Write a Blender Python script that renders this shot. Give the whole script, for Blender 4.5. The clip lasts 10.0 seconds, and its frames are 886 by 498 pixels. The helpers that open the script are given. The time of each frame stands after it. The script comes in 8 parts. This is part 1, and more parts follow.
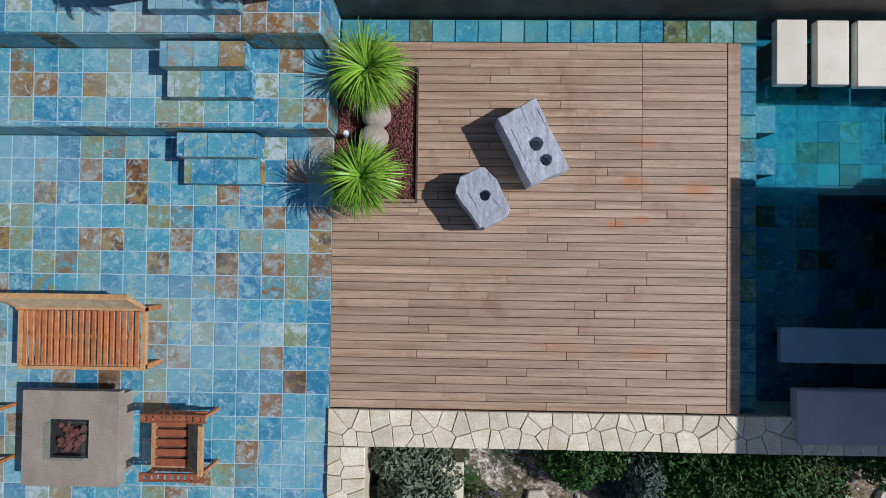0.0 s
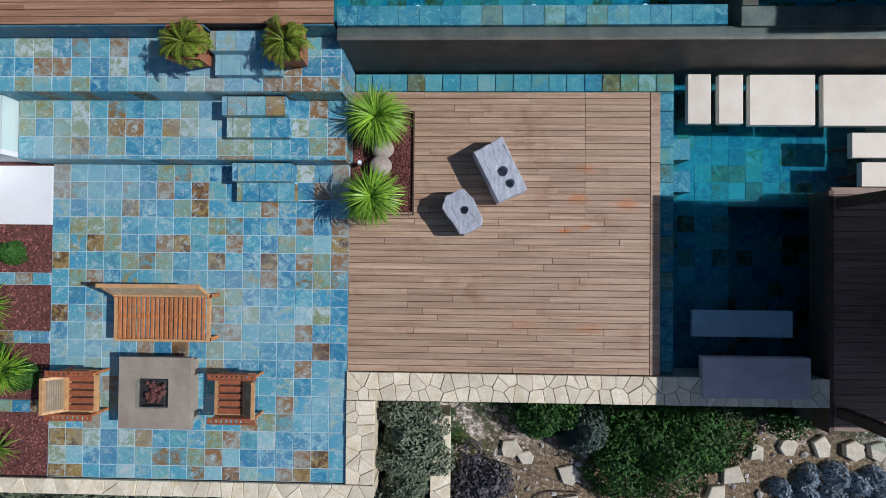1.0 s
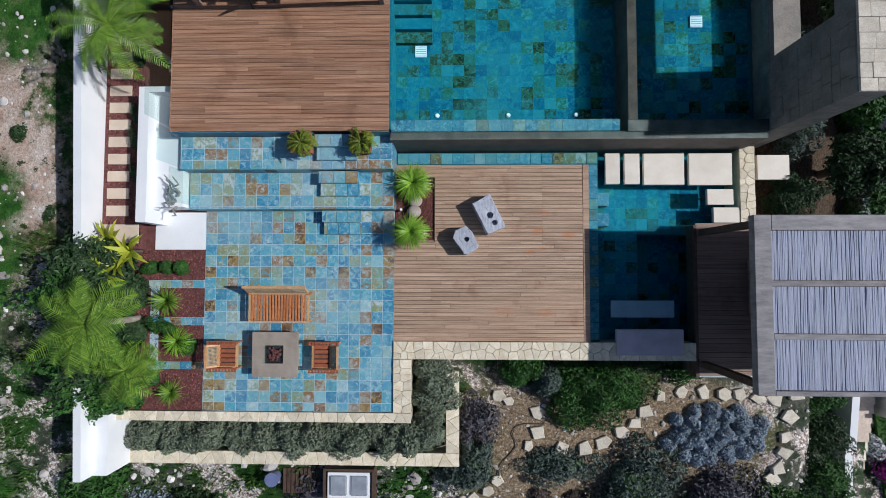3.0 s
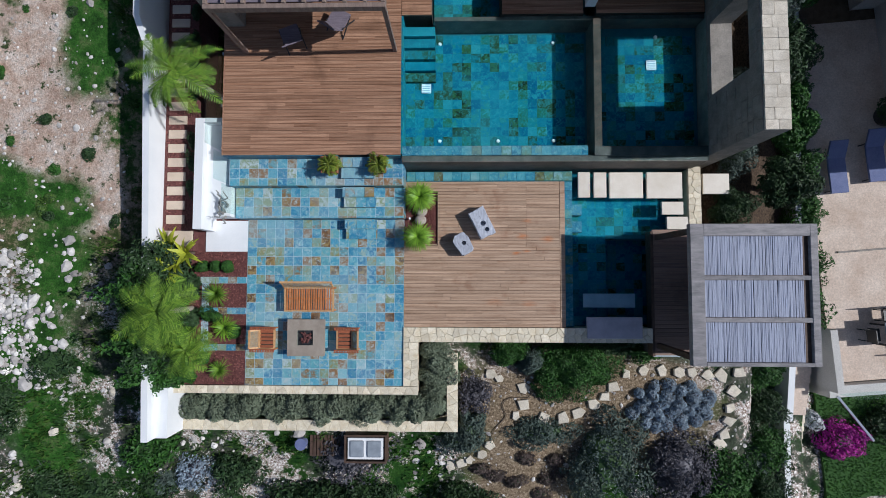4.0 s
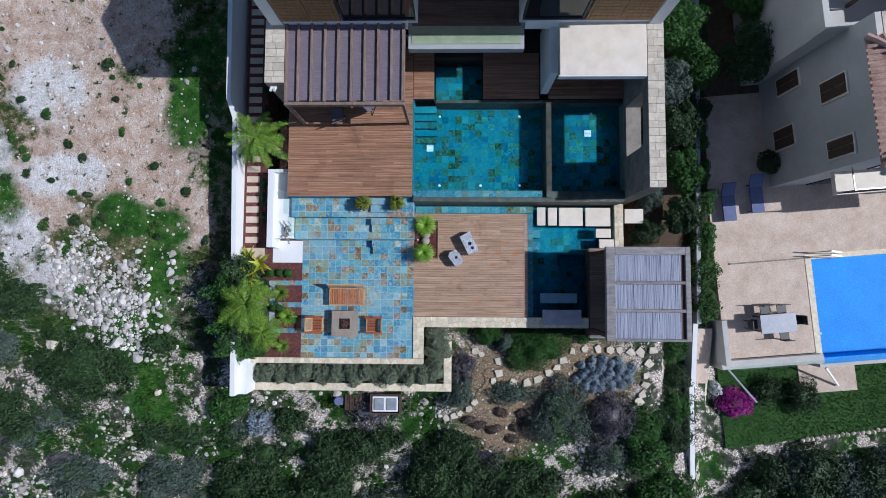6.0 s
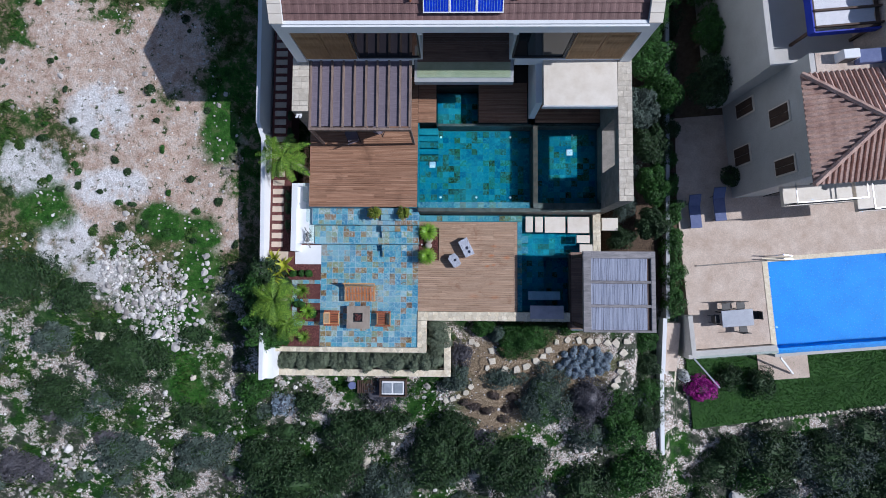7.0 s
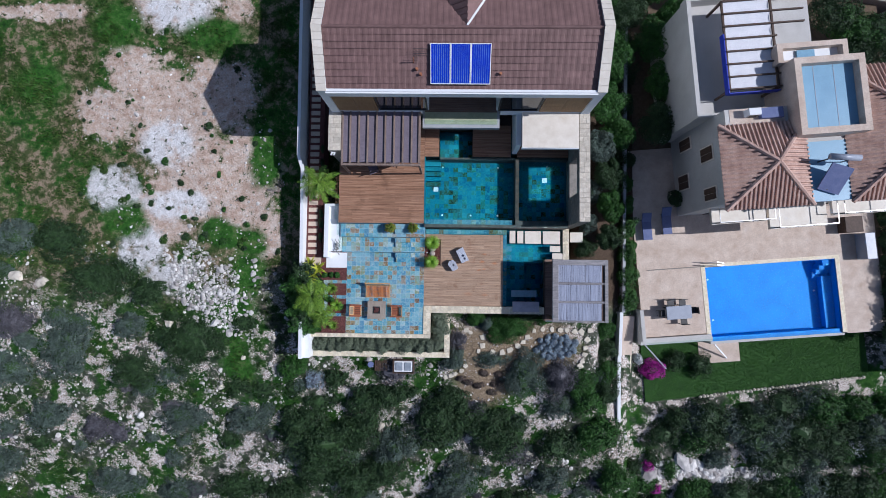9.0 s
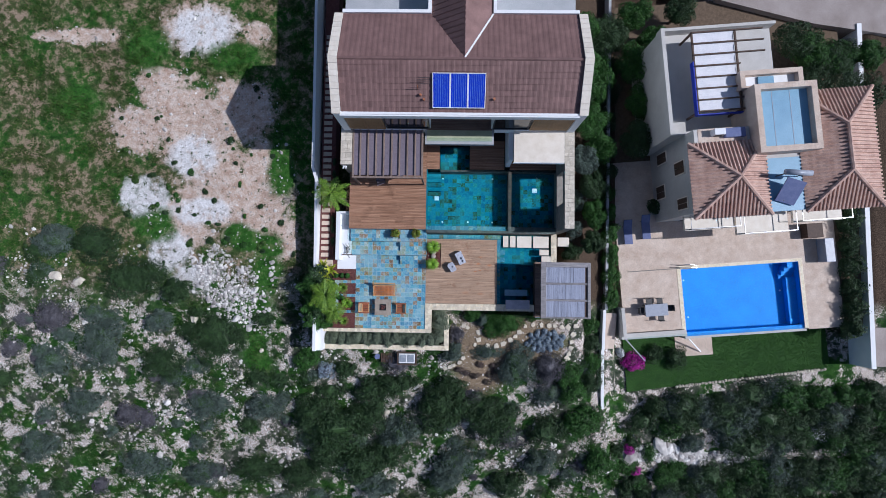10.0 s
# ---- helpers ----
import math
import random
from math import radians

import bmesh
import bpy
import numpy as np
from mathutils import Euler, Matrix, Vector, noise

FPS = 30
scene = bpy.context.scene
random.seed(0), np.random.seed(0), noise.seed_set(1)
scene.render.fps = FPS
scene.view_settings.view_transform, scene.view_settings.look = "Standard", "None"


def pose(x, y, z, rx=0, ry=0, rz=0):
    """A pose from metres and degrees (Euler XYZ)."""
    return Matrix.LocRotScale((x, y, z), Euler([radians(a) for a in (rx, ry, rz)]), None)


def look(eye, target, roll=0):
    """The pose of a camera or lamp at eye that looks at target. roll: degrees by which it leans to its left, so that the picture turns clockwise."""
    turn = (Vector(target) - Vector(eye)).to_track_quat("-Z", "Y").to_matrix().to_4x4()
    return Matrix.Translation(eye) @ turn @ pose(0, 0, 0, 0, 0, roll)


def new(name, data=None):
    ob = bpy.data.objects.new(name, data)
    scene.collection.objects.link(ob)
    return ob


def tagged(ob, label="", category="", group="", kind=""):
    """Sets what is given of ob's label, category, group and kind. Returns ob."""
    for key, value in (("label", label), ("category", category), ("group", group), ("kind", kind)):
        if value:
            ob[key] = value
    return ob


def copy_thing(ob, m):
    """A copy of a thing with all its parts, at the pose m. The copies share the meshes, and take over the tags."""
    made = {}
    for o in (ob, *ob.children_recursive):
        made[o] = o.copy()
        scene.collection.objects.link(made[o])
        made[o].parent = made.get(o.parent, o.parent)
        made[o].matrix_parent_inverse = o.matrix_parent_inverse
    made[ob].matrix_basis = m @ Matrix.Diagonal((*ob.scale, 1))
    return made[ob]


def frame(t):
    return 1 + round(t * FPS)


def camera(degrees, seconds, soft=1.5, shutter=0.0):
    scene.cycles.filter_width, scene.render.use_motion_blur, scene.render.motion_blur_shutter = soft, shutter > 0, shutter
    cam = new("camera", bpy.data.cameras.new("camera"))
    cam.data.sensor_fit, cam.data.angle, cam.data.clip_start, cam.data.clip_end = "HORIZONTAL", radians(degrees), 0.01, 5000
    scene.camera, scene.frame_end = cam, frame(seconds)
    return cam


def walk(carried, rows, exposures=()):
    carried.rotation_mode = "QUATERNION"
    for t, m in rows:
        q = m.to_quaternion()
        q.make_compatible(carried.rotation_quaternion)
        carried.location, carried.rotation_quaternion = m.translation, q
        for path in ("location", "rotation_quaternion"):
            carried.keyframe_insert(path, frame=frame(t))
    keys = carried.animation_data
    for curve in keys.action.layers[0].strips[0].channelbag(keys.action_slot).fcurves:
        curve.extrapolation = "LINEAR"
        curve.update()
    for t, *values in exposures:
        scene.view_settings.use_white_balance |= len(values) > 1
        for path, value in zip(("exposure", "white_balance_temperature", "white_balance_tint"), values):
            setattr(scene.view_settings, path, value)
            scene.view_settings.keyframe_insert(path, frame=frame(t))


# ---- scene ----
# ================= camera =================
cam = camera(84.0, 10.0, soft=0.9)
ROWS = [
    (0.0, 1.542, 1.918, 6.245, 0.97, 1.11, 0.70),
    (0.5, 1.676, 1.969, 7.077, 0.67, 1.38, 0.67),
    (1.0, 1.800, 1.921, 8.188, 0.88, 1.55, 0.54),
    (1.5, 1.830, 1.903, 9.289, 1.31, 1.63, 0.38),
    (2.0, 1.789, 1.891, 10.554, 1.80, 1.65, 0.25),
    (2.5, 1.678, 1.897, 11.762, 2.24, 1.61, 0.15),
    (4.0, 1.636, 1.660, 15.767, 3.01, 1.39, 0.11),
    (4.5, 1.651, 1.675, 17.210, 3.11, 1.31, 0.15),
    (5.0, 1.684, 1.747, 18.821, 3.17, 1.24, 0.20),
    (5.5, 1.755, 1.797, 20.538, 3.21, 1.18, 0.26),
    (7.0, 1.782, 1.787, 25.606, 3.25, 1.08, 0.41),
    (7.5, 1.794, 1.799, 27.087, 3.22, 1.06, 0.47),
    (8.0, 1.739, 1.845, 28.820, 3.14, 1.04, 0.54),
    (8.5, 1.714, 1.941, 30.467, 3.02, 1.01, 0.63),
    (9.0, 1.793, 2.095, 32.279, 2.88, 0.97, 0.73),
    (9.5, 1.812, 2.180, 33.981, 2.78, 0.91, 0.81),
    (10.0, 1.769, 2.185, 35.755, 2.84, 0.83, 0.83),
]
walk(cam, [(t, pose(x, y, z, rx, ry, rz)) for t, x, y, z, rx, ry, rz in ROWS],
     exposures=[(0.0, -0.27, 5880, 11), (1.5, -0.28, 5950, 12), (4.0, -0.28, 5850, 11), (7.0, -0.20, 5580, 14), (10.0, -0.19, 5600, 15)])

# ================= light =================
world = bpy.data.worlds.new("world")
scene.world = world
world.use_nodes = True
wn, wl = world.node_tree.nodes, world.node_tree.links
sky = wn.new("ShaderNodeTexSky")
sky.sky_type = "NISHITA"
sky.sun_disc = False
sky.sun_elevation = radians(42.5)
sky.sun_rotation = radians(90)
wn["Background"].inputs["Strength"].default_value = 0.072
wl.new(sky.outputs["Color"], wn["Background"].inputs["Color"])
sun = new("sun", bpy.data.lights.new("sun", "SUN"))
sun.data.energy = 4.3
sun.data.angle = radians(0.53)
sun.data.color = (1.0, 0.95, 0.87)
sun.matrix_world = look((11.0, 0.25, 10.0), (0, 0, 0))


# ================= materials =================
def nodes_of(name):
    m = bpy.data.materials.new(name)
    m.use_nodes = True
    nt = m.node_tree
    return m, nt.nodes, nt.links, nt.nodes["Principled BSDF"]


def where(N, L, scale=(1, 1, 1), shuffle=0.0):
    """World place, stretched; with shuffle each object gets a place of its own in the pattern."""
    g = N.new("ShaderNodeNewGeometry")
    out = g.outputs["Position"]
    if shuffle:
        oi = N.new("ShaderNodeObjectInfo")
        mu = N.new("ShaderNodeVectorMath")
        mu.operation = "SCALE"
        mu.inputs[0].default_value = (13.7, 7.1, 3.3)
        L.new(oi.outputs["Random"], mu.inputs["Scale"])
        ad = N.new("ShaderNodeVectorMath")
        L.new(out, ad.inputs[0])
        L.new(mu.outputs[0], ad.inputs[1])
        out = ad.outputs[0]
    mp = N.new("ShaderNodeMapping")
    mp.inputs["Scale"].default_value = scale
    L.new(out, mp.inputs["Vector"])
    return mp.outputs[0]


def noise_tex(N, L, vec, scale, detail=4, rough=0.6, dist=0.0):
    n = N.new("ShaderNodeTexNoise")
    n.inputs["Scale"].default_value = scale
    n.inputs["Detail"].default_value = detail
    n.inputs["Roughness"].default_value = rough
    n.inputs["Distortion"].default_value = dist
    L.new(vec, n.inputs["Vector"])
    return n.outputs["Fac"]


def ramp(N, L, fac, stops, constant=False):
    r = N.new("ShaderNodeValToRGB")
    if constant:
        r.color_ramp.interpolation = "CONSTANT"
    e = r.color_ramp.elements
    while len(e) < len(stops):
        e.new(0.5)
    for el, (p, c) in zip(e, stops):
        el.position = p
        el.color = (*c, 1) if len(c) == 3 else c
    L.new(fac, r.inputs["Fac"])
    return r.outputs["Color"]


def mix(N, L, fac, a, b, mode="MIX"):
    m = N.new("ShaderNodeMix")
    m.data_type, m.blend_type = "RGBA", mode
    for sock, v in ((m.inputs[0], fac), (m.inputs[6], a), (m.inputs[7], b)):
        if isinstance(v, (int, float)):
            sock.default_value = v
        elif isinstance(v, tuple):
            sock.default_value = (*v, 1)
        else:
            L.new(v, sock)
    return m.outputs[2]


def relief(N, L, B, height, strength, distance=0.02):
    b = N.new("ShaderNodeBump")
    b.inputs["Strength"].default_value = strength
    b.inputs["Distance"].default_value = distance
    L.new(height, b.inputs["Height"])
    L.new(b.outputs[0], B.inputs["Normal"])


def surface(name, dark, light, scale=3.0, fine=40.0, rough=0.75, stretch=(1, 1, 1), vary=0.0, bump=0.3, metal=0.0, shuffle=0.0, stain=None, stain_at=(0.6, 0.75), stain_scale=1.2, dist=0.0, spec=None, grain=0.25):
    """A surface that varies at two scales, with fine relief; vary: from piece to piece; stain: a third colour in patches."""
    m, N, L, B = nodes_of(name)
    v = where(N, L, stretch, shuffle)
    big = noise_tex(N, L, v, scale, 4, 0.6, dist)
    col = ramp(N, L, big, [(0.3, dark), (0.7, light)])
    small = noise_tex(N, L, v, fine, 3, 0.7)
    shade = ramp(N, L, small, [(0.25, (1 - grain * 1.1,) * 3), (0.75, (1 + grain * 0.75,) * 3)])
    col = mix(N, L, 1.0, col, shade, "MULTIPLY")
    if stain:
        st = noise_tex(N, L, where(N, L), stain_scale, 5, 0.65)
        col = mix(N, L, ramp(N, L, st, [(stain_at[0], (0, 0, 0)), (stain_at[1], (1, 1, 1))]), col, stain)
    if vary:
        oi = N.new("ShaderNodeObjectInfo")
        sh = ramp(N, L, oi.outputs["Random"], [(0, (1 - vary,) * 3), (1, (1 + vary,) * 3)])
        col = mix(N, L, 1.0, col, sh, "MULTIPLY")
    L.new(col, B.inputs["Base Color"])
    B.inputs["Roughness"].default_value = rough
    B.inputs["Metallic"].default_value = metal
    if spec is not None:
        B.inputs["Specular IOR Level"].default_value = spec
    if bump:
        relief(N, L, B, small, bump, 0.01)
    return m


def slate(name, per_piece=True, wet=0.55, tone=(1, 1, 1), gloss=0.5):
    """Blue-grey slate with rust, olive and pale veined pieces."""
    m, N, L, B = nodes_of(name)
    v = where(N, L, (1, 1, 1), 1.0)
    if per_piece:
        r = N.new("ShaderNodeObjectInfo").outputs["Random"]
    else:
        r = N.new("ShaderNodeNewGeometry").outputs["Random Per Island"]
    blue = [(0.0, (0.035, 0.22, 0.40)), (0.14, (0.085, 0.33, 0.48)), (0.26, (0.03, 0.19, 0.38)), (0.38, (0.12, 0.36, 0.45)),
            (0.47, (0.06, 0.30, 0.50)), (0.58, (0.19, 0.33, 0.30)), (0.65, (0.07, 0.31, 0.47)), (0.70, (0.25, 0.46, 0.56)), (0.74, (0.22, 0.29, 0.17)), (0.79, (0.11, 0.30, 0.38)), (0.83, (0.30, 0.22, 0.09)), (0.91, (0.24, 0.135, 0.06))]
    base = ramp(N, L, r, blue, True)
    rust = [(0.0, (0.13, 0.36, 0.50)), (0.20, (0.22, 0.45, 0.56)), (0.32, (0.07, 0.25, 0.38)), (0.42, (0.27, 0.40, 0.38)), (0.58, (0.25, 0.25, 0.12)), (0.66, (0.20, 0.44, 0.55)), (0.73, (0.44, 0.54, 0.60)), (0.79, (0.22, 0.14, 0.065)), (0.84, (0.10, 0.055, 0.03)), (0.92, (0.30, 0.33, 0.32))]
    second = ramp(N, L, r, rust, True)
    n1 = noise_tex(N, L, v, 6.5, 7, 0.68, 0.5)
    col = mix(N, L, ramp(N, L, n1, [(0.46, (0, 0, 0)), (0.58, (1, 1, 1))]), base, second)
    n2 = noise_tex(N, L, v, 9.0, 8, 0.74, 0.8)
    col = mix(N, L, ramp(N, L, n2, [(0.53, (0, 0, 0)), (0.66, (0.85, 0.85, 0.85))]), col, (0.46, 0.58, 0.66))
    n3 = noise_tex(N, L, v, 38, 4, 0.7)
    col = mix(N, L, 1.0, col, ramp(N, L, n3, [(0.25, (0.72, 0.72, 0.72)), (0.75, (1.22, 1.22, 1.22))]), "MULTIPLY")
    # worn, paler patches where the terrace is walked on
    n4 = noise_tex(N, L, where(N, L), 0.55, 3, 0.5)
    col = mix(N, L, ramp(N, L, n4, [(0.46, (0, 0, 0)), (0.68, (0.45, 0.45, 0.45))]), col, (0.34, 0.50, 0.60))
    if tone != (1, 1, 1):
        col = mix(N, L, 1.0, col, tone, "MULTIPLY")
    L.new(col, B.inputs["Base Color"])
    B.inputs["Roughness"].default_value = wet
    B.inputs["Specular IOR Level"].default_value = gloss
    relief(N, L, B, n2, 0.35, 0.012)
    return m


def leafy(name, dark, light, spread=0.5, rough=0.55):
    """Foliage: each leaf has a tint of its own."""
    m, N, L, B = nodes_of(name)
    g = N.new("ShaderNodeNewGeometry")
    c = ramp(N, L, g.outputs["Random Per Island"], [(0.5 - spread, dark), (0.5 + spread, light)])
    n = noise_tex(N, L, where(N, L), 2.2, 3)
    c = mix(N, L, 1.0, c, ramp(N, L, n, [(0.3, (0.68, 0.68, 0.68)), (0.7, (1.25, 1.25, 1.25))]), "MULTIPLY")
    L.new(c, B.inputs["Base Color"])
    B.inputs["Roughness"].default_value = rough
    B.inputs["Specular IOR Level"].default_value = 0.3
    return m


def water(name, tint, wave=0.08, scale=5.0, rough=0.0):
    m, N, L, B = nodes_of(name)
    B.inputs["Base Color"].default_value = (*tint, 1)
    B.inputs["Transmission Weight"].default_value = 1.0
    B.inputs["IOR"].default_value = 1.12
    B.inputs["Roughness"].default_value = rough
    n = noise_tex(N, L, where(N, L), scale, 2, 0.5, 0.6)
    relief(N, L, B, n, wave, 0.03)
    return m


def clear_glass(name, tint=(0.90, 0.97, 0.96)):
    m, N, L, B = nodes_of(name)
    N.remove(B)
    out = N["Material Output"]
    tr, gl, mx = N.new("ShaderNodeBsdfTransparent"), N.new("ShaderNodeBsdfGlossy"), N.new("ShaderNodeMixShader")
    tr.inputs["Color"].default_value = (*tint, 1)
    gl.inputs["Roughness"].default_value = 0.02
    mx.inputs[0].default_value = 0.07
    L.new(tr.outputs[0], mx.inputs[1])
    L.new(gl.outputs[0], mx.inputs[2])
    L.new(mx.outputs[0], out.inputs["Surface"])
    return m


SLATE = slate("slate", True, 0.55, (1.05, 1.03, 0.95))
SLATE_I = slate("slate_cladding", False, 0.5, (0.45, 0.55, 0.55))
SLATE_WET = slate("wet_slate", True, 0.85, (0.095, 0.44, 0.46), 0.06)
SLATE_DAMP = slate("damp_slate", True, 0.7, (0.52, 0.58, 0.54), 0.15)
POOLGROUT = surface("submerged_grout", (0.010, 0.11, 0.15), (0.016, 0.14, 0.18), 4, 60, 0.9)
POOLGROUT_LOW = surface("dark_pool_lining", (0.010, 0.11, 0.15), (0.016, 0.14, 0.18), 4, 60, 0.9)
GROUT = surface("grout", (0.36, 0.51, 0.59), (0.48, 0.62, 0.69), 4, 60, 0.9)
DARKCLAD = surface("dark_stone_cladding", (0.055, 0.05, 0.045), (0.13, 0.11, 0.095), 2.5, 30, 0.6, stain=(0.16, 0.10, 0.06))
DECK = surface("weathered_decking", (0.31, 0.19, 0.115), (0.55, 0.385, 0.27), 2.0, 26, 0.55, (0.35, 9, 1), 0.12, 0.35, shuffle=1.0, stain=(0.25, 0.115, 0.06), stain_at=(0.56, 0.76), stain_scale=1.1)
DECK_UP = surface("oiled_decking", (0.225, 0.11, 0.062), (0.46, 0.27, 0.175), 2.0, 26, 0.6, (0.30, 9, 1), 0.15, 0.35, spec=0.3, shuffle=1.0, stain=(0.175, 0.092, 0.055), stain_at=(0.55, 0.75), stain_scale=0.7)
# near-black base under the boards: the shade of the gaps is in its colour
DECK_GAP = surface("deck_gap_shade", (0.03, 0.02, 0.015), (0.05, 0.035, 0.028), 4, 30, 0.9)


def rust_stains(material, rows):
    """Soft orange stains in the boards: middle, half-widths and strength of each."""
    N, L = material.node_tree.nodes, material.node_tree.links
    base = N["Principled BSDF"].inputs["Base Color"]
    col = base.links[0].from_socket
    v = where(N, L)
    ragged = noise_tex(N, L, where(N, L, (1, 5, 1)), 5.0, 5, 0.65)
    for cx, cy, rx, ry, strength in rows:
        mp = N.new("ShaderNodeMapping")
        mp.inputs["Location"].default_value = (-cx / rx, -cy / ry, 0)
        mp.inputs["Scale"].default_value = (1 / rx, 1 / ry, 0)
        L.new(v, mp.inputs["Vector"])
        ln = N.new("ShaderNodeVectorMath")
        ln.operation = "LENGTH"
        L.new(mp.outputs[0], ln.inputs[0])
        ad = N.new("ShaderNodeMath")
        ad.operation = "ADD"
        L.new(ln.outputs["Value"], ad.inputs[0])
        L.new(ragged, ad.inputs[1])
        col = mix(N, L, ramp(N, L, ad.outputs[0], [(0.55, (strength,) * 3), (1.0, (0, 0, 0))]), col, (0.50, 0.17, 0.05))
    L.new(col, base)


rust_stains(DECK, ((3.80, 2.90, 0.45, 0.22, 0.8), (4.60, 2.80, 0.5, 0.28, 0.75), (3.60, 2.36, 0.30, 0.13, 1.0), (3.92, 2.42, 0.32, 0.12, 0.9), (3.95, 3.40, 0.4, 0.2, 0.6), (2.9, 0.8, 0.7, 0.3, 0.35), (4.0, 0.75, 0.6, 0.25, 0.4)))
CREAM = surface("cream_limestone", (0.66, 0.565, 0.40), (0.84, 0.77, 0.62), 5, 45, 0.8, vary=0.15, bump=0.5, shuffle=1.0, stain=(0.62, 0.50, 0.31), stain_at=(0.56, 0.78), stain_scale=3)
MORTAR = surface("mortar", (0.54, 0.46, 0.33), (0.66, 0.58, 0.44), 8, 60, 0.95)
WHITE = surface("white_render", (0.78, 0.80, 0.82), (0.86, 0.87, 0.88), 1.2, 50, 0.8, bump=0.15, stain=(0.70, 0.72, 0.74), stain_at=(0.6, 0.9), grain=0.06)
GREYWALL = surface("grey_render", (0.38, 0.40, 0.42), (0.47, 0.48, 0.50), 1.2, 40, 0.85, bump=0.2)
SANDSLAB = surface("sand_coloured_slab", (0.56, 0.45, 0.35), (0.70, 0.58, 0.46), 2.0, 40, 0.7, bump=0.08, vary=0.08, shuffle=1.0, grain=0.08)
DRIFT = surface("driftwood_grey", (0.16, 0.16, 0.15), (0.34, 0.34, 0.31), 4, 40, 0.85, bump=0.3)
PAVER = surface("honed_limestone", (0.70, 0.63, 0.53), (0.82, 0.76, 0.67), 2.0, 40, 0.6, bump=0.06, vary=0.05, shuffle=1.0, grain=0.06, stain=(0.66, 0.55, 0.40), stain_at=(0.62, 0.85), stain_scale=2.5)
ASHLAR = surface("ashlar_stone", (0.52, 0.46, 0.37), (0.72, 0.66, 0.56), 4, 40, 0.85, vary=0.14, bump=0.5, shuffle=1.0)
# darker copy of the ashlar: the shade on wall faces is in its colour
ASHLAR_SHADE = surface("ashlar_stone_shade", (0.20, 0.185, 0.165), (0.33, 0.30, 0.265), 3, 28, 0.85, bump=0.5)
CONCRETE = surface("concrete", (0.29, 0.24, 0.195), (0.40, 0.345, 0.285), 2.5, 50, 0.7, bump=0.15, stain=(0.25, 0.20, 0.16), stain_at=(0.5, 0.75))
GREYTIMBER = surface("weathered_grey_timber", (0.22, 0.22, 0.26), (0.40, 0.40, 0.45), 2.0, 24, 0.8, (9, 0.7, 3), 0.05, 0.5)
STUMP = surface("bleached_timber", (0.33, 0.35, 0.42), (0.60, 0.63, 0.71), 2.5, 18, 0.8, (7, 1.6, 2), 0.06, 0.8, stain=(0.26, 0.27, 0.32), stain_at=(0.62, 0.78), stain_scale=4)
SLABGREY = surface("grey_lilac_stone", (0.40, 0.37, 0.42), (0.52, 0.48, 0.53), 3, 40, 0.6, bump=0.1, grain=0.1)
HOLE = surface("crack_dark", (0.012, 0.011, 0.01), (0.03, 0.027, 0.024), 8, 40, 0.9)
PAVFRAME = surface("pavilion_grey_timber", (0.17, 0.165, 0.175), (0.34, 0.32, 0.325), 1.5, 20, 0.8, (1.5, 6, 3), 0.14, 0.5, shuffle=1.0)
REED = surface("grey_reed", (0.27, 0.30, 0.40), (0.44, 0.47, 0.58), 3.0, 20, 0.8, (30, 0.6, 1), 0.10, 0.5, shuffle=1.0)
PAVFLOOR = surface("worn_brown_boards", (0.17, 0.10, 0.075), (0.30, 0.20, 0.155), 2.0, 24, 0.6, (0.4, 9, 1), 0.15, shuffle=1.0, stain=(0.12, 0.07, 0.05), stain_at=(0.55, 0.75))
DARKTIMBER = surface("dark_brown_timber", (0.055, 0.032, 0.022), (0.11, 0.065, 0.045), 2.5, 24, 0.7, (3, 3, 3), 0.1)
PERGTIMBER = surface("pergola_timber", (0.17, 0.12, 0.10), (0.29, 0.22, 0.185), 2.5, 24, 0.75, (5, 1, 2), 0.1, 0.4, shuffle=1.0)
PERGCLOTH = surface("pergola_slats", (0.14, 0.12, 0.155), (0.23, 0.195, 0.24), 3, 30, 0.85, (1, 12, 1), 0.06)
TEAK = surface("orange_teak", (0.38, 0.125, 0.04), (0.60, 0.24, 0.085), 3.0, 24, 0.5, (4, 4, 4), 0.16, 0.3, shuffle=1.0)
TEAKLIGHT = surface("golden_teak", (0.46, 0.25, 0.11), (0.64, 0.38, 0.18), 3.0, 24, 0.5, (4, 4, 4), 0.1, 0.3, shuffle=1.0)
REDTEAK = surface("red_teak", (0.26, 0.075, 0.035), (0.40, 0.13, 0.06), 3.0, 24, 0.5, (4, 4, 4), 0.15, 0.3, shuffle=1.0)
ROPE = surface("woven_rope", (0.34, 0.25, 0.15), (0.52, 0.41, 0.27), 8, 90, 0.85, vary=0.06)
GRAVEL = leafy("red_lava_gravel", (0.07, 0.022, 0.02), (0.30, 0.12, 0.105), 0.5, 0.9)
GRAVELBED = surface("gravel_bed", (0.10, 0.035, 0.032), (0.17, 0.065, 0.06), 8, 70, 0.95)
TERRACOTTA = surface("terracotta", (0.30, 0.11, 0.055), (0.42, 0.17, 0.09), 4, 40, 0.75)
BOULDER = surface("round_boulder", (0.34, 0.28, 0.24), (0.52, 0.46, 0.42), 5, 60, 0.85, bump=0.5)
SOIL = surface("soil", (0.10, 0.07, 0.045), (0.17, 0.12, 0.08), 4, 40, 0.95)
STEEL = surface("brushed_steel", (0.55, 0.56, 0.58), (0.68, 0.69, 0.70), 4, 80, 0.28, metal=1.0, bump=0.05)
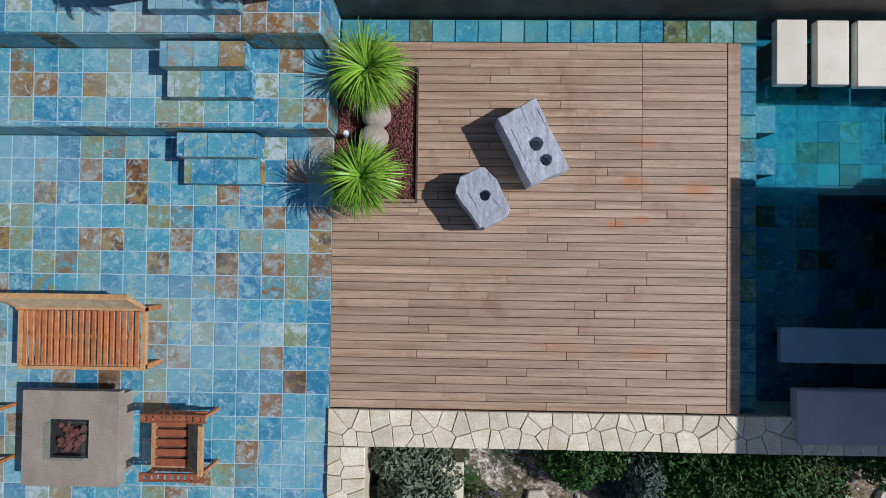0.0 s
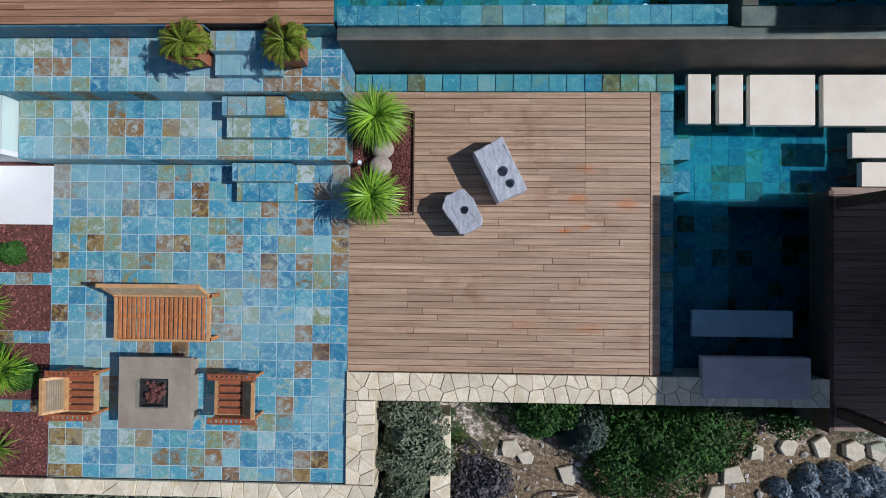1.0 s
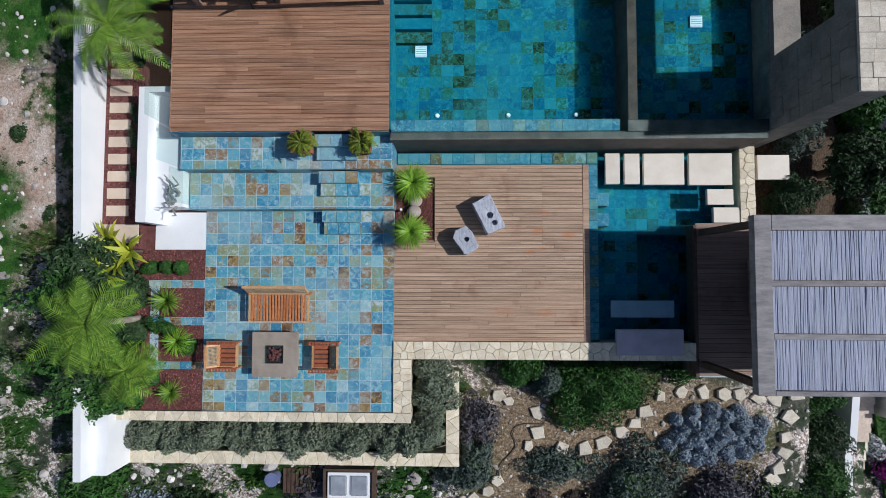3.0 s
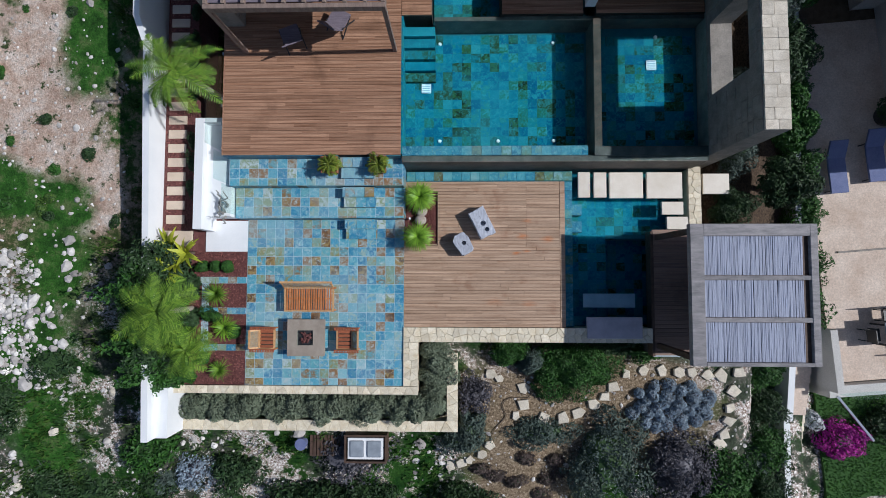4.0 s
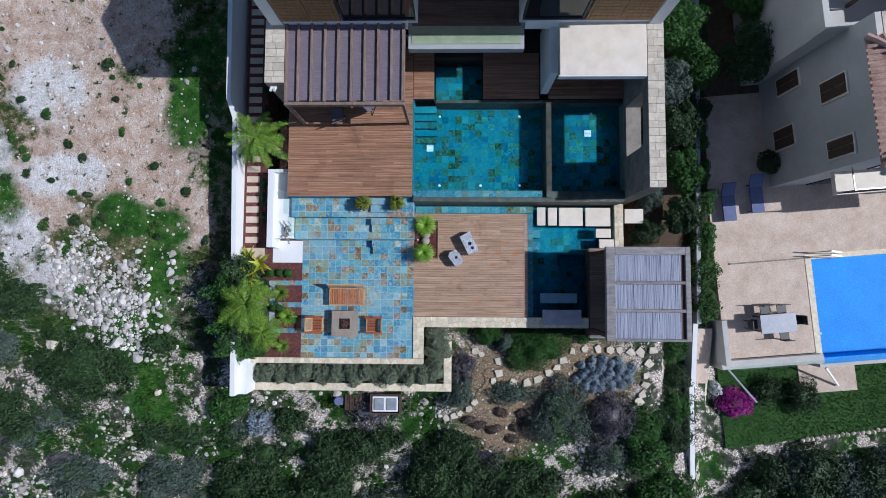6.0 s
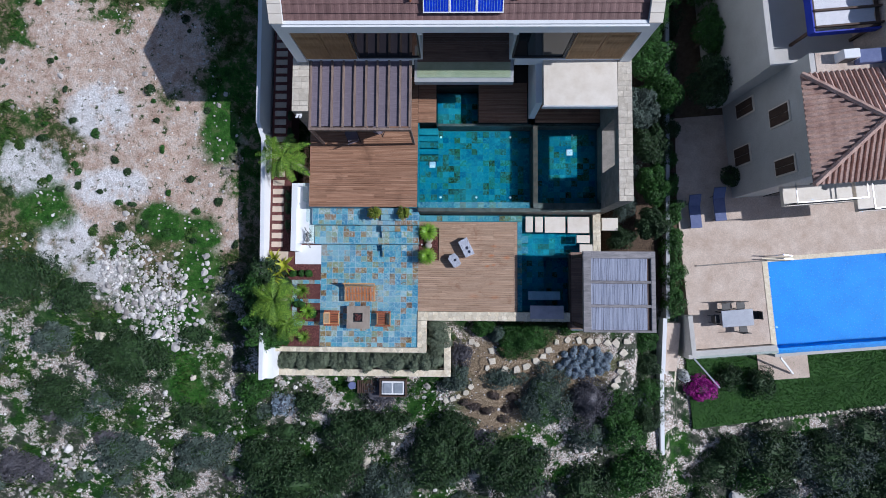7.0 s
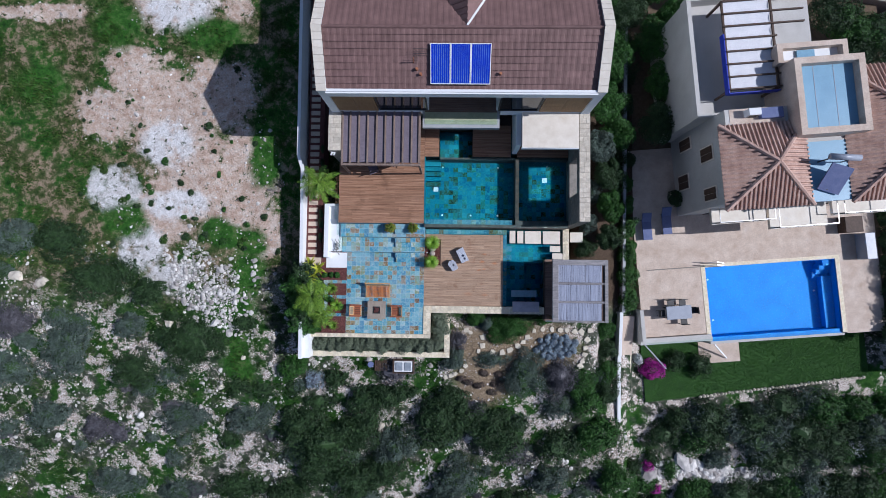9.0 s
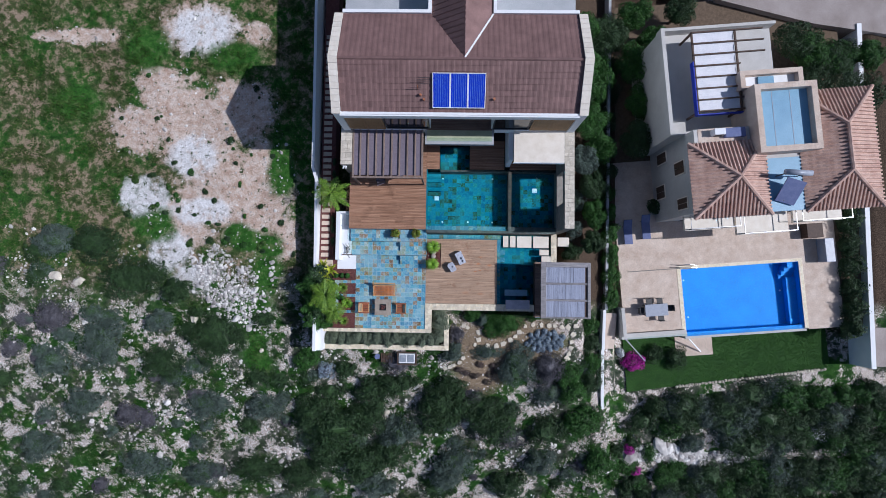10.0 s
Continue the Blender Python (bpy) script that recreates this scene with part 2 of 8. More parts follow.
BLACKMETAL = surface("black_metal", (0.02, 0.02, 0.022), (0.045, 0.045, 0.05), 4, 60, 0.5)
ROOFTILE = surface("brown_roof_tile", (0.15, 0.085, 0.078), (0.23, 0.135, 0.125), 1.4, 24, 0.7, vary=0.12, bump=0.4, shuffle=1.0)
PINKTILE = surface("pink_clay_tile", (0.44, 0.27, 0.215), (0.64, 0.45, 0.37), 1.6, 14, 0.8, bump=0.4, stain=(0.34, 0.21, 0.165), stain_at=(0.58, 0.78), stain_scale=2)
SHUTTER = surface("shutter_timber", (0.26, 0.15, 0.065), (0.40, 0.25, 0.12), 2.0, 24, 0.65, (6, 1, 1), 0.08)
WINGLASS, _n, _l, _b = nodes_of("dark_window_glass")
_b.inputs["Base Color"].default_value = (0.012, 0.016, 0.02, 1)
_b.inputs["Roughness"].default_value = 0.058
SOLAR, _n, _l, _b = nodes_of("solar_cells")
_v = where(_n, _l)
_c = ramp(_n, _l, noise_tex(_n, _l, _v, 6), [(0.3, (0.008, 0.025, 0.42)), (0.7, (0.014, 0.05, 0.60))])
_l.new(_c, _b.inputs["Base Color"])
_b.inputs["Roughness"].default_value = 0.25
GLASS = clear_glass("clear_glass")
WATER = water("pool_water", (0.55, 0.92, 0.97), 0.05, 4)
WATER_LOW = water("reflecting_pool_water", (0.5, 0.88, 0.95), 0.03, 2)
WATER_BLUE = water("blue_pool_water", (0.55, 0.85, 1.0), 0.05, 3)
BLUEPOOL = surface("blue_pool_plaster", (0.012, 0.21, 0.62), (0.02, 0.27, 0.72), 0.8, 12, 0.7, bump=0.0)
NPATIO = surface("pinkish_patio_stone", (0.54, 0.42, 0.335), (0.70, 0.59, 0.50), 1.2, 16, 0.85, stain=(0.47, 0.35, 0.27), stain_at=(0.55, 0.75), stain_scale=0.9)
NWALL = surface("neighbour_render", (0.50, 0.485, 0.46), (0.60, 0.585, 0.56), 0.8, 30, 0.85)
NBLUE = surface("pale_blue_panel", (0.16, 0.34, 0.50), (0.21, 0.41, 0.57), 1.0, 20, 0.4)
FABRICWHITE = surface("white_canvas", (0.72, 0.73, 0.78), (0.82, 0.82, 0.86), 2, 50, 0.85)
BLUEPAINT = surface("blue_paint", (0.01, 0.03, 0.40), (0.02, 0.05, 0.5), 2, 30, 0.5)
GREYLOUNGE = surface("blue_grey_fabric", (0.12, 0.15, 0.30), (0.17, 0.20, 0.36), 3, 60, 0.85)
TABLEGREY = surface("grey_tabletop", (0.30, 0.33, 0.40), (0.37, 0.40, 0.47), 3, 40, 0.4)
LAWN = surface("lawn_soil", (0.022, 0.07, 0.012), (0.04, 0.11, 0.02), 1, 30, 0.95)
ROADMAT = surface("road", (0.28, 0.235, 0.215), (0.40, 0.35, 0.33), 0.6, 14, 0.9)
FLAG = surface("white_flagstone", (0.54, 0.48, 0.38), (0.74, 0.68, 0.57), 4, 30, 0.85, vary=0.12, bump=0.6, shuffle=1.0)
ROCK = leafy("field_rock", (0.30, 0.275, 0.26), (0.78, 0.75, 0.72), 0.5, 0.9)
BARK = surface("bark", (0.09, 0.065, 0.045), (0.19, 0.145, 0.105), 6, 40, 0.95)
PALEBARK = surface("pale_palm_trunk", (0.28, 0.24, 0.19), (0.42, 0.38, 0.31), 6, 40, 0.95)
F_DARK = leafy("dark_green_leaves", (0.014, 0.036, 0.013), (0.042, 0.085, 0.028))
F_DEEP = leafy("shrub_green_leaves", (0.016, 0.06, 0.010), (0.050, 0.145, 0.022))
F_OLIVE = leafy("grey_green_leaves", (0.050, 0.075, 0.062), (0.11, 0.15, 0.125))
F_ROSE = leafy("rosemary_leaves", (0.10, 0.13, 0.085), (0.21, 0.25, 0.17))
F_SILVER = leafy("silver_blue_leaves", (0.19, 0.25, 0.31), (0.38, 0.46, 0.54))
F_LAV = leafy("lavender_leaves", (0.060, 0.058, 0.068), (0.13, 0.125, 0.145))
F_BRIGHT = leafy("bright_green_blades", (0.09, 0.21, 0.015), (0.30, 0.52, 0.05), 0.5, 0.4)
F_YELLOW = leafy("yellow_green_fronds", (0.17, 0.24, 0.012), (0.50, 0.52, 0.05), 0.5, 0.45)
F_PALM = leafy("palm_fronds", (0.055, 0.14, 0.014), (0.23, 0.37, 0.045), 0.5, 0.45)
F_POT = leafy("cycad_leaves", (0.06, 0.12, 0.01), (0.28, 0.33, 0.045), 0.5, 0.45)
F_MAGENTA = leafy("magenta_bracts", (0.28, 0.01, 0.20), (0.62, 0.05, 0.45))
F_GRASS = leafy("lawn_grass", (0.03, 0.11, 0.012), (0.085, 0.21, 0.025))
F_WEED = leafy("wild_grass", (0.016, 0.05, 0.008), (0.075, 0.14, 0.025))
F_DRY = leafy("dry_heather_twigs", (0.06, 0.045, 0.04), (0.15, 0.115, 0.10))
F_WHITEFLOWER = leafy("white_flowers", (0.55, 0.57, 0.60), (0.8, 0.8, 0.82))


# ================= building helpers =================
def box(bm, x0, x1, y0, y1, z0, z1, bevel=0.0):
    v = [bm.verts.new(p) for p in ((x0, y0, z0), (x1, y0, z0), (x1, y1, z0), (x0, y1, z0), (x0, y0, z1), (x1, y0, z1), (x1, y1, z1), (x0, y1, z1))]
    f = [bm.faces.new([v[i] for i in q]) for q in ((3, 2, 1, 0), (4, 5, 6, 7), (0, 1, 5, 4), (1, 2, 6, 5), (2, 3, 7, 6), (3, 0, 4, 7))]
    if bevel:
        bmesh.ops.bevel(bm, geom=list({e for q in f for e in q.edges}), offset=bevel, segments=1, affect="EDGES", profile=0.5)
    return v


def boxes(*rows, bevel=0.0):
    bm = bmesh.new()
    for r in rows:
        b2 = bmesh.new() if bevel else bm
        box(b2, *r, bevel)
        if bevel:
            me = bpy.data.meshes.new("tmp")
            b2.to_mesh(me)
            bm.from_mesh(me)
            bpy.data.meshes.remove(me)
            b2.free()
    return bm


def prism(points, z0, z1, bm=None):
    """An upright prism on a plan outline, given anticlockwise."""
    bm = bm or bmesh.new()
    lo = [bm.verts.new((x, y, z0)) for x, y in points]
    hi = [bm.verts.new((x, y, z1)) for x, y in points]
    bm.faces.new(hi)
    bm.faces.new(lo[::-1])
    n = len(points)
    for i in range(n):
        j = (i + 1) % n
        bm.faces.new((lo[i], lo[j], hi[j], hi[i]))
    return bm


def beam(bm, a, b, w, h):
    """A straight bar from a to b of that width and height."""
    a, b = Vector(a), Vector(b)
    d = (b - a).normalized()
    side = d.cross(Vector((0, 0, 1)))
    side = Vector((1, 0, 0)) if side.length < 1e-3 else side.normalized()
    up = side.cross(d)
    q = [[bm.verts.new(p + side * sx * w / 2 + up * sz * h / 2) for sx, sz in ((-1, -1), (1, -1), (1, 1), (-1, 1))] for p in (a, b)]
    for i in range(4):
        j = (i + 1) % 4
        bm.faces.new((q[0][i], q[0][j], q[1][j], q[1][i]))
    bm.faces.new(q[0][::-1])
    bm.faces.new(q[1])


def tube(bm, pts, r0, r1=None, n=7):
    r1 = r0 if r1 is None else r1
    rings = []
    for i, p in enumerate(pts):
        p = Vector(p)
        d = (Vector(pts[min(i + 1, len(pts) - 1)]) - Vector(pts[max(i - 1, 0)])).normalized()
        s = d.cross(Vector((0.13, 0.21, 1)))
        s = Vector((1, 0, 0)) if s.length < 1e-3 else s.normalized()
        u = s.cross(d)
        r = r0 + (r1 - r0) * i / max(1, len(pts) - 1)
        rings.append([bm.verts.new(p + r * (s * math.cos(a) + u * math.sin(a))) for a in [2 * math.pi * k / n for k in range(n)]])
    for a, b in zip(rings, rings[1:]):
        for k in range(n):
            bm.faces.new((a[k], a[(k + 1) % n], b[(k + 1) % n], b[k]))
    bm.faces.new(rings[0][::-1])
    bm.faces.new(rings[-1])


def mesh_of(name, bm, material, smooth=False):
    me = bpy.data.meshes.new(name)
    bmesh.ops.recalc_face_normals(bm, faces=bm.faces)
    bm.to_mesh(me)
    bm.free()
    for m in (material if isinstance(material, (list, tuple)) else [material]):
        me.materials.append(m)
    if smooth:
        me.shade_smooth()
    return me


def part(name, bm, material, parent=None, label="", smooth=False):
    ob = new(name, mesh_of(name, bm, material, smooth))
    if parent is not None:
        ob.parent = parent
    return tagged(ob, label)


def piece(name, me, parent, m=None):
    ob = new(name, me)
    ob.parent = parent
    if m is not None:
        ob.matrix_basis = m
    return ob


def thing(name, label, category, group="", kind="", at=(0, 0, 0), turn=0.0):
    ob = new(name)
    ob.empty_display_size = 0.1
    ob.matrix_basis = pose(*at, 0, 0, turn)
    return tagged(ob, label, category, group, kind)


def solid(name, bm, material, label, category, kind="structure", smooth=False, group=""):
    return tagged(new(name, mesh_of(name, bm, material, smooth)), label, category, group, kind)


def raw(name, verts, faces, material, smooth=False):
    me = bpy.data.meshes.new(name)
    me.from_pydata([tuple(v) for v in verts], [], [tuple(f) for f in faces])
    for m in (material if isinstance(material, (list, tuple)) else [material]):
        me.materials.append(m)
    if smooth:
        me.shade_smooth()
    me.update()
    return me


# ================= ground =================
def smooth01(a, b, v):
    t = min(1.0, max(0.0, (v - a) / (b - a)))
    return t * t * (3 - 2 * t)


def ground_z(x, y):
    z = -0.55 - 0.65 * smooth01(0.5, -2.5, y) - 0.30 * max(0.0, -3.4 - y) ** 1.0 * (1 if y > -30 else 30 / -y * 1.0)
    z -= 1.85 * smooth01(10.5, 14.0, x) * smooth01(-9, -3, y)
    z += 0.16 * noise.noise((x * 0.35, y * 0.35, 0.3)) + 0.07 * noise.noise((x * 1.1, y * 1.1, 4.3))
    if 1.2 < x < 11.6 and -3.4 < y <= -0.3:
        z = -1.22 + 0.05 * noise.noise((x * 1.1, y * 1.1, 4.3))
    if -7.75 < x < 9.6 and (-1.95 if x < 1.2 else -0.3) < y < 24:
        z = min(z, -2.3)
    if -7.75 < x < 1.5 and -3.3 < y <= -1.95:
        z = -0.85
    if 0.2 < x < 1.5 and -3.3 < y < -0.2:
        z = -0.85
    if 14.6 < x < 34 and -1.9 < y < 26:
        z = min(z, -5.0)
    if x >= 14.6 and -6.6 < y <= -1.9:
        z = -4.0
    if x > 13.4 and y <= -6.6:
        z += (-4.0 + 0.12 * (y + 6.6) + 0.12 * noise.noise((x * 0.6, y * 0.6, 1.7)) - z) * smooth01(13.4, 15.0, x)
    return z


# patches of bare earth, chalk and fresh grass on the field: middle and half-widths
SAND = ((-17.3, 13.2, 4.6, 3.0), (-14.5, 14.2, 3.2, 2.6), (-12.4, 8.1, 2.6, 4.6), (-15.5, 8.5, 3.6, 4.6), (-22.0, 12.7, 2.2, 2.2), (-19.0, 14.8, 3.4, 1.5), (-20.1, 16.5, 2.4, 1.1), (-13.1, 20.2, 1.1, 1.0), (-18.2, 5.6, 2.6, 2.0), (-10.9, 4.5, 1.6, 2.0), (-26.7, 19.9, 3.6, 0.7), (-17.6, 20.5, 3.0, 2.2))
CHALK = ((-17.4, 20.3, 2.8, 2.1), (-17.6, 10.7, 2.0, 2.0), (-21.2, 7.6, 2.0, 1.7), (-16.9, 6.5, 2.6, 1.2), (-19.2, 3.6, 1.9, 1.6), (-16.9, 1.6, 2.0, 1.3), (-14.2, 0.1, 1.7, 1.1))
MEADOW = ((-20.3, 5.4, 1.8, 1.5), (-14.2, 4.9, 1.5, 1.1), (-21.5, 19.0, 2.2, 2.0), (-14.8, 18.2, 2.6, 1.5), (-11.1, 10.6, 1.0, 3.0), (-12.9, -1.1, 1.9, 3.0), (-16.2, -2.6, 1.3, 1.5), (-12.6, -4.4, 1.6, 1.6), (-26.9, 14.8, 2.6, 1.6), (-10.9, 9.5, 1.3, 2.2), (-11.9, 2.1, 1.7, 2.2), (-13.4, 4.4, 2.0, 1.1), (-11.7, 4.0, 1.3, 1.5))


def ground_material():
    m, N, L, B = nodes_of("field_ground")
    v = where(N, L)
    ragged = noise_tex(N, L, v, 0.6, 8, 0.74)

    def spot(cx, cy, rx, ry, edge=0.10, depth=2.6):
        """1 inside a ragged patch of open ground, 0 outside."""
        mp = N.new("ShaderNodeMapping")
        mp.inputs["Location"].default_value = (-cx / rx, -cy / ry, 0)
        mp.inputs["Scale"].default_value = (1 / rx, 1 / ry, 0)
        L.new(v, mp.inputs["Vector"])
        ln = N.new("ShaderNodeVectorMath")
        ln.operation = "LENGTH"
        L.new(mp.outputs[0], ln.inputs[0])
        ad = N.new("ShaderNodeMath")
        ad.operation = "MULTIPLY_ADD"
        L.new(ragged, ad.inputs[0])
        ad.inputs[1].default_value = depth
        L.new(ln.outputs["Value"], ad.inputs[2])
        mr = N.new("ShaderNodeMapRange")
        mr.inputs["From Min"].default_value = 1.0 + depth * 0.5
        mr.inputs["From Max"].default_value = 1.0 + depth * 0.5 - edge
        L.new(ad.outputs[0], mr.inputs["Value"])
        return mr.outputs[0]

    def larger(a, b):
        mx = N.new("ShaderNodeMath")
        mx.operation = "MAXIMUM"
        L.new(a, mx.inputs[0])
        L.new(b, mx.inputs[1])
        return mx.outputs[0]

    fine = noise_tex(N, L, v, 13, 6, 0.78)
    mid = noise_tex(N, L, v, 1.6, 7, 0.74)
    big = noise_tex(N, L, v, 0.35, 5, 0.65)
    green = ramp(N, L, mid, [(0.36, (0.012, 0.045, 0.008)), (0.48, (0.03, 0.10, 0.014)), (0.54, (0.07, 0.12, 0.03)), (0.60, (0.27, 0.22, 0.14))])
    olive = ramp(N, L, mid, [(0.36, (0.03, 0.06, 0.014)), (0.48, (0.09, 0.10, 0.04)), (0.56, (0.33, 0.25, 0.18))])
    green = mix(N, L, ramp(N, L, big, [(0.44, (0, 0, 0)), (0.56, (1, 1, 1))]), green, olive)
    sand = ramp(N, L, mid, [(0.34, (0.41, 0.27, 0.20)), (0.50, (0.58, 0.45, 0.365)), (0.64, (0.70, 0.62, 0.56))])
    chalk = ramp(N, L, mid, [(0.34, (0.55, 0.52, 0.50)), (0.55, (0.80, 0.79, 0.79))])
    def patches(rows, edge, depth):
        out = spot(*rows[0], edge, depth)
        for row in rows[1:]:
            out = larger(out, spot(*row, edge, depth))
        return out

    open_ground = patches(SAND, 0.22, 2.2)
    white = patches(CHALK, 0.3, 1.5)
    meadow = patches(MEADOW, 0.4, 1.8)
    col = mix(N, L, open_ground, green, sand)
    broken = ramp(N, L, noise_tex(N, L, v, 0.9, 8, 0.76), [(0.36, (0, 0, 0)), (0.50, (1, 1, 1))])
    col = mix(N, L, mix(N, L, 1.0, white, broken, "MULTIPLY"), col, chalk)
    weeds = ramp(N, L, noise_tex(N, L, v, 2.4, 7, 0.75), [(0.58, (0, 0, 0)), (0.62, (1, 1, 1))])
    col = mix(N, L, weeds, col, (0.05, 0.075, 0.028))
    # stony slope below the villa
    stony = noise_tex(N, L, v, 0.8, 8, 0.78)
    sy = N.new("ShaderNodeSeparateXYZ")
    L.new(v, sy.inputs[0])
    south = N.new("ShaderNodeMapRange")
    south.inputs["From Min"].default_value, south.inputs["From Max"].default_value = 2.5, -1.5
    L.new(sy.outputs["Y"], south.inputs["Value"])
    scrubby = ramp(N, L, mid, [(0.34, (0.022, 0.032, 0.02)), (0.48, (0.06, 0.075, 0.05)), (0.58, (0.15, 0.14, 0.12))])
    col = mix(N, L, south.outputs[0], col, scrubby)
    fringe = mix(N, L, ramp(N, L, big, [(0.46, (1, 1, 1)), (0.54, (0, 0, 0))]), col, ramp(N, L, mid, [(0.4, (0.012, 0.05, 0.008)), (0.6, (0.045, 0.12, 0.018))]))
    col = mix(N, L, south.outputs[0], col, fringe)
    st = ramp(N, L, stony, [(0.505, (0, 0, 0)), (0.55, (1, 1, 1))])
    st = mix(N, L, 1.0, st, south.outputs[0], "MULTIPLY")
    earth = ramp(N, L, fine, [(0.36, (0.17, 0.11, 0.08)), (0.46, (0.42, 0.31, 0.25)), (0.53, (0.66, 0.61, 0.57)), (0.62, (0.86, 0.84, 0.82))])
    col = mix(N, L, st, col, earth)
    col = mix(N, L, meadow, col, ramp(N, L, mid, [(0.38, (0.018, 0.06, 0.010)), (0.52, (0.04, 0.13, 0.018)), (0.62, (0.10, 0.15, 0.05))]))
    # tended garden below the deck: bare tan earth
    garden = larger(spot(6.0, -2.8, 5.2, 2.6, 0.4, 0.6), spot(4.0, -5.2, 2.4, 2.2, 0.4, 0.9))
    tan = ramp(N, L, fine, [(0.36, (0.15, 0.105, 0.065)), (0.55, (0.29, 0.22, 0.145)), (0.7, (0.48, 0.41, 0.32))])
    col = mix(N, L, garden, col, tan)
    # soil between the plots, its shade painted in as a darker ground colour
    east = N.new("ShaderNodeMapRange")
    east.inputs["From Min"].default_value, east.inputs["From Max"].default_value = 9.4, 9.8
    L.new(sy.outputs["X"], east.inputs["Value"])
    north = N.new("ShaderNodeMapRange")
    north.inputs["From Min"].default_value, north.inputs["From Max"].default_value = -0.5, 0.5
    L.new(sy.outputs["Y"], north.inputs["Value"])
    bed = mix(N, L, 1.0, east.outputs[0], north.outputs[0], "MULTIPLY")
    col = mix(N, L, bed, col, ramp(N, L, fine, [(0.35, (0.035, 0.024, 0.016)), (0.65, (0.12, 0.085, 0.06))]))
    col = mix(N, L, 1.0, col, ramp(N, L, fine, [(0.30, (0.5, 0.5, 0.5)), (0.70, (1.35, 1.35, 1.35))]), "MULTIPLY")
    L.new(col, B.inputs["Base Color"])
    B.inputs["Roughness"].default_value = 0.95
    B.inputs["Specular IOR Level"].default_value = 0.15
    relief(N, L, B, fine, 0.7, 0.07)
    return m


def build_ground():
    xs = [-600, -300, -150, -80, -55] + list(np.arange(-42, 48.1, 0.5)) + [60, 85, 150, 300, 600]
    ys = [-600, -300, -150, -80, -45] + list(np.arange(-30, 34.1, 0.5)) + [45, 80, 150, 300, 600]
    verts = [(x, y, ground_z(x, y)) for y in ys for x in xs]
    w = len(xs)
    faces = [(j * w + i, j * w + i + 1, (j + 1) * w + i + 1, (j + 1) * w + i) for j in range(len(ys) - 1) for i in range(w - 1)]
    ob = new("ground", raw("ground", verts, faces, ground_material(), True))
    tagged(ob, "rough hillside with dry earth, chalk and wild grass", "ground", kind="structure")


build_ground()

# ================= levels of the villa =================
ZP, Z1, Z2, ZU = 0.0, 0.42, 0.82, 1.22
TILE = 0.2985
rng = random.Random(5)


def tile_mesh(w, d, h=0.02, seed=0, material=None):
    r = random.Random(seed)
    j = lambda: r.uniform(-0.004, 0.004)
    bm = bmesh.new()
    hw, hd = w / 2, d / 2
    base = [(-hw, -hd), (hw, -hd), (hw, hd), (-hw, hd)]
    lo = [bm.verts.new((x, y, -0.02)) for x, y in base]
    up = [bm.verts.new((x * 0.99 + j(), y * 0.99 + j(), h - 0.005)) for x, y in base]
    top = [bm.verts.new((x * 0.97, y * 0.97, h)) for x, y in base]
    for a, b in ((lo, up), (up, top)):
        for i in range(4):
            k = (i + 1) % 4
            bm.faces.new((a[i], a[k], b[k], b[i]))
    bm.faces.new(top)
    return mesh_of("tile", bm, material or SLATE)


TILES = [tile_mesh(TILE - 0.010, TILE - 0.010, 0.02, s) for s in range(4)]


WETSLATE = []
for k in range(4):
    WETSLATE.append(tile_mesh(TILE + 0.004, TILE + 0.004, 0.014 + 0.0015 * k, 10 + k, SLATE_WET))


DAMPSLATE = []
for me in TILES:
    me2 = me.copy()
    me2.materials[0] = SLATE_DAMP
    DAMPSLATE.append(me2)


def tile_field(parent, x0, x1, y0, y1, z, wet=False):
    """Square slate tiles from the east and the south edge, cut at the far edges."""
    cut = {}
    nx, ny = math.ceil((x1 - x0) / TILE - 0.05), math.ceil((y1 - y0) / TILE - 0.05)
    for j in range(ny):
        for i in range(nx):
            xa, xb = max(x0, x1 - (i + 1) * TILE), x1 - i * TILE
            ya, yb = y1 - (j + 1) * TILE, y1 - j * TILE
            ya = max(y0, ya)
            w, d = round(xb - xa, 3), round(yb - ya, 3)
            if w < 0.05 or d < 0.05:
                continue
            if w > TILE - 0.01 and d > TILE - 0.01:
                me = (DAMPSLATE if wet else TILES)[rng.randrange(4)]
            else:
                me = cut.setdefault((w, d), tile_mesh(w - 0.012, d - 0.012, material=SLATE_DAMP if wet else SLATE))
            piece("tile", me, parent, pose((xa + xb) / 2, (ya + yb) / 2, z - 0.02 + rng.uniform(-0.0015, 0.0015), 0, 0, 0))


# patio and the two planted terraces above it
patio = solid("patio", boxes((-5.08, 0.0, -1.86, 3.46, -2.2, -0.007)), GROUT, "slate-tiled patio in blue, grey and rust tones", "patio")
terrace_lower = solid("terrace_lower", boxes((-5.32, 0.03, 3.46, 4.42, -2.0, Z1 - 0.007)), GROUT, "raised slate-tiled terrace one flight above the patio", "terrace")
terrace_upper = solid("terrace_upper", boxes((-5.36, 0.03, 4.42, 5.30, -2.0, Z2 - 0.007)), GROUT, "slate-tiled terrace just below the upper deck", "terrace")


def clad_face(parent, x0, x1, y, z0, z1, thick=0.02):
    """Vertical slate slabs on a face that looks south."""
    x = x0
    while x < x1 - 0.02:
        e = min(x1, x + TILE)
        me = boxes((x + 0.004, e - 0.004, y - thick, y, z0, z1 - 0.004))
        part("slab", me, SLATE, parent)
        x = e


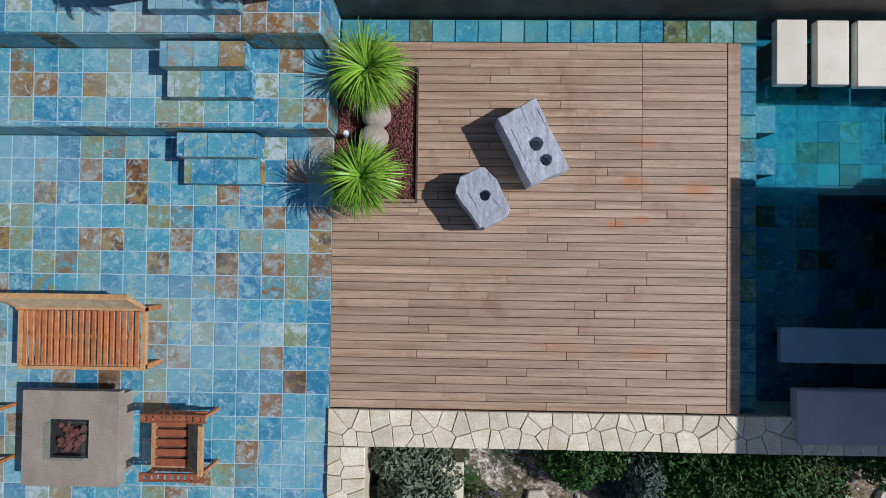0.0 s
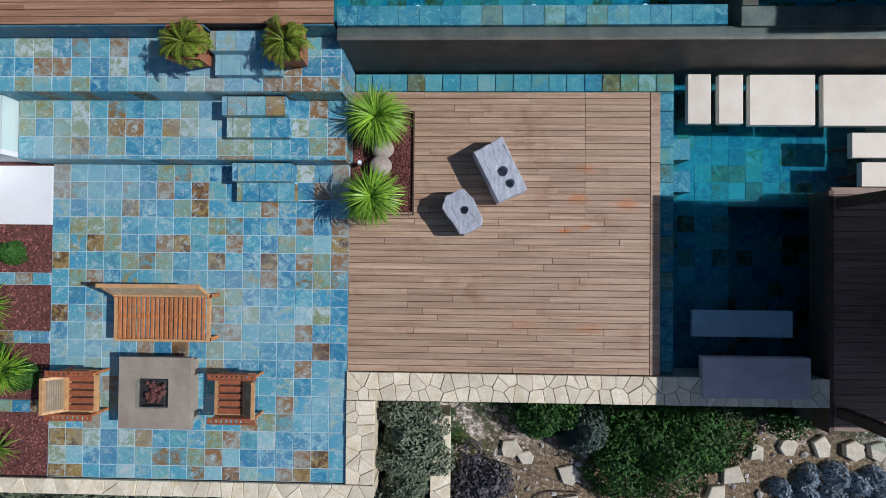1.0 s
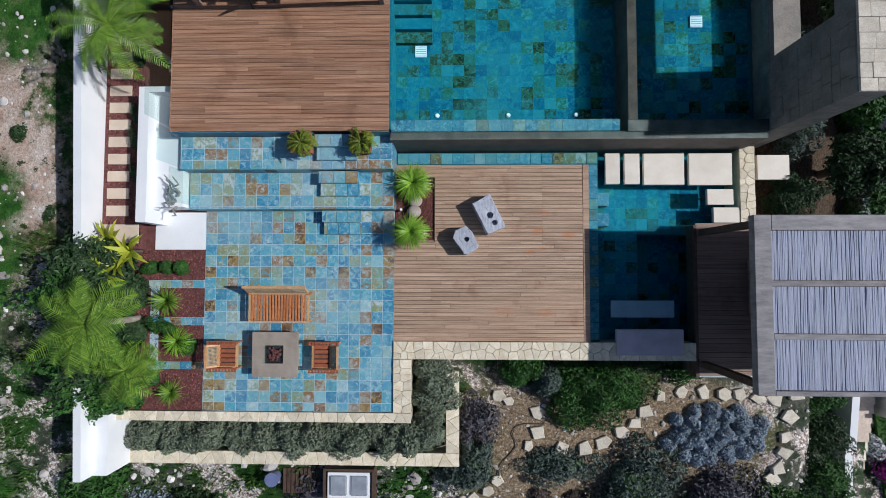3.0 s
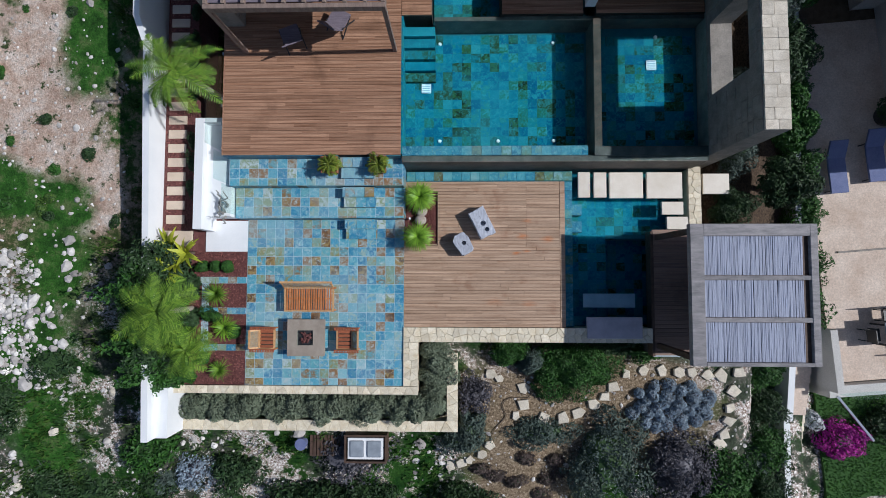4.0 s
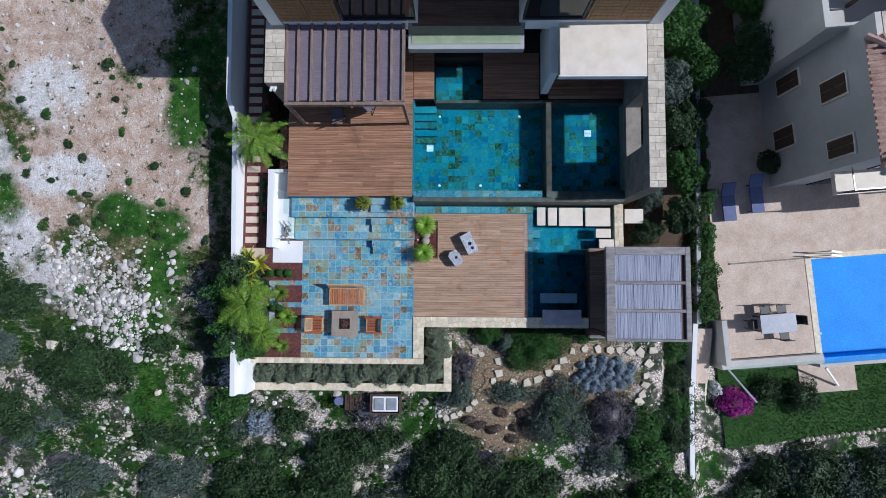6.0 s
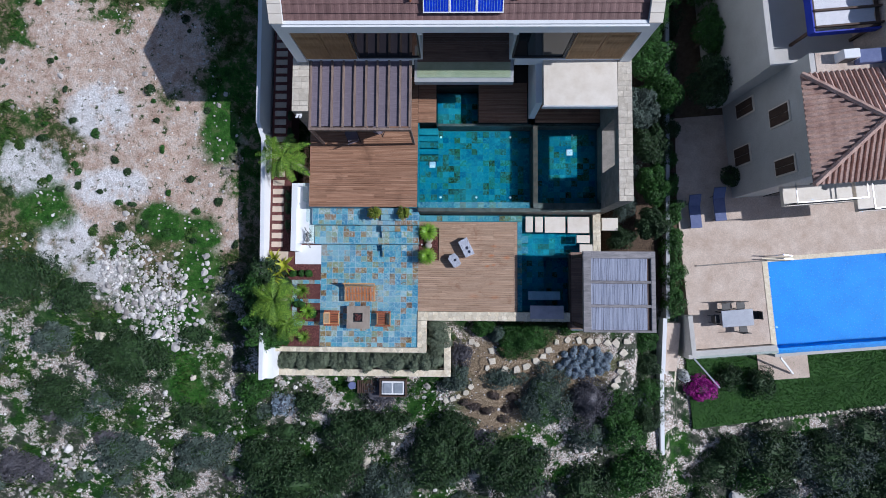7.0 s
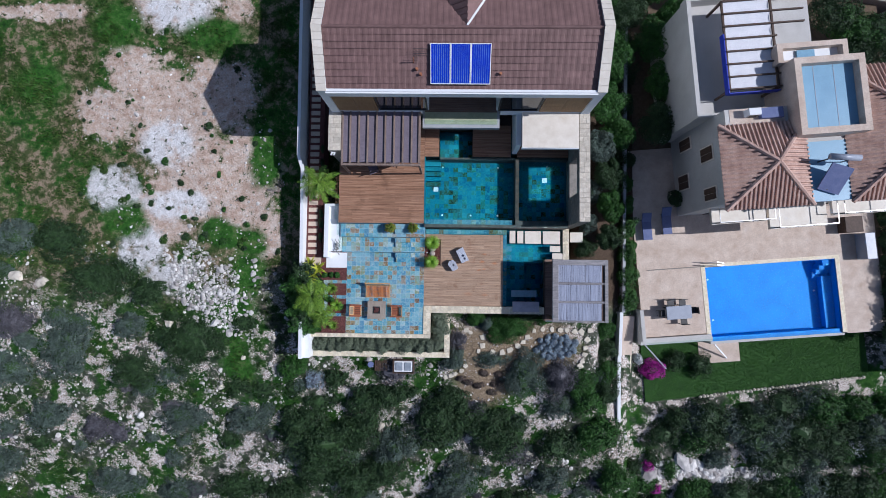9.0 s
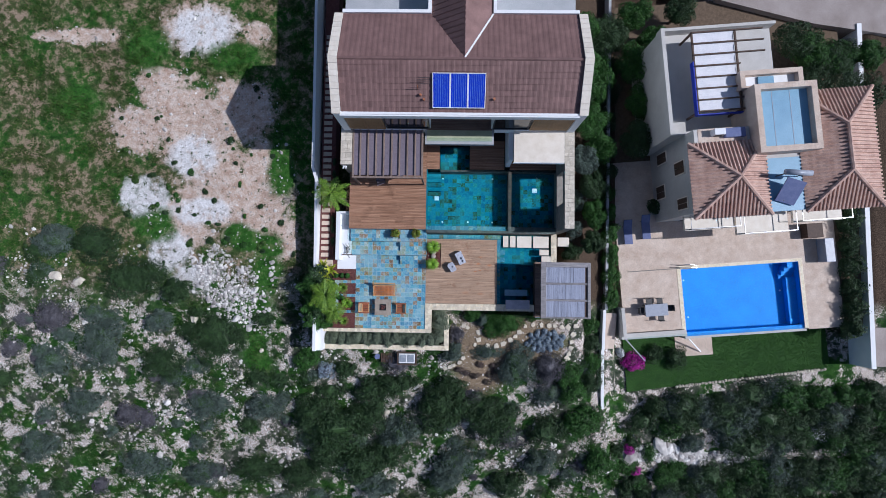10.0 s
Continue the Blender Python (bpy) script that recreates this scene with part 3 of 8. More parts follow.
clad_face(terrace_lower, -5.32, 0.03, 3.46, 0.0, Z1 - 0.02)
clad_face(terrace_upper, -5.36, 0.03, 4.42, Z1, Z2 - 0.02)
for k in range(6):
    ya, yb = 3.46 + k * 0.31, 3.46 + (k + 1) * 0.31
    part("slab", boxes((0.03, 0.05, ya + 0.004, min(yb, 5.3) - 0.004, 0.0, (Z1 if yb < 4.45 else Z2) - 0.026)), SLATE, terrace_lower)


def flight(name, x0, x1, y, zlow, zhigh):
    """Two free-standing tiled step blocks in front of a riser."""
    st = thing(name, "two slate-clad step blocks with dark joints", "steps", "garden steps", "structure")
    rise = (zhigh - zlow) / 3
    for k, (dy0, dy1) in enumerate(((0.0, 0.31), (0.31, 0.62))):
        ztop = zhigh - rise * (k + 1)
        xa, xb = x0 + 0.02 * k, x1 + 0.02 * k
        blk = part("step", boxes((xa, xb, y - dy1, y - dy0 - 0.024 * (k == 0), zlow, ztop - 0.022)), GROUT, st)
        w = xb - xa
        cuts = [xa, xa + 0.09, xa + 0.09 + (w - 0.09) / 3, xa + 0.09 + 2 * (w - 0.09) / 3, xb]
        for a, b in zip(cuts, cuts[1:]):
            part("tread_tile", boxes((a + 0.004, b - 0.004, y - dy1 - 0.012, y - dy0 - 0.03 * (k == 0), ztop - 0.02, ztop)), SLATE, blk)
        part("riser_tile", boxes((xa, xb, y - dy1 - 0.014, y - dy1, zlow, ztop - 0.024)), SLATE, blk)
        part("end_tile", boxes((xb, xb + 0.012, y - dy1, y - dy0 - 0.03, zlow, ztop - 0.004)), SLATE, blk)


flight("steps_low", -1.87, -0.90, 3.44, ZP, Z1)
flight("steps_middle", -1.86, -0.87, 4.40, Z1, Z2)
flight("steps_high", -1.86, -0.87, 5.24, Z2, ZU)

# ================= decks =================
BOARD = 0.1072


def board_mesh(w, d):
    bm = bmesh.new()
    hw, hd = w / 2, d / 2
    base = [(-hw, -hd), (hw, -hd), (hw, hd), (-hw, hd)]
    lo = [bm.verts.new((x, y, -0.028)) for x, y in base]
    up = [bm.verts.new((x, y, -0.004)) for x, y in base]
    top = [bm.verts.new((x - math.copysign(0.002, x), y - math.copysign(0.003, y), 0.0)) for x, y in base]
    for a, b in ((lo, up), (up, top)):
        for i in range(4):
            k = (i + 1) % 4
            bm.faces.new((a[i], a[k], b[k], b[i]))
    bm.faces.new(top)
    return bm


def deck(name, x0, x1, y0, y1, z, material, label, joints, hole=None, seed=1):
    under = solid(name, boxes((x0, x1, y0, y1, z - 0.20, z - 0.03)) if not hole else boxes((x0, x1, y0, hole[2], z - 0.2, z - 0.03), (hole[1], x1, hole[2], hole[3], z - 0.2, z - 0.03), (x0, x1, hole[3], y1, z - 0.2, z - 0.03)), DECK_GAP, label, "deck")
    r = random.Random(seed)
    cache = {}
    n = round((y1 - y0) / BOARD)
    pitch = (y1 - y0) / n
    for j in range(n):
        yc = y0 + (j + 0.5) * pitch
        start = x0
        if hole and hole[2] < yc < hole[3]:
            start = hole[1]
        cuts = sorted({start, x1, *[c for c in (x0 + (x1 - x0) * f + r.choice((-0.5, -0.25, 0, 0.25)) for f in joints(r)) if start + 0.25 < c < x1 - 0.25]})
        if hole and yc > 2.55:
            cuts = sorted({c for c in cuts if abs(c - 3.92) > 0.35} | {3.92})
        for a, b in zip(cuts, cuts[1:]):
            w = round(b - a - 0.003, 2)
            me = cache.get(w)
            if me is None:
                me = cache[w] = mesh_of("board", board_mesh(w, pitch - 0.006), material)
            piece("board", me, under, pose((a + b) / 2, yc, z + r.uniform(-0.0015, 0.0015)))
    return under


PLANT = (0.0, 1.06, 2.62, 4.31)
lower_deck = deck("lower_deck", 0.0, 4.985, 0.0, 4.67, 0.0, DECK, "weathered brown timber deck with rust-coloured stains", lambda r: r.choice(((0.3, 0.72), (0.22, 0.55, 0.85), (0.45, 0.8), (0.6,), (0.35, 0.68))), PLANT, 3)
for k in range(4):
    part("border_board", boxes((4.993, 5.15, 0.004 + 1.1675 * k, 1.1635 + 1.1675 * k, -0.03, 0.001), bevel=0.003), DECK, lower_deck)
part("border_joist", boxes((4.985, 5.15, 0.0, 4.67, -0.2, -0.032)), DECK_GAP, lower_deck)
upper_deck = deck("upper_deck", -5.40, 0.0, 5.26, 11.9, ZU, DECK_UP, "reddish-brown oiled timber deck of the upper terrace", lambda r: r.choice(((0.35, 0.7), (0.5,), (0.25, 0.6, 0.85), (0.4, 0.75))), None, 4)
part("fascia", boxes((-5.40, -1.9, 5.235, 5.258, Z2, ZU - 0.03), (-0.85, 0.0, 5.235, 5.258, Z2, ZU - 0.03)), SLATE_I, upper_deck)
part("edge_board", boxes((-5.43, -5.402, 5.26, 11.9, ZU - 0.2, ZU)), DECK_UP, upper_deck)
part("retaining_face", boxes((-5.40, 0.0, 5.32, 11.9, -2.0, ZU - 0.21)), GREYWALL, upper_deck)
part("planter_trim", boxes((1.06, 1.085, 2.60, 4.33, -0.12, 0.006), (0.0, 1.06, 2.60, 2.62, -0.12, 0.006), (0.0, 1.06, 4.31, 4.33, -0.12, 0.006)), DARKTIMBER, lower_deck)
east_strip = solid("deck_base", boxes((0.03, 5.15, 0.0, 2.6, -2.2, -0.2), (1.09, 5.15, 2.6, 4.67, -2.2, -0.2), (0.03, 1.09, 2.6, 4.67, -2.2, -0.13)), GROUT, "rendered base under the lower deck", "base")

# ================= pools =================
channel = solid("channel", boxes((0.05, 5.42, 4.67, 5.02, -1.0, -0.12), (5.15, 5.42, 0.0, 4.67, -1.0, -0.12)), POOLGROUT, "tiled water channel round the lower deck", "channel")
tile_field(channel, 0.06, 5.42, 4.69, 5.01, -0.095, wet=True)
tile_field(channel, 5.165, 5.42, 0.04, 4.68, -0.095, wet=True)
# main pool: floor, walls, weir
PX0, PX1, PY0, PY1 = 0.06, 5.72, 5.30, 9.30
PZ = 0.20
pool = solid("pool", boxes((PX0, 9.15, PY0 - 0.02, 11.4, -0.9, PZ)), POOLGROUT, "infinity pool lined with blue-green slate tiles", "pool")

for j in range(14):
    for i in range(19):
        x, y = PX0 + 0.15 + i * TILE, PY0 + 0.30 + j * TILE
        if x < 5.72 and y < 9.4:
            piece("tile", WETSLATE[rng.randrange(4)], pool, pose(x, y, PZ, 0, 0, 0))
for j in range(12):
    for i in range(10):
        piece("tile", WETSLATE[rng.randrange(4)], pool, pose(6.20 + i * TILE, 5.7 + j * TILE, 0.45, 0, 0, 0))
part("spa_floor", boxes((6.02, 9.15, 5.5, 9.42, -0.3, 0.44)), POOLGROUT, pool)
part("side_wall", boxes((-0.02, PX0, PY0, 11.4, -0.9, ZU - 0.04)), SLATE_WET, pool)
part("weir_wall", boxes((0.03, 9.15, 5.06, 5.24, -1.0, ZU - 0.12)), DARKCLAD, pool, "dark split-stone overflow wall")
x = 0.05
while x < 5.55:
    part("weir_tile", boxes((x, min(x + 0.292, 5.6), 5.24, 5.52, ZU - 0.16, ZU - 0.035)), SLATE_DAMP, pool)
    x += 0.298
part("spa_coping", boxes((5.80, 9.15, 5.22, 5.50, -0.3, ZU - 0.05)), DARKCLAD, pool)
part("dividing_wall", boxes((5.80, 6.02, 5.50, 9.45, -0.3, ZU - 0.02)), DARKCLAD, pool, "dark stone wall between pool and spa")
part("north_wall", boxes((1.0, 9.15, 9.40, 9.52, -0.9, ZU - 0.10)), DARKCLAD, pool)
for k in range(5):
    part("pool_step", boxes((0.06, 1.02, 9.28 - 0.30 * (k + 1), 9.28 - 0.30 * k - 0.02, PZ - 0.02, ZU - 0.20 - 0.16 * k)), SLATE_WET, pool)
# shallow basin by the house
part("shallow_floor", boxes((0.95, 2.16, 9.55, 11.2, -0.3, 0.53), (2.16, 3.03, 9.55, 11.2, -0.3, 0.35)), POOLGROUT, pool)
for j in range(5):
    for i in range(7):
        piece("tile", WETSLATE[rng.randrange(4)], pool, pose(1.12 + i * TILE, 9.73 + j * TILE, 0.54 if i < 4 else 0.36))


def sheet(x0, x1, y0, y1, z, material, name, parent, label):
    bm = bmesh.new()
    n = 24
    vs = [[bm.verts.new((x0 + (x1 - x0) * i / n, y0 + (y1 - y0) * j / n, z)) for i in range(n + 1)] for j in range(n + 1)]
    for j in range(n):
        for i in range(n):
            bm.faces.new((vs[j][i], vs[j][i + 1], vs[j + 1][i + 1], vs[j + 1][i]))
    ob = part(name, bm, material, parent, label)
    ob.visible_shadow = False
    return ob


sheet(0.06, 9.15, 5.06, 11.3, ZU - 0.02, WATER, "water", pool, "clear blue-green water")
for x, y in ((1.15, 5.9), (3.0, 5.9), (4.75, 5.9), (1.15, 9.05), (4.75, 9.05), (7.9, 9.1)):
    zf = 0.77 if x > 6 else PZ + 0.32
    bm = bmesh.new()
    bmesh.ops.create_cone(bm, cap_ends=True, segments=14, radius1=0.06, radius2=0.045, depth=0.05, matrix=Matrix.Translation((x, y, -0.28 + zf)))
    part("pool_light", bm, WHITE, pool, "small round white underwater light")
for x, y in ((0.72, 7.6), (7.75, 8.2)):
    zf = 0.79 if x > 6 else PZ + 0.335
    dr = part("drain", boxes((x - 0.15, x + 0.15, y - 0.15, y + 0.15, -0.32 + zf, -0.285 + zf)), WHITE, pool, "square white floor drain")
    for k in range(5):
        part("slot", boxes((x - 0.13, x + 0.13, y - 0.13 + k * 0.06, y - 0.11 + k * 0.06, -0.285 + zf, -0.282 + zf)), NBLUE, dr)

# lower reflecting pool east of the deck
low = solid("lower_pool", boxes((5.15, 9.05, -0.05, 5.06, -1.8, -1.3), (5.15, 6.62, -0.05, 5.06, -1.3, -0.60), (6.62, 9.05, 2.86, 5.06, -1.3, -0.60)), POOLGROUT_LOW, "dark slate-lined lower pool beside the deck", "pool")
for j in range(17):
    for i in range(12):
        piece("tile", WETSLATE[rng.randrange(4)], low, pose(5.58 + i * TILE, 0.15 + j * TILE, -0.60 if i < 4 or j > 9 else -1.30))
for a, b in ((3.60, 3.95), (3.05, 3.40)):
    part("step_block", boxes((5.43, 5.75, a, b, -0.60, -0.22)), SLATE_DAMP, low)
part("submerged_ledge", boxes((5.74, 7.38, 0.63, 1.07, -0.18, -0.12)), SLABGREY, low, "pale stone ledge under water")
part("ledge_support", boxes((6.0, 7.1, 0.75, 0.95, -1.30, -0.18)), DARKCLAD, low)
sheet(0.05, 9.04, 4.60, 5.06, -0.04, WATER_LOW, "water", channel, "still dark water")
sheet(5.15, 9.04, -0.02, 4.60, -0.04, WATER_LOW, "water", low, "still dark water")
for xa, xb, ya, yb in ((5.58, 5.96, 4.14, 4.96), (6.08, 6.48, 4.14, 4.95), (6.58, 7.64, 4.12, 4.95), (7.76, 8.88, 4.11, 4.95), (8.22, 8.90, 3.59, 4.00), (8.37, 9.05, 3.12, 3.52), (9.53, 10.36, 4.25, 4.90)):
    z0 = -0.61 if xb < 9.1 else -1.3
    sl = thing("paving_slab", "pale honed limestone stepping slab above the water" if xb < 9.1 else "pale limestone slab on the garden soil", "paving slab", "stepping slabs")
    part("slab", boxes((xa, xb, ya, yb, -0.07, 0.03), bevel=0.008), PAVER, sl)
    # dark stone pedestal: the shade of the gap below the slab is in its colour
    part("pedestal", boxes((xa + 0.14, xb - 0.14, ya + 0.24, yb - 0.14, z0, -0.07)), DARKCLAD, sl)
stone_bench = solid("stone_bench", boxes((5.80, 7.52, -0.33, 0.34, -0.06, 0.10), bevel=0.015), SLABGREY, "long grey stone bench slab at the pool edge", "bench", "")

# ================= crazy-paved stone walls =================
def clip(poly, nx, ny, c):
    out = []
    for i, p in enumerate(poly):
        q = poly[(i + 1) % len(poly)]
        a, b = p[0] * nx + p[1] * ny - c, q[0] * nx + q[1] * ny - c
        if a <= 0:
            out.append(p)
        if (a < 0 < b) or (b < 0 < a):
            t = a / (a - b)
            out.append((p[0] + (q[0] - p[0]) * t, p[1] + (q[1] - p[1]) * t))
    return out


def crazy(x0, x1, y0, y1, cell, seed, gap=0.008):
    """Irregular paving outlines that fill a strip."""
    r = random.Random(seed)
    nx, ny = max(1, round((x1 - x0) / cell)), max(1, round((y1 - y0) / cell))
    pts = [(x0 + (i + 0.5 + r.uniform(-0.42, 0.42)) * (x1 - x0) / nx, y0 + (j + 0.5 + r.uniform(-0.42, 0.42)) * (y1 - y0) / ny) for i in range(nx) for j in range(ny)]
    out = []
    for k, (px, py) in enumerate(pts):
        poly = [(x0, y0), (x1, y0), (x1, y1), (x0, y1)]
        for m, (qx, qy) in enumerate(pts):
            if m == k or abs(qx - px) > 4 * cell or abs(qy - py) > 4 * cell:
                continue
            dx, dy = qx - px, qy - py
            l = math.hypot(dx, dy)
            dx, dy = dx / l, dy / l
            poly = clip(poly, dx, dy, (px + qx) / 2 * dx + (py + qy) / 2 * dy - gap / 2)
        if len(poly) > 2:
            out.append(poly)
    return out


def stone_wall(name, strips, zb, zt, label, seed=1, cell=0.24):
    w = solid(name, boxes(*[(a + 0.012, b - 0.012, c + 0.012, d - 0.012, zb, zt - 0.03) for a, b, c, d in strips]), MORTAR, label, "wall")
    for s, (a, b, c, d) in enumerate(strips):
        for k, poly in enumerate(crazy(a, b, c, d, cell, seed * 7 + s)):
            h = random.Random(seed * 99 + k).uniform(-0.008, 0.008)
            cx, cy = sum(p[0] for p in poly) / len(poly), sum(p[1] for p in poly) / len(poly)
            bm = bmesh.new()
            lo = [bm.verts.new((x, y, zt - 0.05)) for x, y in poly]
            hi = [bm.verts.new((x, y, zt - 0.008 + h)) for x, y in poly]
            top = [bm.verts.new((cx + (x - cx) * 0.95, cy + (y - cy) * 0.95, zt + h)) for x, y in poly]
            n = len(poly)
            for A, Bq in ((lo, hi), (hi, top)):
                for i in range(n):
                    j = (i + 1) % n
                    bm.faces.new((A[i], A[j], Bq[j], Bq[i]))
            bm.faces.new(top)
            part("stone", bm, CREAM, w)
    return w


stone_wall("garden_wall_deck", [(0.0, 7.85, -0.47, -0.01)], -1.6, 0.05, "cream crazy-paved stone wall along the deck", 1, 0.2)
stone_wall("garden_wall_patio", [(0.0, 0.47, -1.86, -0.48), (-7.45, 0.47, -2.12, -1.87)], -1.6, 0.06, "cream crazy-paved stone wall round the patio", 2, 0.2)
stone_wall("garden_wall_lower", [(1.37, 1.73, -3.10, -0.9), (-7.70, 1.73, -3.46, -3.11)], -2.6, -0.56, "cream crazy-paved lower garden wall", 3, 0.24)
stone_wall("side_wall_stone", [(9.06, 9.45, 3.08, 5.12)], -1.6, 0.06, "cream stone wall top beside the stepping slabs", 4, 0.2)

# ================= boundary walls and the side path =================
def boundary_wall(name, pts, thick, tops, zb, label, material=None):
    bm = bmesh.new()
    for (xa, ya), (xb, yb), (za, zc) in zip(pts, pts[1:], tops):
        v = [bm.verts.new(p) for p in ((xa, ya, zb), (xa + thick, ya, zb), (xb + thick, yb, zb), (xb, yb, zb), (xa, ya, za), (xa + thick, ya, za), (xb + thick, yb, zc), (xb, yb, zc))]
        for q in ((3, 2, 1, 0), (4, 5, 6, 7), (0, 1, 5, 4), (1, 2, 6, 5), (2, 3, 7, 6), (3, 0, 4, 7)):
            bm.faces.new([v[i] for i in q])
    return solid(name, bm, material or WHITE, label, "wall")


boundary_wall("boundary_wall_west", [(-7.92, -3.45), (-7.92, 8.7), (-8.12, 9.5), (-8.12, 26)], 0.2, [(0.75, 1.28), (1.28, 1.5), (1.5, 1.9)], -2.0, "white rendered garden wall along the field")
part("end_cap", boxes((-7.72, -7.35, -3.45, -1.9, -2.0, 0.35)), WHITE, bpy.data.objects["boundary_wall_west"])
side_path = solid("side_path", boxes((-7.72, -6.72, 2.4, 26, -1.0, 0.30), (-6.72, -5.08, -1.86, 3.46, -1.0, -0.03), (-7.72, -6.72, -1.86, 2.4, -1.0, -0.03)), GRAVELBED, "red gravel bed of the side path", "path")
for k in range(36):
    y = 3.27 + 0.46 * k
    st = solid("stepping_stone", boxes((-7.60, -7.01, y, y + 0.28, 0.28, 0.335), bevel=0.006), SANDSLAB, "small cream stepping stone in red gravel", "stepping stone", "", group="side path stones")
solid("stepping_slab", boxes((-7.70, -6.72, 2.55, 3.05, 0.25, 0.335), bevel=0.006), SANDSLAB, "broad cream slab in red gravel", "stepping stone", "", group="side path stones")

# white planter-wall beside the terraces
wb = solid("white_side_wall", boxes((-6.40, -6.14, 3.05, 6.50, -1, 0.95), (-6.14, -5.44, 6.36, 6.50, -1, 0.95), (-6.14, -5.37, 3.47, 6.36, -1, 0.66)), WHITE, "white rendered wall enclosing a low planted ledge", "wall")
solid("white_landing", boxes((-6.45, -5.09, 2.40, 3.40, -1.0, 0.012)), WHITE, "plain white landing beside the patio tiles", "paving")

# ================= lava gravel =================
def pebbles(name, areas, count, size, material, label, seed, z=0.0, category="gravel"):
    r = np.random.RandomState(seed)
    verts, faces = [], []
    tot = sum((b - a) * (d - c) for a, b, c, d, _ in areas)
    for a, b, c, d, zz in areas:
        for _ in range(int(count * (b - a) * (d - c) / tot)):
            p = np.array((r.uniform(a, b), r.uniform(c, d), zz))
            s = size * r.uniform(0.6, 1.4)
            o = np.array(((1, 0, 0), (0, 1, 0), (-1, 0, 0), (0, -1, 0), (0, 0, 0.9), (0, 0, -0.6))) * s * r.uniform(0.6, 1.2, (6, 3))
            ang = r.uniform(0, 6.28)
            ca, sa = math.cos(ang), math.sin(ang)
            o = np.stack((o[:, 0] * ca - o[:, 1] * sa, o[:, 0] * sa + o[:, 1] * ca, o[:, 2]), 1) + p
            n = len(verts)
            verts += o.tolist()
            faces += [(n + i, n + (i + 1) % 4, n + 4) for i in range(4)] + [(n + (i + 1) % 4, n + i, n + 5) for i in range(4)]
    return tagged(new(name, raw(name, verts, faces, material)), label, category, kind="stuff")


solid("planter_bed", boxes((0.0, 1.06, 2.62, 4.31, -0.13, -0.05)), GRAVELBED, "bed of the deck planter under lava gravel", "planter")
pebbles("lava_gravel", [(0.02, 1.04, 2.64, 4.29, -0.04)], 5200, 0.019, GRAVEL, "dark red lava gravel in the deck planter", 1)
pebbles("path_gravel", [(-6.72, -5.10, -1.84, 2.4, -0.02), (-7.7, -6.72, -1.84, 2.4, -0.02), (-7.7, -6.72, 2.42, 12, 0.30)], 9000, 0.024, GRAVEL, "red lava gravel in beds and side path", 2)
strips = solid("bed_tile_strips", boxes((-6.55, -5.09, 1.37, 1.58, -0.1, -0.01), (-6.55, -5.09, 0.38, 0.59, -0.1, -0.01), (-6.4, -5.09, -0.78, -0.58, -0.1, -0.01), (-6.55, -6.32, -1.2, 1.37, -0.1, -0.012)), GROUT, "narrow slate strips dividing the gravel beds", "paving")
for y in (1.475, 0.485, -0.68):
    for k in range(5):
        piece("tile", TILES[k % 4], strips, pose(-5.25 - 0.30 * k, y, -0.005, 0, 0, 0) @ Matrix.Diagonal((1, 0.68, 1, 1)))

# ================= glass balustrade =================
bal = thing("glass_balustrade", "frameless clear glass balustrade beside the upper deck", "balustrade")
for xa, xb, ya, yb, za, zb in ((-5.46, -5.445, 5.4, 6.9, ZU - 0.2, ZU + 0.95), (-5.46, -5.445, 6.93, 8.5, ZU - 0.2, ZU + 0.95), (-5.40, -5.385, 4.45, 5.3, Z2 - 0.1, Z2 + 0.95), (-5.36, -5.345, 3.55, 4.40, Z1 - 0.1, Z1 + 0.9)):
    g = part("pane", boxes((xa, xb, ya, yb, za, zb)), GLASS, bal, "clear glass pane")
    g.visible_shadow = False
for y in (5.5, 6.8, 7.0, 8.4):
    part("clamp", boxes((-5.475, -5.43, y - 0.04, y + 0.04, ZU - 0.12, ZU + 0.02)), STEEL, bal)

# ================= pavilion =================
PVX0, PVX1, PVY0, PVY1, PVZ = 7.87, 11.20, -0.72, 3.03, 2.6
pav = thing("pavilion", "grey weathered timber pavilion roofed with reed panels", "pavilion")
part("platform", boxes((9.06, 11.2, -0.85, 3.02, -2.6, -0.03), (7.92, 9.06, -0.85, 3.02, -0.35, -0.03), (7.92, 9.06, -0.85, -0.48, -2.6, -0.35)), DARKCLAD, pav)
k = 0
y = -0.85
while y < 3.0:
    part("floor_board", boxes((7.90, 11.2, y + 0.004, y + 0.116, -0.03, 0.02)), PAVFLOOR, pav)
    y += 0.12
part("edge_beam", boxes((7.84, 7.92, -0.88, 3.05, -0.35, 0.04)), DARKTIMBER, pav)
for x, y in ((8.06, -0.55), (8.06, 2.86), (11.02, -0.55), (11.02, 2.86), (11.02, 1.15)):
    part("post", boxes((x - 0.08, x + 0.08, y - 0.08, y + 0.08, -2.4 if x > 9 else -0.03, PVZ - 0.2), bevel=0.008), DARKTIMBER, pav)
for r in ((PVX0, PVX0 + 0.36, PVY0, PVY1), (PVX1 - 0.20, PVX1, PVY0, PVY1), (PVX0 + 0.36, PVX1 - 0.20, PVY1 - 0.32, PVY1), (PVX0 + 0.36, PVX1 - 0.20, PVY0, PVY0 + 0.10)):
    part("frame_beam", boxes((r[0], r[1], r[2], r[3], PVZ - 0.2, PVZ), bevel=0.01), PAVFRAME, pav)
bays = []
inner0, inner1 = PVY0 + 0.10, PVY1 - 0.32
step = (inner1 - inner0) / 3
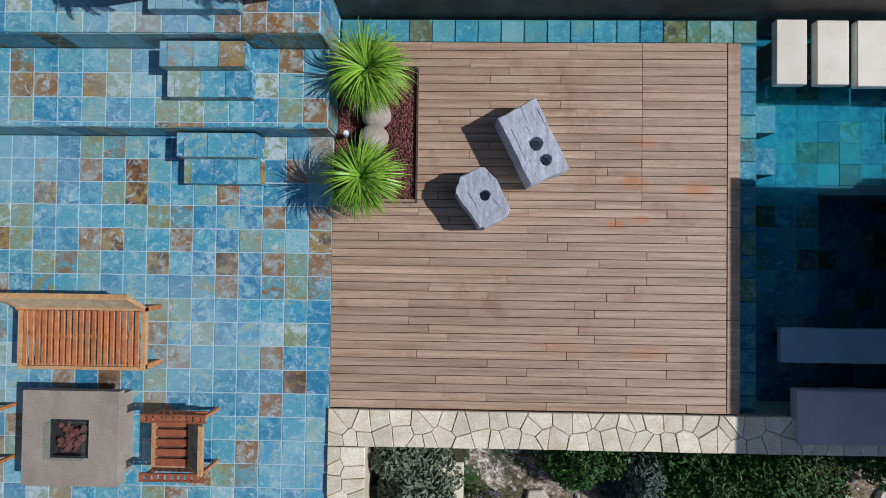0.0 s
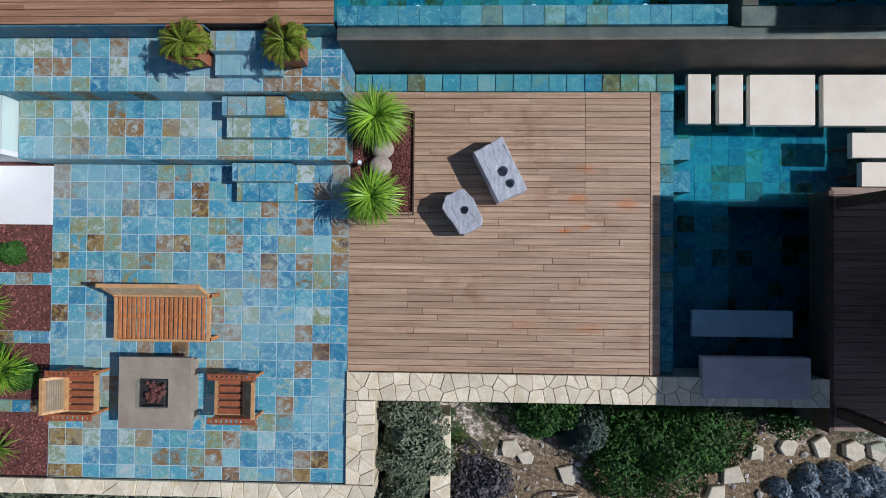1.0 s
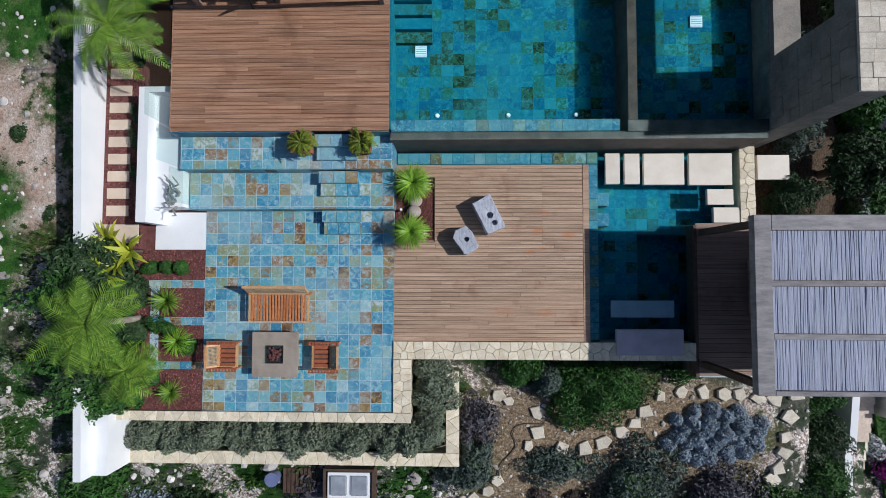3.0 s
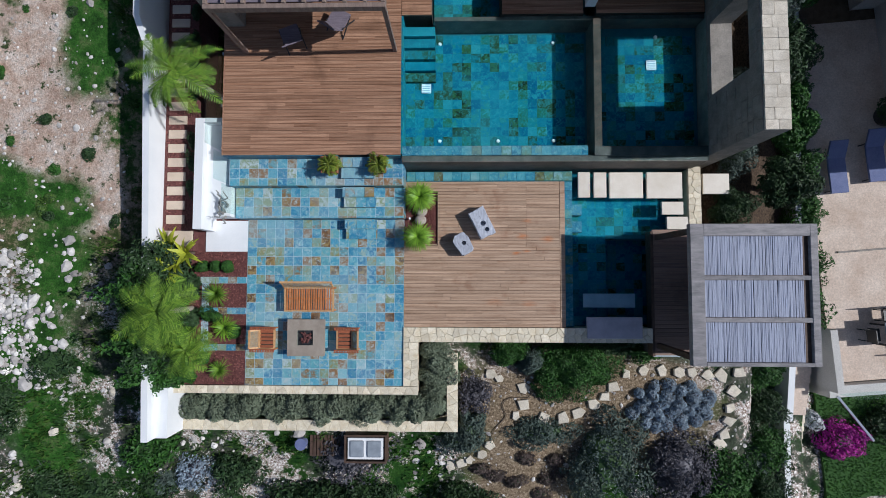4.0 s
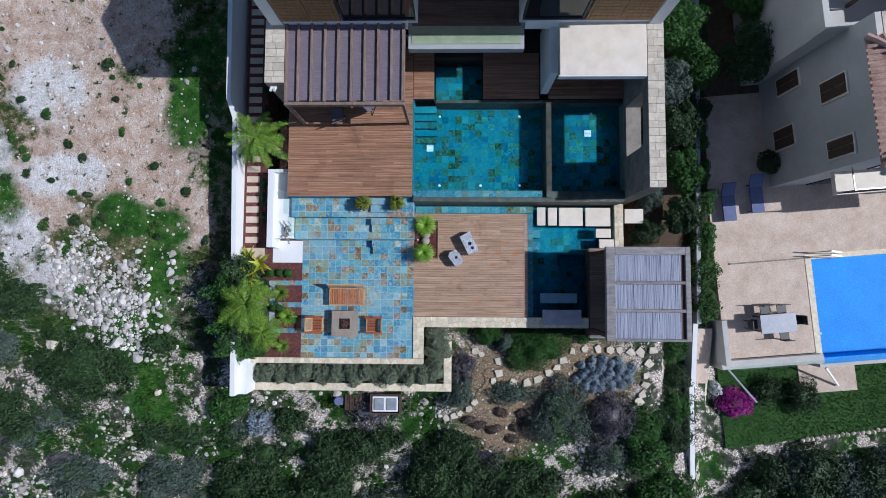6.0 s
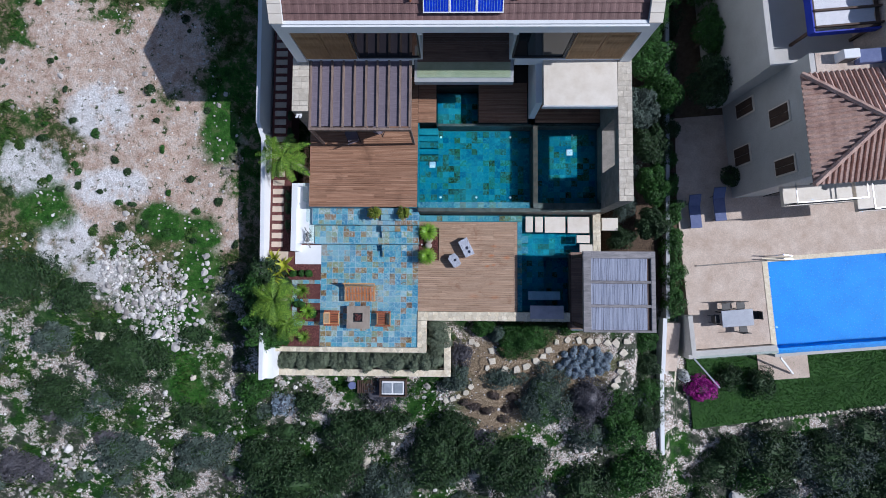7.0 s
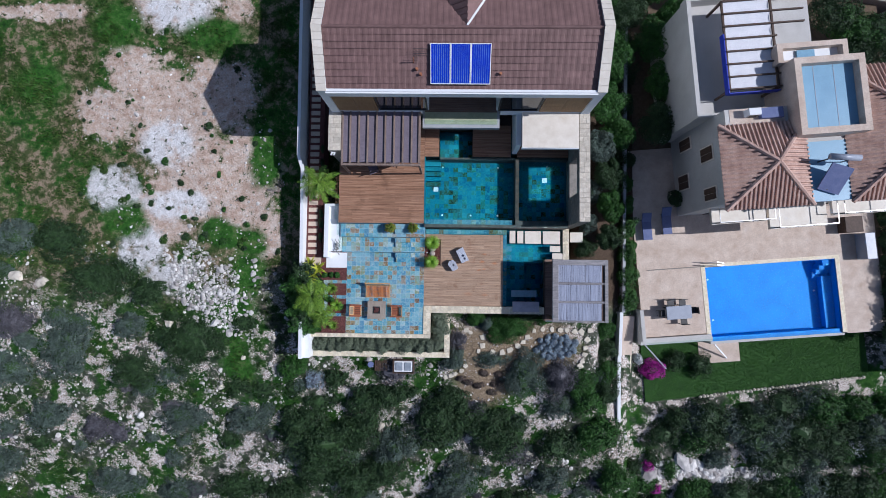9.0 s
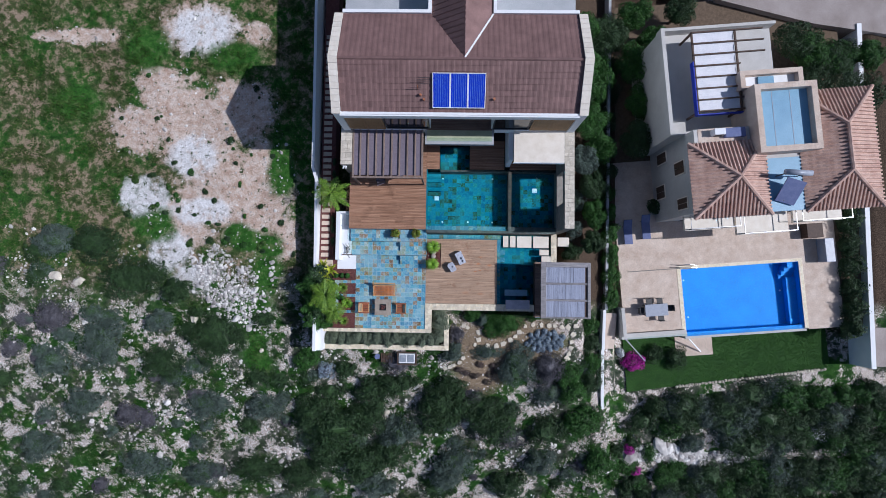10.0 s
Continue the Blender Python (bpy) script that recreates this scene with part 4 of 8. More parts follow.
for k in range(1, 3):
    part("cross_beam", boxes((PVX0 + 0.36, PVX1 - 0.20, inner0 + step * k - 0.06, inner0 + step * k + 0.06, PVZ - 0.18, PVZ - 0.01), bevel=0.008), PAVFRAME, pav)
rr = random.Random(8)
for k in range(3):
    a, b = inner0 + step * k + (0.06 if k else 0), inner0 + step * (k + 1) - (0.06 if k < 2 else 0)
    # dark board behind the reeds, carried on under the east slot to stop sun
    panel = part("reed_backing", boxes((PVX0 + 0.36, PVX1 - 0.20, a, b, PVZ - 0.13, PVZ - 0.10)), DARKTIMBER, pav)
    x = PVX0 + 0.37
    while x < PVX1 - 0.38:
        w = rr.uniform(0.02, 0.034)
        bm = bmesh.new()
        d0, d1 = rr.uniform(-0.006, 0.012), rr.uniform(-0.006, 0.012)
        beam(bm, (x + d0, a + 0.01, PVZ - 0.07 + rr.uniform(-0.008, 0.008)), (x + d1, b - 0.01, PVZ - 0.07 + rr.uniform(-0.008, 0.008)), w, 0.02)
        part("reed", bm, REED, panel)
        x += w + rr.choice((0.001, 0.002, 0.005))
# unseen slats added on the east side to keep low sun off the floor
for k in range(15):
    part("back_slat", boxes((11.04 + 0.012 * (k % 2), 11.07 + 0.012 * (k % 2), -0.475 + 0.218 * k, -0.25 + 0.218 * k, 0.02, PVZ - 0.22)), DARKTIMBER, pav)
part("lounge_seat", boxes((9.2, 10.9, 0.7, 2.2, 0.02, 0.42), bevel=0.03), PAVFLOOR, pav)
gb = thing("glass_screen", "green-edged glass screen beside the pavilion", "screen")
for xa, xb in ((8.1, 8.75), (8.78, 9.5)):
    g = part("pane", boxes((xa, xb, -0.92, -0.905, -0.35, 0.95)), GLASS, gb)
    g.visible_shadow = False
part("base_rail", boxes((8.0, 9.6, -0.95, -0.89, -0.4, -0.3)), STEEL, gb)

# ================= house =================
HX0, HX1, HY = -5.22, 9.60, 11.62
ZE, ZR, YE, YR, YB = 7.05, 8.35, 11.52, 14.4, 17.7
house = thing("house", "two-storey white villa with a brown tiled roof", "house")
part("wall", boxes((HX0 + 0.05, HX1 - 0.05, HY + 0.9, YB - 0.1, -2.3, 3.28), (HX0 + 0.05, 0.35, HY + 0.25, YB - 0.1, 3.28, ZE - 0.2), (4.35, HX1 - 0.05, HY + 0.25, YB - 0.1, 3.28, ZE - 0.2), (0.35, 4.35, 13.3, YB - 0.1, 3.28, ZE - 0.2)), WHITE, house)
# gable walls with stone copings that follow the roof
for x0, x1 in ((HX0 - 0.12, HX0 + 0.34), (HX1 - 0.34, HX1 + 0.12)):
    bm = bmesh.new()
    prof = [(YE + 0.02, ZE + 0.12), (YR, ZR + 0.14), (YB, ZE + 0.02), (YB, -2.3), (HY - 0.1, -2.3), (HY - 0.1, 4.0), (YE + 0.02, 6.5)]
    va = [bm.verts.new((x0, y, z)) for y, z in prof]
    vb = [bm.verts.new((x1, y, z)) for y, z in prof]
    bm.faces.new(va)
    bm.faces.new(vb[::-1])
    for i in range(len(prof)):
        j = (i + 1) % len(prof)
        bm.faces.new((va[i], vb[i], vb[j], va[j]))
    g = part("gable_wall", bm, WHITE, house)
    n = 9
    for s0, s1, za, zc in ((YE, YR, ZE + 0.12, ZR + 0.14), (YR, YB, ZR + 0.14, ZE + 0.02)):
        for k in range(n):
            ya, yb = s0 + (s1 - s0) * k / n + 0.006, s0 + (s1 - s0) * (k + 1) / n - 0.006
            z0, z1 = za + (zc - za) * k / n, za + (zc - za) * (k + 1) / n
            bm = bmesh.new()
            v = [bm.verts.new(p) for p in ((x0 - 0.03, ya, z0 + 0.003), (x1 + 0.03, ya, z0 + 0.003), (x1 + 0.03, yb, z1 + 0.003), (x0 - 0.03, yb, z1 + 0.003), (x0 - 0.03, ya, z0 + 0.05), (x1 + 0.03, ya, z0 + 0.05), (x1 + 0.03, yb, z1 + 0.05), (x0 - 0.03, yb, z1 + 0.05))]
            for q in ((3, 2, 1, 0), (4, 5, 6, 7), (0, 1, 5, 4), (1, 2, 6, 5), (2, 3, 7, 6), (3, 0, 4, 7)):
                bm.faces.new([v[i] for i in q])
            part("coping_stone", bm, PAVER, g)
part("parapet", boxes((HX0 + 0.34, HX1 - 0.34, YE, YE + 0.14, 6.62, ZE + 0.13)), WHITE, house, "white eaves parapet")
part("gutter", boxes((HX0 + 0.3, HX1 - 0.3, YE - 0.08, YE - 0.003, ZE - 0.42, ZE + 0.06)), WHITE, house)
part("soffit", boxes((HX0 + 0.34, HX1 - 0.34, YE + 0.14, HY + 0.3, 6.62, 6.75)), WHITE, house)
# roof planes
roof = part("roof", bmesh.new(), ROOFTILE, house)
bm = bmesh.new()
pts = [(YE + 0.14, ZE - 0.06), (YR, ZR - 0.03), (YB, ZE - 0.10), (YB, ZE - 0.3), (YE + 0.14, ZE - 0.3)]
va = [bm.verts.new((HX0 + 0.34, y, z)) for y, z in pts]
vb = [bm.verts.new((HX1 - 0.34, y, z)) for y, z in pts]
bm.faces.new(va)
bm.faces.new(vb[::-1])
for i in range(5):
    j = (i + 1) % 5
    bm.faces.new((va[i], vb[i], vb[j], va[j]))
bmesh.ops.recalc_face_normals(bm, faces=bm.faces)
bm.to_mesh(roof.data)
bm.free()


def flat_tile(w, l):
    """An interlocking tile: a rounded roll beside a flat pan, its lower edge thick."""
    bm = bmesh.new()
    prof = [(-w / 2, 0.0), (-w * 0.2, 0.0), (-w * 0.05, 0.008), (w * 0.2, 0.011), (w * 0.42, 0.008), (w / 2, 0.0)]
    lo = [bm.verts.new((x, -l / 2, z + 0.06)) for x, z in prof]
    hi = [bm.verts.new((x, l / 2, z + 0.012)) for x, z in prof]
    ft = [bm.verts.new((x, -l / 2, 0.0)) for x, z in prof]
    for i in range(len(prof) - 1):
        bm.faces.new((lo[i], lo[i + 1], hi[i + 1], hi[i]))
        bm.faces.new((ft[i], ft[i + 1], lo[i + 1], lo[i]))
    return mesh_of("roof_tile", bm, ROOFTILE)


def tile_slope(x0, x1, ya, za, yb, zb, rows, cols, as_parts, parent, north=False):
    l = math.hypot(yb - ya, zb - za) / rows
    pitch = math.degrees(math.atan2(zb - za, abs(yb - ya)))
    w = (x1 - x0) / cols
    me = flat_tile(w, l + 0.03)
    rest = []
    n = 0
    for r in range(rows):
        for c in range(cols):
            f = (r + 0.5) / rows
            m = pose(x0 + (c + 0.5) * w, ya + (yb - ya) * f, za + (zb - za) * f, pitch, 0, 0) if not north else pose(x0 + (c + 0.5) * w, ya + (yb - ya) * f, za + (zb - za) * f, 0, 0, 180) @ pose(0, 0, 0, pitch, 0, 0)
            if as_parts and n < 300:
                piece("roof_tile", me, parent, m)
                n += 1
            else:
                rest.append(m)
    if rest:
        base = [v.co.copy() for v in me.vertices]
        pol = [tuple(p.vertices) for p in me.polygons]
        vs, fs = [], []
        for m in rest:
            k = len(vs)
            vs += [tuple(m @ v) for v in base]
            fs += [tuple(k + i for i in p) for p in pol]
        ob = new("roof_tiles", raw("roof_tiles", vs, fs, ROOFTILE))
        ob.parent = parent
        tagged(ob, kind="stuff")


tile_slope(HX0 + 0.36, HX1 - 0.36, YE + 0.16, ZE - 0.05, YR, ZR - 0.02, 9, 44, True, roof)
tile_slope(HX0 + 0.36, HX1 - 0.36, YB - 0.02, ZE - 0.09, YR, ZR - 0.02, 9, 44, False, roof, True)
bm = bmesh.new()
for k in range(36):
    x = HX0 + 0.36 + k * 0.393
    tube(bm, [(x, YR, ZR - 0.03), (x + 0.39, YR, ZR - 0.015)], 0.10, 0.09, 8)
part("ridge_tiles", bm, ROOFTILE, roof)
for r_ in ((HX0 + 0.34, 0.45, YB, YB + 0.2), (4.15, HX1 - 0.34, YB, YB + 0.2), (0.25, 0.45, YB + 0.203, 24), (4.15, 4.35, YB + 0.203, 24)):
    part("back_parapet", boxes((*r_, 5.5, ZE + 0.12)), WHITE, house, "white parapet of the rear wing")
# rear wing with its own ridge
bm = bmesh.new()
wx0, wx1, wxr = 0.45, 4.15, 2.45
a = [bm.verts.new(p) for p in ((wx0, YB, ZE - 0.05), (wxr, YR + 0.05, ZR + 0.02), (wxr, 24, ZR + 0.02), (wx0, 24, ZE - 0.05))]
b = [bm.verts.new(p) for p in ((wx1, YB, ZE - 0.05), (wxr, YR + 0.05, ZR + 0.025), (wxr, 24, ZR + 0.025), (wx1, 24, ZE - 0.05))]
bm.faces.new(a)
bm.faces.new(b)
wing = part("wing_roof", bm, ROOFTILE, house)
for k in range(16):
    y = YB - 2.9 + 0.34 * k * 1.0
    bm = bmesh.new()
    f = 0.0 if y > YB else (YB - y) / (YB - YR)
    xa = wx0 + (wxr - wx0) * f
    beam(bm, (xa, y, ZE - 0.03 + (ZR - ZE + 0.05) * f), (wxr, y, ZR + 0.03), 0.09, 0.06)
    part("roll", bm, ROOFTILE, wing)
part("valley_flashing", (lambda b: (beam(b, (wx1, YB, ZE + 0.02), (wxr, YR + 0.05, ZR + 0.06), 0.10, 0.03), b)[1])(bmesh.new()), WHITE, house, "white metal valley strip")
part("rear_wall", boxes((0.45, 4.15, YB, 24, -2.3, ZE - 0.1), (-5.1, 0.25, YB + 0.2, 24, -2.3, 5.4), (4.35, 9.5, YB + 0.2, 24, -2.3, 5.2)), GREYWALL, house)
# ground-floor and upper facade
for x0, x1, nm in ((-4.85, -3.72, "shutter"), (-3.69, -2.56, "shutter"), (6.78, 7.98, "shutter"), (8.01, 9.22, "shutter")):
    sh = part("shutter", boxes((x0, x1, HY - 0.05, HY + 0.02, 4.0, 6.61)), SHUTTER, house, "closed timber louvre shutter")
    for k in range(24):
        z = 4.1 + k * 0.1
        part("louvre", boxes((x0 + 0.08, x1 - 0.08, HY - 0.075, HY - 0.05, z, z + 0.07)), SHUTTER, sh)
for x0, x1 in ((-2.5, 0.3), (4.4, 6.7)):
    wi = part("window", boxes((x0, x1, HY + 0.05, HY + 0.1, 3.95, 6.60)), WINGLASS, house, "dark glazed sliding window")
    part("window_frame", boxes((x0, x0 + 0.06, HY, HY + 0.12, 3.95, 6.60), (x1 - 0.06, x1, HY, HY + 0.12, 3.95, 6.60), (x0, x1, HY, HY + 0.12, 6.52, 6.60), (x0, x1, HY, HY + 0.12, 3.95, 4.03)), BLACKMETAL, wi)
part("upper_band", boxes((HX0 + 0.34, -0.04, HY - 0.02, HY + 0.25, 3.3, 3.94), (4.57, HX1 - 0.34, HY - 0.02, HY + 0.25, 3.3, 3.94)), WHITE, house)
for x in (0.40, 4.30):
    part("pier", boxes((x - 0.10, x + 0.10, YE + 0.05, HY + 0.2, 6.2, 6.62)), WHITE, house)
for x0, x1 in ((-4.6, -2.3), (-2.2, 0.1), (0.9, 2.9), (3.1, 5.6), (6.1, 9.0)):
    part("sliding_door", boxes((x0, x1, HY + 0.82, HY + 0.88, ZU, 3.28)), WINGLASS, house, "dark glass sliding door")
for x0, x1 in ((0.40, 1.68), (1.70, 2.98), (3.0, 4.30)):
    wi = part("window", boxes((x0, x1, 13.2, 13.25, 3.32, 6.5)), WINGLASS, house, "dark glazed balcony door")
    part("window_frame", boxes((x0, x0 + 0.06, 13.15, 13.27, 3.32, 6.5), (x1 - 0.06, x1, 13.15, 13.27, 3.32, 6.5)), BLACKMETAL, wi)
# balcony
balc = part("balcony", boxes((-0.03, 4.56, 10.81, 13.3, 2.95, 3.27)), GREYWALL, house, "grey balcony with a pale floor behind glass")
# pale sunlit strip, brown boards in the recess: sun and shade set by colour
part("balcony_sunlit_floor", boxes((0.10, 4.42, 11.02, 11.74, 3.275, 3.29)), surface("balcony_tiles", (0.36, 0.40, 0.26), (0.50, 0.52, 0.36), 2, 30, 0.6), balc)
for k in range(14):
    part("balcony_board", boxes((0.10, 4.42, 11.75 + 0.11 * k, 11.85 + 0.11 * k, 3.275, 3.295)), PAVFLOOR, balc)
g = part("balcony_glass", boxes((0.10, 4.42, 10.98, 10.992, 3.272, 4.15)), GLASS, balc)
g.visible_shadow = False
part("column", boxes((5.55, 5.85, 9.75, 12.4, ZU, 3.45)), WHITE, house)
# canopy slab
can = part("canopy", boxes((5.85, 9.15, 9.52, 11.66, 3.5, 3.82)), PAVER, house, "pale stone canopy slab over the spa")
part("fascia", boxes((5.80, 9.15, 9.47, 9.515, 3.52, 3.80)), WHITE, can)
# timber walk along the house
for k in range(19):
    y = 9.56 + k * BOARD
    part("board", boxes((3.06, 5.50, y, y + BOARD - 0.008, ZU - 0.03, ZU)), DECK_UP, upper_deck)
    if y < 11.8:
        part("board", boxes((0.02, 0.92, y, y + BOARD - 0.008, ZU - 0.03, ZU)), DECK_UP, upper_deck)
        part("board", boxes((5.9, 9.12, y, y + BOARD - 0.008, ZU - 0.03, ZU)), DECK_UP, upper_deck)
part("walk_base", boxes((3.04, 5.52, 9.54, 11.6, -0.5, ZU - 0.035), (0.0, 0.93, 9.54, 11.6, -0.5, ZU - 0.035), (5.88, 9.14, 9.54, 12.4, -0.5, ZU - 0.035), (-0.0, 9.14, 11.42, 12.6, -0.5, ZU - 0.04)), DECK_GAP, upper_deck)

# ================= spa wall with its opening, west stone wall =================
def masonry(name, x0, x1, y0, y1, zb, zt, label, hole=None, seed=3):
    if hole:
        ya, yb, za, zc = hole
        bm = boxes((x0, x1, y0, ya, zb, zt - 0.06), (x0, x1, yb, y1, zb, zt - 0.06), (x0, x1, ya, yb, zb, za), (x0, x1, ya, yb, zc, zt - 0.06))
    else:
        bm = boxes((x0, x1, y0, y1, zb, zt - 0.06))
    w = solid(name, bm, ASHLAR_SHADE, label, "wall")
    r = random.Random(seed)
    y = y0
    while y < y1 - 0.02:
        e = min(y1, y + r.uniform(0.22, 0.34))
        mid = x0 + (x1 - x0) * r.uniform(0.35, 0.65)
        for a, b in ((x0, mid), (mid, x1)):
            part("coping_stone", boxes((a + 0.005, b - 0.005, y + 0.005, e - 0.005, zt - 0.06, zt + r.uniform(-0.008, 0.004))), ASHLAR, w)
        y = e
    # coursed face stones on the side that looks into the garden
    z = zb if zb > 0.5 else 0.8
    row = 0
    while z < zt - 0.1:
        h = r.uniform(0.18, 0.28)
        y = y0 - r.uniform(0, 0.3)
        while y < y1:
            e = y + r.uniform(0.35, 0.7)
            a, b, t = max(y0, y), min(y1, e), min(z + h, zt - 0.065)
            ok = b - a > 0.05 and not (hole and b > hole[0] - 0.01 and a < hole[1] + 0.01 and t > hole[2] - 0.01 and z < hole[3] + 0.01)
            if ok:
                d = r.uniform(0.012, 0.03)
                xs = (x0 - d, x0) if x0 > 0 else (x1, x1 + d)
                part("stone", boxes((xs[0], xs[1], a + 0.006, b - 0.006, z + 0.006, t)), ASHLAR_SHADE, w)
            y = e
        z += h
    return w


masonry("spa_wall", 9.17, 9.80, 5.20, 11.75, -2.0, 3.82, "tall stone garden wall with a window opening", (6.95, 9.1, 1.4, 3.25), 3)
masonry("west_stone_wall", -5.55, -4.80, 9.25, 11.75, -1.0, 3.82, "short stone wall carrying the pergola", None, 4)
lamp = thing("wall_lamp", "small white twin spotlight on the stone wall", "lamp")
part("bracket", boxes((-5.45, -5.2, 9.17, 9.25, 3.35, 3.45)), WHITE, lamp)
for x in (-5.42, -5.26):
    bm = bmesh.new()
    tube(bm, [(x, 9.19, 3.40), (x, 9.07, 3.5)], 0.05, 0.06, 10)
    part("spot_head", bm, WHITE, lamp)

# ================= pergola =================
pg = thing("pergola", "brown timber pergola with dark slatted infill", "pergola")
GX0, GX1, GY0, GY1, GZ = -4.78, -0.12, 8.38, 11.62, 3.80
part("front_beam", boxes((GX0, GX1, GY0, GY0 + 0.12, GZ - 0.22, GZ), bevel=0.008), PERGTIMBER, pg)
part("side_beam", boxes((GX1 - 0.12, GX1, GY0 + 0.13, GY1, GZ - 0.22, GZ), bevel=0.008), PERGTIMBER, pg)
part("side_beam", boxes((GX0, GX0 + 0.10, GY0 + 0.13, GY1, GZ - 0.22, GZ), bevel=0.008), PERGTIMBER, pg)
for k in range(1, 10):
    x = GX0 + (GX1 - GX0) * k / 9
    if k < 9:
        part("rafter", boxes((x - 0.045, x + 0.045, GY0 + 0.13, GY1, GZ - 0.12, GZ + 0.02), bevel=0.006), PERGTIMBER, pg)
    sl = part("slat_panel", boxes((GX0 + (GX1 - GX0) * (k - 1) / 9 + 0.05, x - (0.05 if k < 9 else 0.13), GY0 + 0.2, GY1, GZ - 0.10, GZ - 0.085)), PERGCLOTH, pg)
for x in (GX1 - 0.06, GX0 + 0.05):
    part("post", boxes((x - 0.06, x + 0.06, GY0 + 0.02, GY0 + 0.13, ZU, GZ - 0.22), bevel=0.008), PERGTIMBER, pg)

# ================= roof equipment =================
sp = thing("solar_collector", "three bright blue solar panels in a white frame", "solar panel")
pitch = math.degrees(math.atan2(ZR - ZE, YR - YE))
def on_roof(x, d, up):
    return Vector((x, YE + 0.16 + d * math.cos(radians(pitch)) - up * math.sin(radians(pitch)), ZE - 0.03 + d * math.sin(radians(pitch)) + up * math.cos(radians(pitch))))


for k in range(3):
    x0 = 0.62 + k * 1.03
    f = part("panel", boxes((0, 0.98, 0, 1.92, -0.03, 0.03)), SOLAR, sp)
    m = pose(x0, 0, 0) ; p0 = on_roof(x0, 0.32, 0.16)
    f.matrix_basis = Matrix.Translation(p0) @ pose(0, 0, 0, pitch + 1, 0, 0)
    fr = part("frame", boxes((-0.02, 0.02, -0.02, 1.94, -0.04, 0.045), (0.96, 1.0, -0.02, 1.94, -0.04, 0.045), (0.02, 0.96, -0.02, 0.02, -0.04, 0.045), (0.02, 0.96, 1.90, 1.94, -0.04, 0.045)), WHITE, f)
    for j in range(1, 9):
        part("fin", boxes((0.02 + j * 0.104, 0.032 + j * 0.104, 0.03, 1.89, 0.03, 0.034)), NBLUE, f)
an = thing("roof_aerial", "small rusty aerial and pipe vents on the roof", "aerial")
p = on_roof(-0.25, 1.3, 0.0)
bm = bmesh.new()
tube(bm, [p, p + Vector((0, 0, 0.7))], 0.02)
part("mast", bm, TERRACOTTA, an)
for k in range(4):
    bm = bmesh.new()
    q = p + Vector((0, 0.1, 0.65))
    tube(bm, [q + Vector((0.0, 0.12 * k, 0)), q + Vector((0.75, 0.12 * k, 0))], 0.012, n=5)
    part("rod", bm, BLACKMETAL, an)
for x, d in ((-0.1, 0.95), (0.1, 0.7), (4.2, 0.75)):
    v = thing("vent_pipe", "short terracotta-coloured vent pipe on the roof tiles", "vent", "roof vents")
    bm = bmesh.new()
    p = on_roof(x, d, -0.02)
    tube(bm, [p, p + Vector((0, 0, 0.22))], 0.06, 0.05, 10)
    part("pipe", bm, TERRACOTTA, v)
    bm = bmesh.new()
    tube(bm, [p + Vector((0, 0, 0.225)), p + Vector((0, 0, 0.27))], 0.08, 0.07, 10)
    part("cap", bm, TERRACOTTA, v)

# ================= furniture on the patio =================
def bench():
    t = thing("garden_bench", "slatted orange teak bench with a woven rope back", "bench")
    x0, x1, y0, y1, z = -3.74, -2.17, 0.50, 1.27, 0.34
    for x in (x0 + 0.03, x1 - 0.03):
        for y in (y0 + 0.04, y1 - 0.03):
            part("leg", boxes((x - 0.03, x + 0.03, y - 0.03, y + 0.03, 0.0, z - 0.02 if y < 1 else 0.38), bevel=0.004), TEAK, t)
    seat = part("seat_frame", boxes((x0, x1, y0, y0 + 0.04, z - 0.06, z), (x0, x1, y1 - 0.05, y1 - 0.01, z - 0.06, z), (x0, x0 + 0.05, y0 + 0.04, y1 - 0.05, z - 0.06, z), (x1 - 0.05, x1, y0 + 0.04, y1 - 0.05, z - 0.06, z), (x0 + 0.05, x1 - 0.05, 0.88, 0.92, z - 0.06, z - 0.02)), TEAKLIGHT, t)
    n = 19
    for k in range(n):
        x = x0 + 0.06 + (x1 - x0 - 0.12) * (k + 0.5) / n
        part("seat_slat", boxes((x - 0.026, x + 0.026, y0 + 0.045, y1 - 0.055, z - 0.015, z + 0.006), bevel=0.004), TEAK, seat)
    back = part("back_frame", bmesh.new(), TEAKLIGHT, t)
    bm = bmesh.new()
    beam(bm, (x0 + 0.02, 1.26, 0.38), (x1 - 0.02, 1.26, 0.38), 0.05, 0.05)
    beam(bm, (x0 - 0.03, 1.42, 0.70), (x1 + 0.02, 1.42, 0.70), 0.06, 0.05)
    for x in (x0 + 0.02, x1 - 0.02):
        beam(bm, (x, 1.26, 0.36), (x, 1.42, 0.70), 0.05, 0.05)
    bm.to_mesh(back.data)
    bm.free()
    for k in range(34):
        x = x0 + 0.06 + (x1 - x0 - 0.1) * k / 33
        bm = bmesh.new()
        tube(bm, [(x, 1.255, 0.40), (x + 0.01, 1.32, 0.54), (x, 1.41, 0.69)], 0.009, n=5)
        part("rope", bm, ROPE, back)
    for k in range(3):
        bm = bmesh.new()
        f = (k + 1) / 4
        tube(bm, [(x0 + 0.04, 1.26 + 0.15 * f, 0.40 + 0.29 * f), (x1 - 0.04, 1.26 + 0.15 * f, 0.40 + 0.29 * f)], 0.008, n=5)
        part("rope", bm, ROPE, back)


